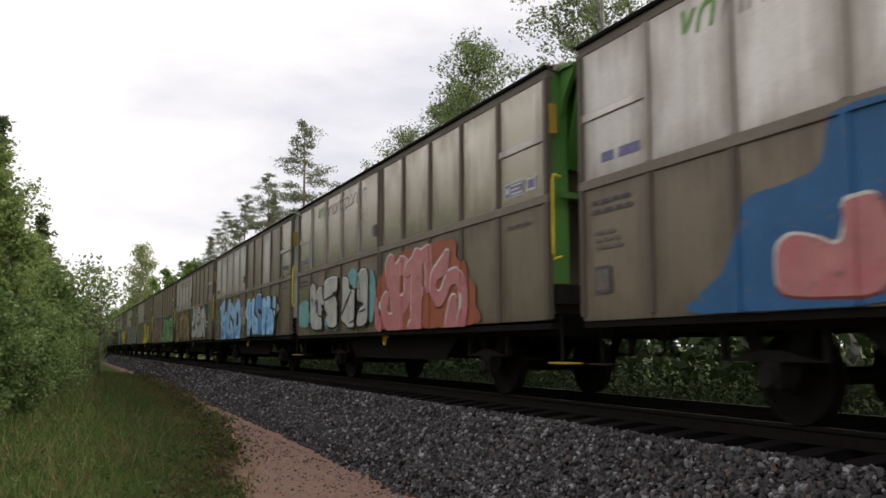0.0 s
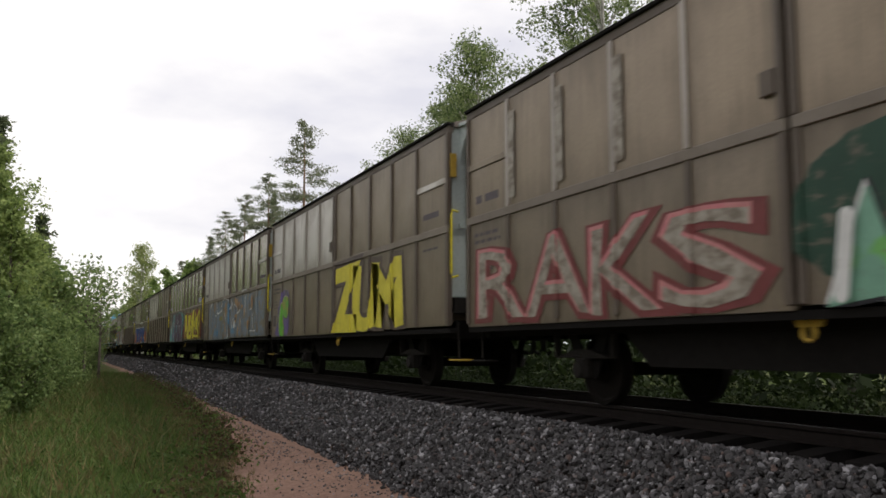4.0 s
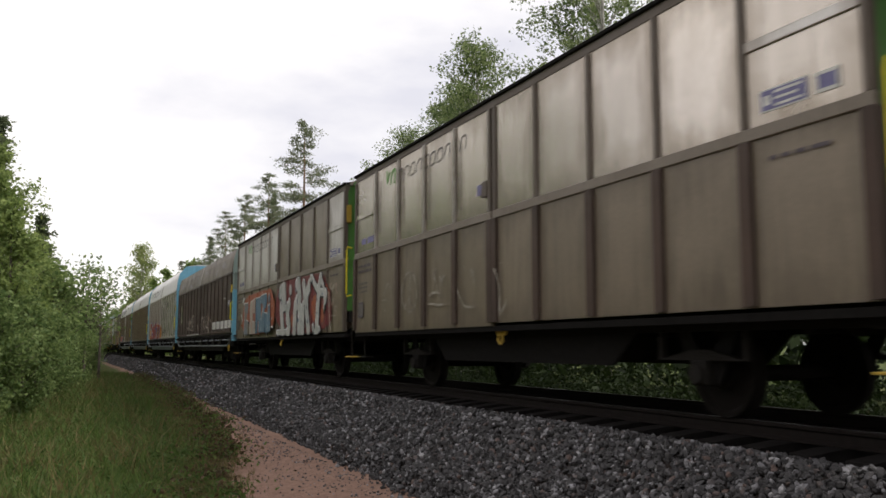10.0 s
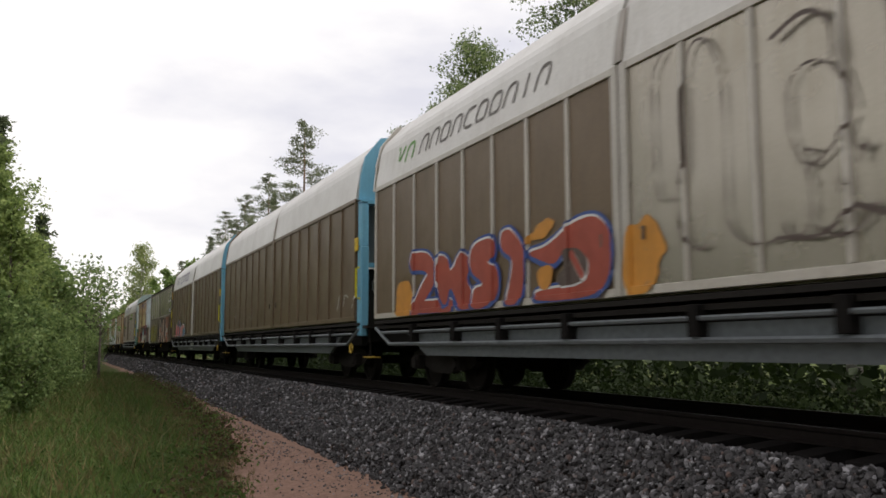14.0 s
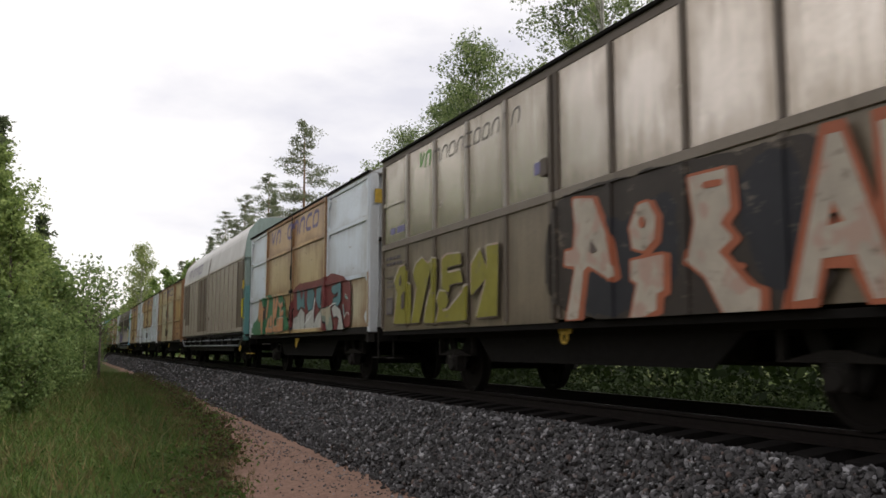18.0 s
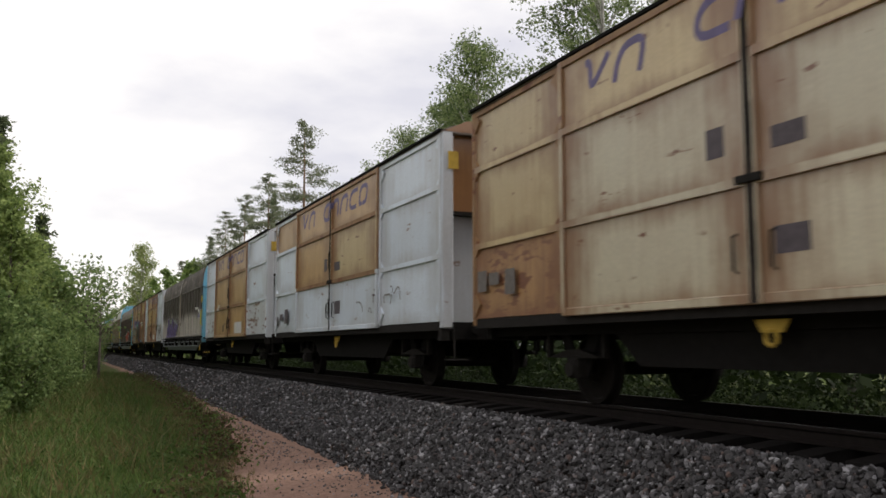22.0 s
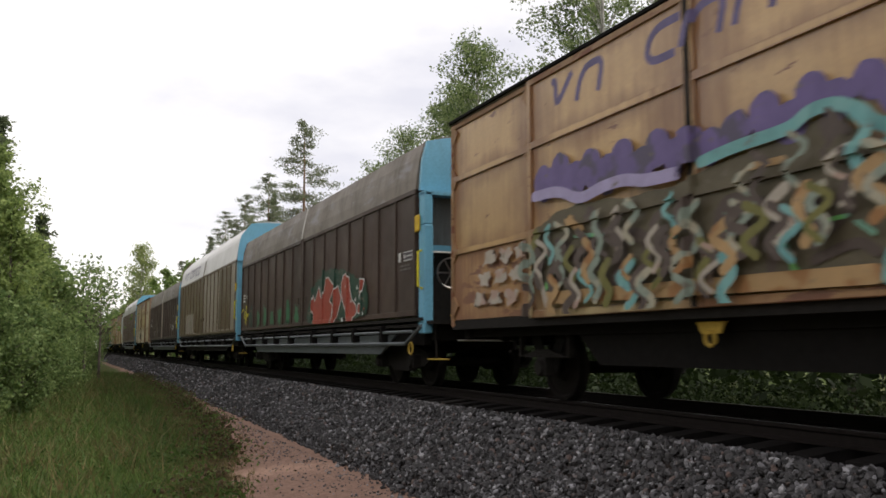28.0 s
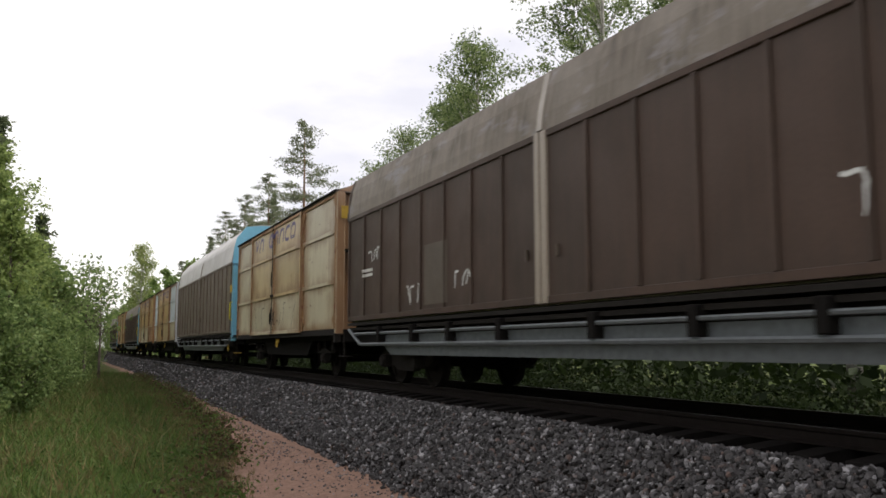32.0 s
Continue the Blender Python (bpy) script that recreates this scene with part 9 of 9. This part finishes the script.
    p.letter("red", (0, -5.32, 2.31, -4.84, 2.2, -4.76, 1.91, -4.35, 2.29, -3.88, 2.04, -4.19, 1.8, -3.81, 1.49, -3.81, 1.32, -4.43, 1.32, -4.76, 1.78, -4.93, 1.37, -5.28, 1.6))
    p.letter("red", (0, -3.96, 2.31, -3.16, 2.38, -3.13, 2.03, -3.52, 2.01, -3.04, 1.9, -3.04, 1.48, -3.45, 1.31, -3.96, 1.33, -3.89, 1.65, -3.45, 1.65, -4.04, 1.92))
    p.letter("red", (0, -2.96, 2.39, -2.64, 2.41, -2.33, 2.16, -2.22, 1.95, -2.35, 1.32, -2.85, 1.32, -2.65, 1.69, -2.58, 1.98, -2.96, 2.14))
    p.letter("red", (0, -2.22, 2.01, -1.6, 2.05, -1.03, 2.28, -0.56, 2.31, -0.26, 2.16, -0.14, 1.85, -0.29, 1.47, -0.6, 1.32, -1.89, 1.33, -2, 1.47, -1.4, 1.49, -0.86, 1.51, -0.95, 1.78, -1.24, 1.94, -1.45, 1.79, -1.71, 1.84))
    p.done(rim="blue", grow=0.07, shine="white")
    p = Piece(f[13])
    p.letter("umber", (0, -1.34, 1.95, -0.94, 1.97, -0.67, 1.8, -0.72, 1.55, -1.05, 1.5, -1.35, 1.49, -1.4, 1.65, -1.15, 1.74))
    p.letter("red", (0.11, -1.04, 1.88, -0.81, 1.61))
    p.done(shine="white", lift=(0.015, -0.02))
    f[13].field("orange", (0, -1.94, 1.76, -1.47, 1.81, -1.53, 1.51, -1.81, 1.46), rough=0.01)
    f[13].lines("umber", (0.03, 0.86, 3.87, 0.65, 3.7, 0.61, 3.01, 0.68, 2.24, 0.96, 2.26), (0.03, 1.14, 2.6, 0.96, 2.26, 1.1, 1.8, 1.35, 1.67, 1.44, 1.74), (0.03, 1.14, 2.6, 1.11, 3.34, 1.27, 3.82, 1.52, 3.8, 1.71, 3.38, 1.73, 2.75, 1.71, 1.9, 1.93, 1.69, 2.19, 1.64, 2.36, 1.68))
    f[13].lines("umber", (0.03, 2.4, 1.88, 2.44, 1.73, 2.57, 1.66, 2.72, 1.73, 2.76, 2.12, 2.53, 2.53, 2.51, 3.02, 2.76, 3.18, 3.1, 3.03, 3.24, 2.61, 2.97, 2.36, 2.75, 2.23), (0.03, 2.76, 1.74, 3.01, 1.61, 3.22, 1.67, 3.38, 1.86, 3.51, 1.85), (0.03, 2.84, 2.35, 2.71, 2.42, 2.68, 2.29, 2.79, 2.24, 2.82, 2.3), (0.03, 3.07, 2.23, 3.06, 1.99), (0.03, 3, 2.08, 3.12, 2.04), (0.03, 3.19, 2.42, 3.26, 2.27, 3.34, 2.35, 3.25, 2.2))
    f[13].lines("umber", (0.05, 3.24, 3.66, 3.58, 3.52, 3.62, 3), (0.05, 3.62, 3, 3.69, 3.61, 3.9, 3.64, 4.1, 3.46, 4.08, 2.97), (0.05, 3.86, 2.4, 3.68, 2.59, 3.72, 2.84, 3.9, 2.78, 3.92, 2.5), (0.05, 3.86, 2.4, 3.85, 1.86, 3.53, 1.72, 3.2, 1.86), (0.04, 3.92, 2.39, 4.07, 2.64, 4.46, 2.58, 4.63, 2.19, 4.52, 1.69, 4.23, 1.56, 3.9, 1.85), (0.05, 2.38, 3.48, 2.76, 3.62, 3.03, 3.47, 3.06, 3.1), (0.04, 2.35, 1.69, 2.84, 1.63, 3.2, 1.86))
    f[13].field("black", (0, 4.24, 3.31, 4.49, 3.5, 4.72, 3.44, 4.75, 3.2, 4.61, 3.1), (0, 4.7, 3, 4.92, 3.08, 5.11, 2.99, 5.07, 2.78, 4.98, 2.8), rough=0.01)
    f[15].field("mustard", (0, -6.85, 1.3, -6.84, 1.73, -6.31, 2.14, -5.67, 2.34, -4.73, 2.36, -3.95, 2.03, -3.13, 2.14, -2.72, 2.04, -2.52, 1.59, -2.59, 1.25), rough=0.03)
    f[15].field("umber", (0, -6.79, 1.29, -6.76, 1.73, -6.26, 2.11, -5.67, 2.28, -4.74, 2.32, -3.95, 1.99, -3.13, 2.1, -2.75, 2, -2.57, 1.6, -2.65, 1.25), rough=0.02)
    p = Piece(f[15])
    p.letter("pink", (0, -6.79, 1.32, -6.78, 1.67, -6.43, 2.01, -6.04, 1.97, -6, 1.61, -6.11, 1.29))
    p.letter("steel_blue", (0, -6.04, 2.16, -5.77, 2.27, -5.52, 2.18, -5.53, 1.95, -5.68, 1.86, -5.94, 1.83))
    p.letter("bone", (0, -5.8, 1.3, -5.79, 1.65, -5.58, 1.87, -5.59, 1.48, -5.31, 1.28))
    p.letter("pink", (0, -5.48, 1.84, -5.15, 1.91, -5.02, 1.74, -5.21, 1.45, -5.17, 1.27, -5.4, 1.31), (0, -5.19, 2.14, -4.91, 2.21, -4.88, 1.98, -5.06, 2))
    p.letter("steel_blue", (0, -4.83, 2.17, -4.57, 2.19, -4.54, 1.32, -4.99, 1.28, -4.76, 1.67, -4.84, 1.87))
    p.letter("pink", (0, -4.44, 1.29, -4.43, 1.74, -4.15, 1.85, -3.33, 1.95, -2.78, 1.88, -2.6, 1.56, -2.64, 1.41, -2.82, 1.28, -3.36, 1.27))
    p.done(rim="black", grow=0.03, shine="bone")
    p = Piece(f[15])
    p.letter("tan", (0, -3.98, 1.31, -3.97, 1.6, -3.78, 1.76, -3.41, 1.68, -3.62, 1.48, -3.66, 1.31))
    p.letter("steel_blue", (0, -3.63, 1.31, -3.36, 1.46, -3.28, 1.71, -2.91, 1.8, -2.68, 1.65, -2.67, 1.45, -2.84, 1.28))
    p.done()
    f[15].lines("white", (0.05, -3.67, 1.94, -3.27, 1.95, -2.82, 1.83, -2.67, 1.61, -2.62, 1.49, -2.73, 1.3))
    p = Piece(f[16], 0)
    p.letter("mustard", (0, -5.89, 1.97, -5.59, 2.23, -5.26, 2.25, -5.16, 2.06, -5.2, 1.91, -5, 1.86, -5.02, 1.17, -5.9, 1.17, -5.77, 1.53, -5.72, 1.76))
    p.letter("mustard", (0, -4.91, 2.05, -4.75, 2.22, -4.47, 2.3, -4.19, 2.17, -3.99, 2.25, -4.26, 1.78, -4.39, 1.55, -4.59, 1.17, -4.97, 1.17, -4.71, 1.79))
    p.letter("mustard", (0, -3.96, 2.25, -3.81, 2.22, -3.88, 1.14, -4.35, 1.16, -4.28, 1.42, -4.04, 1.75))
    p.letter("mustard", (0, -3.58, 2.18, -3.36, 2.25, -2.84, 2.22, -2.81, 2.05, -3.37, 2.04, -3.33, 1.94, -2.84, 1.95, -2.75, 1.76, -3.26, 1.75, -3.29, 1.62, -3.58, 1.71))
    p.letter("mustard", (0, -3.79, 1.53, -3.66, 1.67, -3.4, 1.64, -3.29, 1.48, -3.42, 1.35, -3.51, 1.39, -3.53, 1.32, -3.3, 1.34, -2.55, 1.7, -2.59, 1.16, -3.81, 1.15, -3.68, 1.37))
    p.done(rim="umber", grow=0.022, shine="bone")
    p = Piece(f[16], 0)
    p.letter("umber", (0, -5.57, 2, -5.48, 2.1, -5.45, 1.92, -5.57, 1.86), (0, -5.46, 1.71, -5.21, 1.75, -5.22, 1.45, -5.47, 1.44))
    p.done()
    p = Piece(f[16], 0)
    p.letter("mustard", (0, -2.42, 1.99, -2.11, 2.22, -1.88, 1.88, -1.9, 2.23, -1.5, 2.22, -1.56, 1.19, -2.25, 1.18, -1.88, 1.77, -2.43, 1.51))
    p.done(rim="umber", grow=0.022, shine="bone")
    f[16].field("soot", (0, -0.2, 1.06, -0.06, 2.63, 1.23, 2.65, 2.36, 2.62, 3.7, 2.55, 4.49, 2.53, 4.44, 1.08, 3.6, 1.03), rough=0.03)
    f[16].field("black", (0, 0.21, 1.07, 1.02, 2.38, 1.53, 2.08, 2.3, 2.43, 2.53, 2.04, 2.38, 1.12), (0, 3.27, 2.1, 3.69, 2.49, 4.17, 2.43, 4.08, 1.1, 3.58, 1.39), rough=0.08)
    p = Piece(f[16], 0)
    p.letter("bone", (0, 0.51, 2.56, 0.95, 2.5, 1.27, 1.94, 1.38, 1.54, 1.28, 1.51, 0.84, 1.7, 0.73, 1.64, 0.6, 1.08, 0.33, 1.07, 0.55, 1.71, 0.3, 1.75, 0.33, 1.92, 0.52, 1.92, 0.57, 2.22))
    p.letter("bone", (0, 1.69, 1.68, 2.26, 1.7, 2.24, 1.32, 2.13, 1.3, 2.12, 1.13, 1.89, 1.06, 1.66, 1.05, 1.8, 1.43, 1.68, 1.48), (0, 1.68, 2.05, 1.84, 2.28, 2.02, 2.29, 2.15, 2.11, 2.11, 1.87, 1.93, 1.76, 1.73, 1.82))
    p.letter("bone", (0, 2.68, 2.43, 3.24, 2.42, 3.28, 2.03, 3.13, 1.91, 3.29, 1.75, 3.09, 1.64, 3.46, 1.3, 3.61, 1.25, 3.6, 1.06, 3.14, 1.05, 2.9, 1.41, 2.63, 1.58, 2.77, 1.97))
    p.done(rim="rust_red", grow=0.03, shade="rust_red", fall=(0.09, -0.02))
    p = Piece(f[16], 0)
    p.letter("umber", (0, 0.91, 2.01, 1.06, 1.86, 0.89, 1.83))
    p.done()
    f[16].lines("rust_red", (0.13, 1.92, 2.08), (0.07, 2.93, 2.31, 3.15, 2.3), (0.06, 3.31, 1.5, 3.43, 1.47))
    f[17].field("maroon", (0, -0.35, 1.16, -0.27, 1.78, -0, 2.24, 0.13, 2.44, 3.02, 2.39, 3.61, 2.46, 4.6, 2.34, 4.95, 2.2, 5.11, 2, 5.11, 1.48, 5.09, 1.13, 2.96, 1.15), rough=0.04)
    p = Piece(f[17], 0)
    p.letter("teal_grey", (0, 0.31, 2.18, 0.62, 2.26, 0.78, 1.95, 1.07, 2.26, 1.14, 1.73, 0.78, 1.81, 0.37, 1.7))
    p.letter("silver", (0, -0.15, 1.22, -0.01, 1.52, 0.36, 1.56, 0.78, 1.76, 1.16, 1.62, 1.2, 1.21))
    p.letter("teal_grey", (0, 1.44, 2.21, 1.98, 2.2, 2.12, 2.08, 1.96, 1.68, 1.53, 1.67, 1.38, 1.92))
    p.letter("silver", (0, 1.26, 1.2, 1.32, 1.55, 1.77, 1.67, 2.1, 1.67, 2.13, 1.2))
    p.letter("teal_grey", (0, 2.34, 2.18, 2.93, 2.22, 3, 1.95, 2.95, 1.67, 2.5, 1.71, 2.29, 1.93))
    p.letter("silver", (0, 2.09, 1.21, 2.32, 1.48, 2.75, 1.64, 2.85, 1.23))
    p.letter("grey_green", (0, 3.02, 1.62, 3.29, 1.69, 3.57, 1.7, 3.63, 1.52, 3.82, 1.17, 3.48, 1.09, 3.27, 1.18))
    p.letter("teal_grey", (0, 3.73, 2.15, 4.41, 2.19, 4.43, 1.78, 4.09, 1.63, 3.75, 1.73, 3.85, 1.87, 4.2, 1.89, 4.21, 2.01, 3.92, 1.95, 3.69, 2.04))
    p.letter("silver", (0, 3.74, 1.64, 3.97, 1.71, 4.42, 1.58, 4.5, 1.45, 4.7, 1.11, 4.19, 1.11, 4.32, 1.39, 4.15, 1.46, 3.89, 1.42))
    p.done(rim="black", grow=0.022)
    f[17].lines("white", (0.03, 4.69, 1.4, 4.98, 1.53, 5.1, 1.44), (0.07, 2.25, 1.94, 2.1, 1.6), (0.03, 3.57, 1.68, 3.85, 1.75, 4.07, 1.75), (0.04, 1.26, 1.31, 1.96, 1.56), (0.04, 4.8, 1.91, 4.98, 1.81))
    f[17].lines("turquoise", (0.07, 4.82, 1.87, 4.95, 1.81), (0.07, 4.68, 1.67, 4.72, 1.47))
    f[17].field("emerald", (0, -5.69, 1.09, -5.33, 1.53, -4.58, 1.64, -4.27, 2.24, -3.9, 2.26, -3.31, 2.25, -3.14, 2.37, -2.29, 2.24, -1.62, 2.23, -1.24, 2.2, -0.97, 2.04, -1, 1.92, -0.79, 1.82, -0.76, 1.59, -0.48, 1.55, -0.45, 1.39, -0.57, 1.17), rough=0.04)
    p = Piece(f[17], 0)
    p.letter("peach", (0.36, -4.23, 2.05, -4.34, 1.72), (0.29, -4.05, 2, -3.98, 1.39), (0.21, -3.93, 1.39, -3.62, 1.61), (0.21, -3.57, 1.9, -3.64, 1.15))
    p.letter("peach", (0.17, -3.04, 2.17, -3.29, 1.68), (0.17, -2.95, 1.51, -3.19, 1.25), (0.32, -2.63, 1.5), (0.12, -3.31, 1.26, -2.47, 1.24))
    p.letter("peach", (0.22, -2.23, 2.14, -2.26, 1.63), (0.25, -1.83, 2.12, -2, 1.73), (0.11, -2.19, 1.62, -1.97, 1.64), (0.15, -2.26, 1.59, -2.27, 1.27, -1.62, 1.26))
    p.letter("peach", (0.1, -1.58, 1.98, -1.36, 1.89, -1.15, 1.96), (0.11, -1.36, 1.89, -1.4, 1.66, -1.06, 1.72), (0, -1.6, 1.57, -1.05, 1.57, -1.06, 1.2, -1.62, 1.19), (0.14, -1.77, 1.5, -1.67, 1.24))
    p.done(rim="umber", grow=0.03, shine="bone")
    f[22].field("grey_green", (0, -6.31, 1.36, -6.22, 2.27, -3.58, 2.39, -1.87, 2.34, -0.62, 2.08, -0.64, 1.31), rough=0.03)
    f[22].lines("umber", (0.06, -6.22, 2.27, -4.7, 2.36, -3.65, 2.43, -1.87, 2.33, -1.31, 2.16, -0.62, 2.1), (0.07, -1.26, 2.29, -1.05, 2.37, -1.15, 2.25, -0.7, 2.32, -0.9, 2.21, -0.66, 2.21))
    f[22].field("umber", (0, -6.11, 1.29, -6.01, 1.76, -5.43, 2.2, -4.2, 2.09, -3.29, 2.25, -1.76, 2.08, -0.96, 1.85, -1.07, 1.59, -1.39, 1.33, -3.44, 1.31), rough=0.02)
    p = Piece(f[22])
    p.letter("purple", (0.45, -5.91, 1.72, -5.91, 1.35), (0.45, -5.24, 2.15, -5.09, 1.49), (0.36, -5.15, 2.1, -4.57, 1.47), (0.37, -4.4, 1.97, -4.33, 1.46))
    p.letter("purple", (0.3, -3.66, 1.96, -4.17, 1.87, -3.73, 1.59, -3.97, 1.41), (0.55, -3.22, 2.1, -3.23, 1.4), (0.19, -3.51, 1.83, -3.01, 1.8))
    p.letter("purple", (0.32, -2.54, 2.03, -2.49, 1.46, -2.01, 1.35), (0.26, -1.99, 2.01, -1.77, 1.59, -2.12, 1.73))
    p.letter("purple", (0.25, -1.01, 1.91, -1.28, 1.61, -1.54, 1.85), (0.26, -1.38, 1.62, -1.72, 1.33), (0.13, -0.82, 1.86))
    p.done(rim="umber", grow=0.035, shine="lilac")
    f[22].lines("purple", (0.18, -5.91, 1.36, -3.44, 1.31, -1.44, 1.3))
    f[24].field("umber_soft", (0, -3.38, 1.25, -3.38, 2.54, -0.26, 2.33, -0.14, 2.46, 0.84, 2.54, 1.51, 2.64, 1.93, 2.37, 2.08, 1.97, 2.3, 1.75, 2.22, 1.53, 1.97, 1.22), rough=0.03)
    f[24].field("purple", (0.5, -3.11, 2.86), (0.49, -2.71, 2.94), (0.48, -2.35, 2.76), (0.47, -2, 2.86), (0.46, -1.65, 2.72), (0.45, -1.36, 2.85), (0.43, -1.02, 2.69), (0.42, -0.73, 2.83), (0.4, -0.44, 2.67), (0.39, -0.19, 2.76), (0.37, 0.09, 2.66), rough=0.03)
    f[24].field("purple", (0.42, 0.43, 2.72), (0.4, 0.8, 2.81), (0.39, 1.09, 2.67), (0.37, 1.33, 2.84), (0.36, 1.6, 2.73), (0.34, 1.91, 2.81), (0.33, 2.15, 2.65), (0.32, 2.38, 2.66), (0.31, 2.56, 2.47), (0.31, 2.63, 2.29), (0.3, 2.69, 2.08), (0.29, 2.82, 1.88), (0.3, 2.67, 1.7), (0.29, 2.88, 1.61), (0.24, 2.21, 1.28, 2.51, 1.33, 2.8, 1.35), rough=0.03)
    f[24].lines("umber", (0.18, -2.85, 1.44, -2.68, 2.04, -2.19, 1.74, -1.88, 2.11, -2.03, 2.32), (0.16, -1.59, 1.38, -1.3, 1.99, -0.9, 1.89, -1.04, 1.35), (0.14, -0.77, 1.94, -0.52, 1.62, -0.78, 1.46), (0.14, 0.06, 1.42, 0.19, 2.08, 0.52, 2.1, 0.51, 1.66), (0.12, 0.72, 2.02, 0.92, 1.79, 0.81, 1.43), (0.09, 1.21, 1.86, 1.48, 1.94, 1.74, 1.86, 1.48, 1.69), (0.09, 1.29, 1.45, 1.73, 1.57, 1.9, 1.46), (0.09, 1.5, 2.44, 1.42, 2.61, 1.68, 2.46))
    f[24].lines("mint", (0.09, -3.02, 1.93, -2.76, 1.78, -3.11, 1.45), (0.05, -2.35, 2.08, -1.73, 2.03), (0.08, -1.17, 1.67, -1.45, 1.37), (0.07, 0.25, 1.96, 0.29, 1.57), (0.06, 0.92, 1.74, 1.01, 1.57, 1.14, 1.25), (0.04, 1.3, 1.75, 1.65, 1.77), (0.08, -0.45, 1.91, -0.64, 1.69), (0.05, 1.74, 1.71, 1.9, 1.6))
    f[24].lines("tan", (0.16, -3.02, 1.36, -0.28, 1.32, 1.89, 1.29), (0.13, -2.43, 2.29, -2.19, 2.14), (0.07, 0.63, 2.36, 1.03, 2.35))
    f[24].lines("bone", (0.1, -3.2, 1.66, -3.02, 1.3), (0.07, -0.04, 1.7, 0.06, 1.36), (0.04, 0.81, 1.69, 1.1, 1.51), (0.04, 2.35, 1.89, 2.82, 1.88), (0.03, 2.47, 2.06, 2.83, 2.1))
    f[24].lines("lilac", (0.14, -3.29, 2.71, -2.68, 2.7, -2.19, 2.5, -1.73, 2.58, -1.3, 2.59, -0.89, 2.5, -0.38, 2.49))
    f[24].lines("turquoise", (0.12, -0.02, 2.53, 0.42, 2.58, 0.84, 2.59, 1.14, 2.6, 1.33, 2.7, 1.6, 2.7, 1.86, 2.58, 1.97, 2.44, 2.14, 2.39, 2.12, 2.06, 2.38, 1.84, 2.45, 1.6, 2.26, 1.5, 2.06, 1.47, 2.01, 1.26))
    f[25].field("bottle", (0, 0.55, 1.29, 0.67, 1.85, 1.27, 2.34, 2.38, 2.63, 3.36, 2.5, 4.29, 2.39, 4.81, 2.19, 5.28, 2.15, 5.48, 1.83, 5.49, 1.38, 4.76, 1.37), rough=0.1)
    p = Piece(f[25], 0)
    p.letter("red", (0, 1.02, 1.77, 1.19, 2.03, 1.35, 1.85, 1.7, 2.2, 1.99, 1.79, 2.33, 2.38, 2.53, 2.38, 2.99, 2.15, 2.63, 1.82, 2.89, 1.72, 2.72, 1.27, 1.28, 1.3, 1.19, 1.57))
    p.letter("red", (0, 2.98, 2.03, 3.34, 2.14, 3.6, 1.85, 3.42, 1.61, 3.24, 1.4, 3.09, 1.28, 2.84, 1.27, 2.97, 1.69))
    p.letter("red", (0, 3.61, 2.15, 3.75, 2.32, 3.97, 2.37, 4.2, 2.24, 4.27, 1.97, 4.42, 1.75, 4.68, 1.64, 4.75, 1.49, 4.56, 1.39, 4.5, 1.27, 4.15, 1.27, 4.07, 1.43, 3.9, 1.6, 3.66, 1.88))
    p.letter("red", (0, 4.97, 2.17, 5.27, 2.14, 5, 1.77, 4.94, 1.8), (0.19, 4.92, 1.56))
    p.done(rim="white", grow=0.03)
    f[25].lines("bone", (0.15, 4, 2.08))
    f[25].lines("umber", (0.07, 4, 2.08))
    f[25].lines("white", (0.09, 4.8, 2.01), (0.09, 4.7, 1.76), (0.08, 5.21, 1.44), (0.08, 4.39, 1.74), (0.14, 3.85, 1.33))
    f[25].lines("red", (0.07, 5.31, 1.54))
    f[16].boxed([("A", 4.0, 5.0, 1.10, 2.45), ("H", 4.95, 5.9, 1.10, 2.45)], "bone", "rust_red", None, 45, 0.035)
    # dense scribble below the wave
    rng = random.Random(5)
    for k in range(64):
        u = -3.45 + 0.088 * k + rng.uniform(-0.1, 0.1)
        z = rng.uniform(1.25, 2.05 + 0.35 * min(1.0, max(0.0, (u + 1.5) / 3.0)))
        bend = rng.choice((-1, 1)) * rng.uniform(0.10, 0.22)
        f[24].lines(("grey_green", "umber", "grey_green", "olive", "umber", "bone", "umber", "turquoise", "tan")[k % 9], (rng.uniform(0.05, 0.12), u, z - 0.22, u + bend, z - 0.08, u - bend, z + 0.10, u + 0.5 * bend, z + 0.24))


paintwork()
graffiti()


# ---- everything that moves ----
def motions():
    """The whole train rolls past at a slowly falling speed, and its wheels turn with it."""
    times = [0.5 * k for k in range(65)]
    for i, w in enumerate(WAGONS):
        walk(w, [(t, pose(TRACK, wagon_y(i, t), 0)) for t in times])
    for ax, y, i in WHEELSETS:
        rows, t, turned = [(0.0, pose(0, y, 0.46))], 0.0, 0.0
        while t < 31.999:
            here = wagon_y(i, t) + y
            near = -14 < here < 42
            dt = 1 / 30 if near else 0.2
            t = min(32.0, t + dt)
            if near:
                turned += degrees_turned(t, dt)
                rows.append((t, pose(0, y, 0.46, -turned % 360.0)))
        rows.append((32.0, pose(0, y, 0.46, -turned % 360.0)))
        walk(ax, tidy(rows))


def degrees_turned(t, dt):
    return math.degrees((run(t) - run(max(0.0, t - dt))) / 0.46)


def tidy(rows):
    """One row for each drawn moment."""
    seen, out = set(), []
    for t, m in rows:
        if frame(t) not in seen:
            seen.add(frame(t))
            out.append((t, m))
    return out


motions()
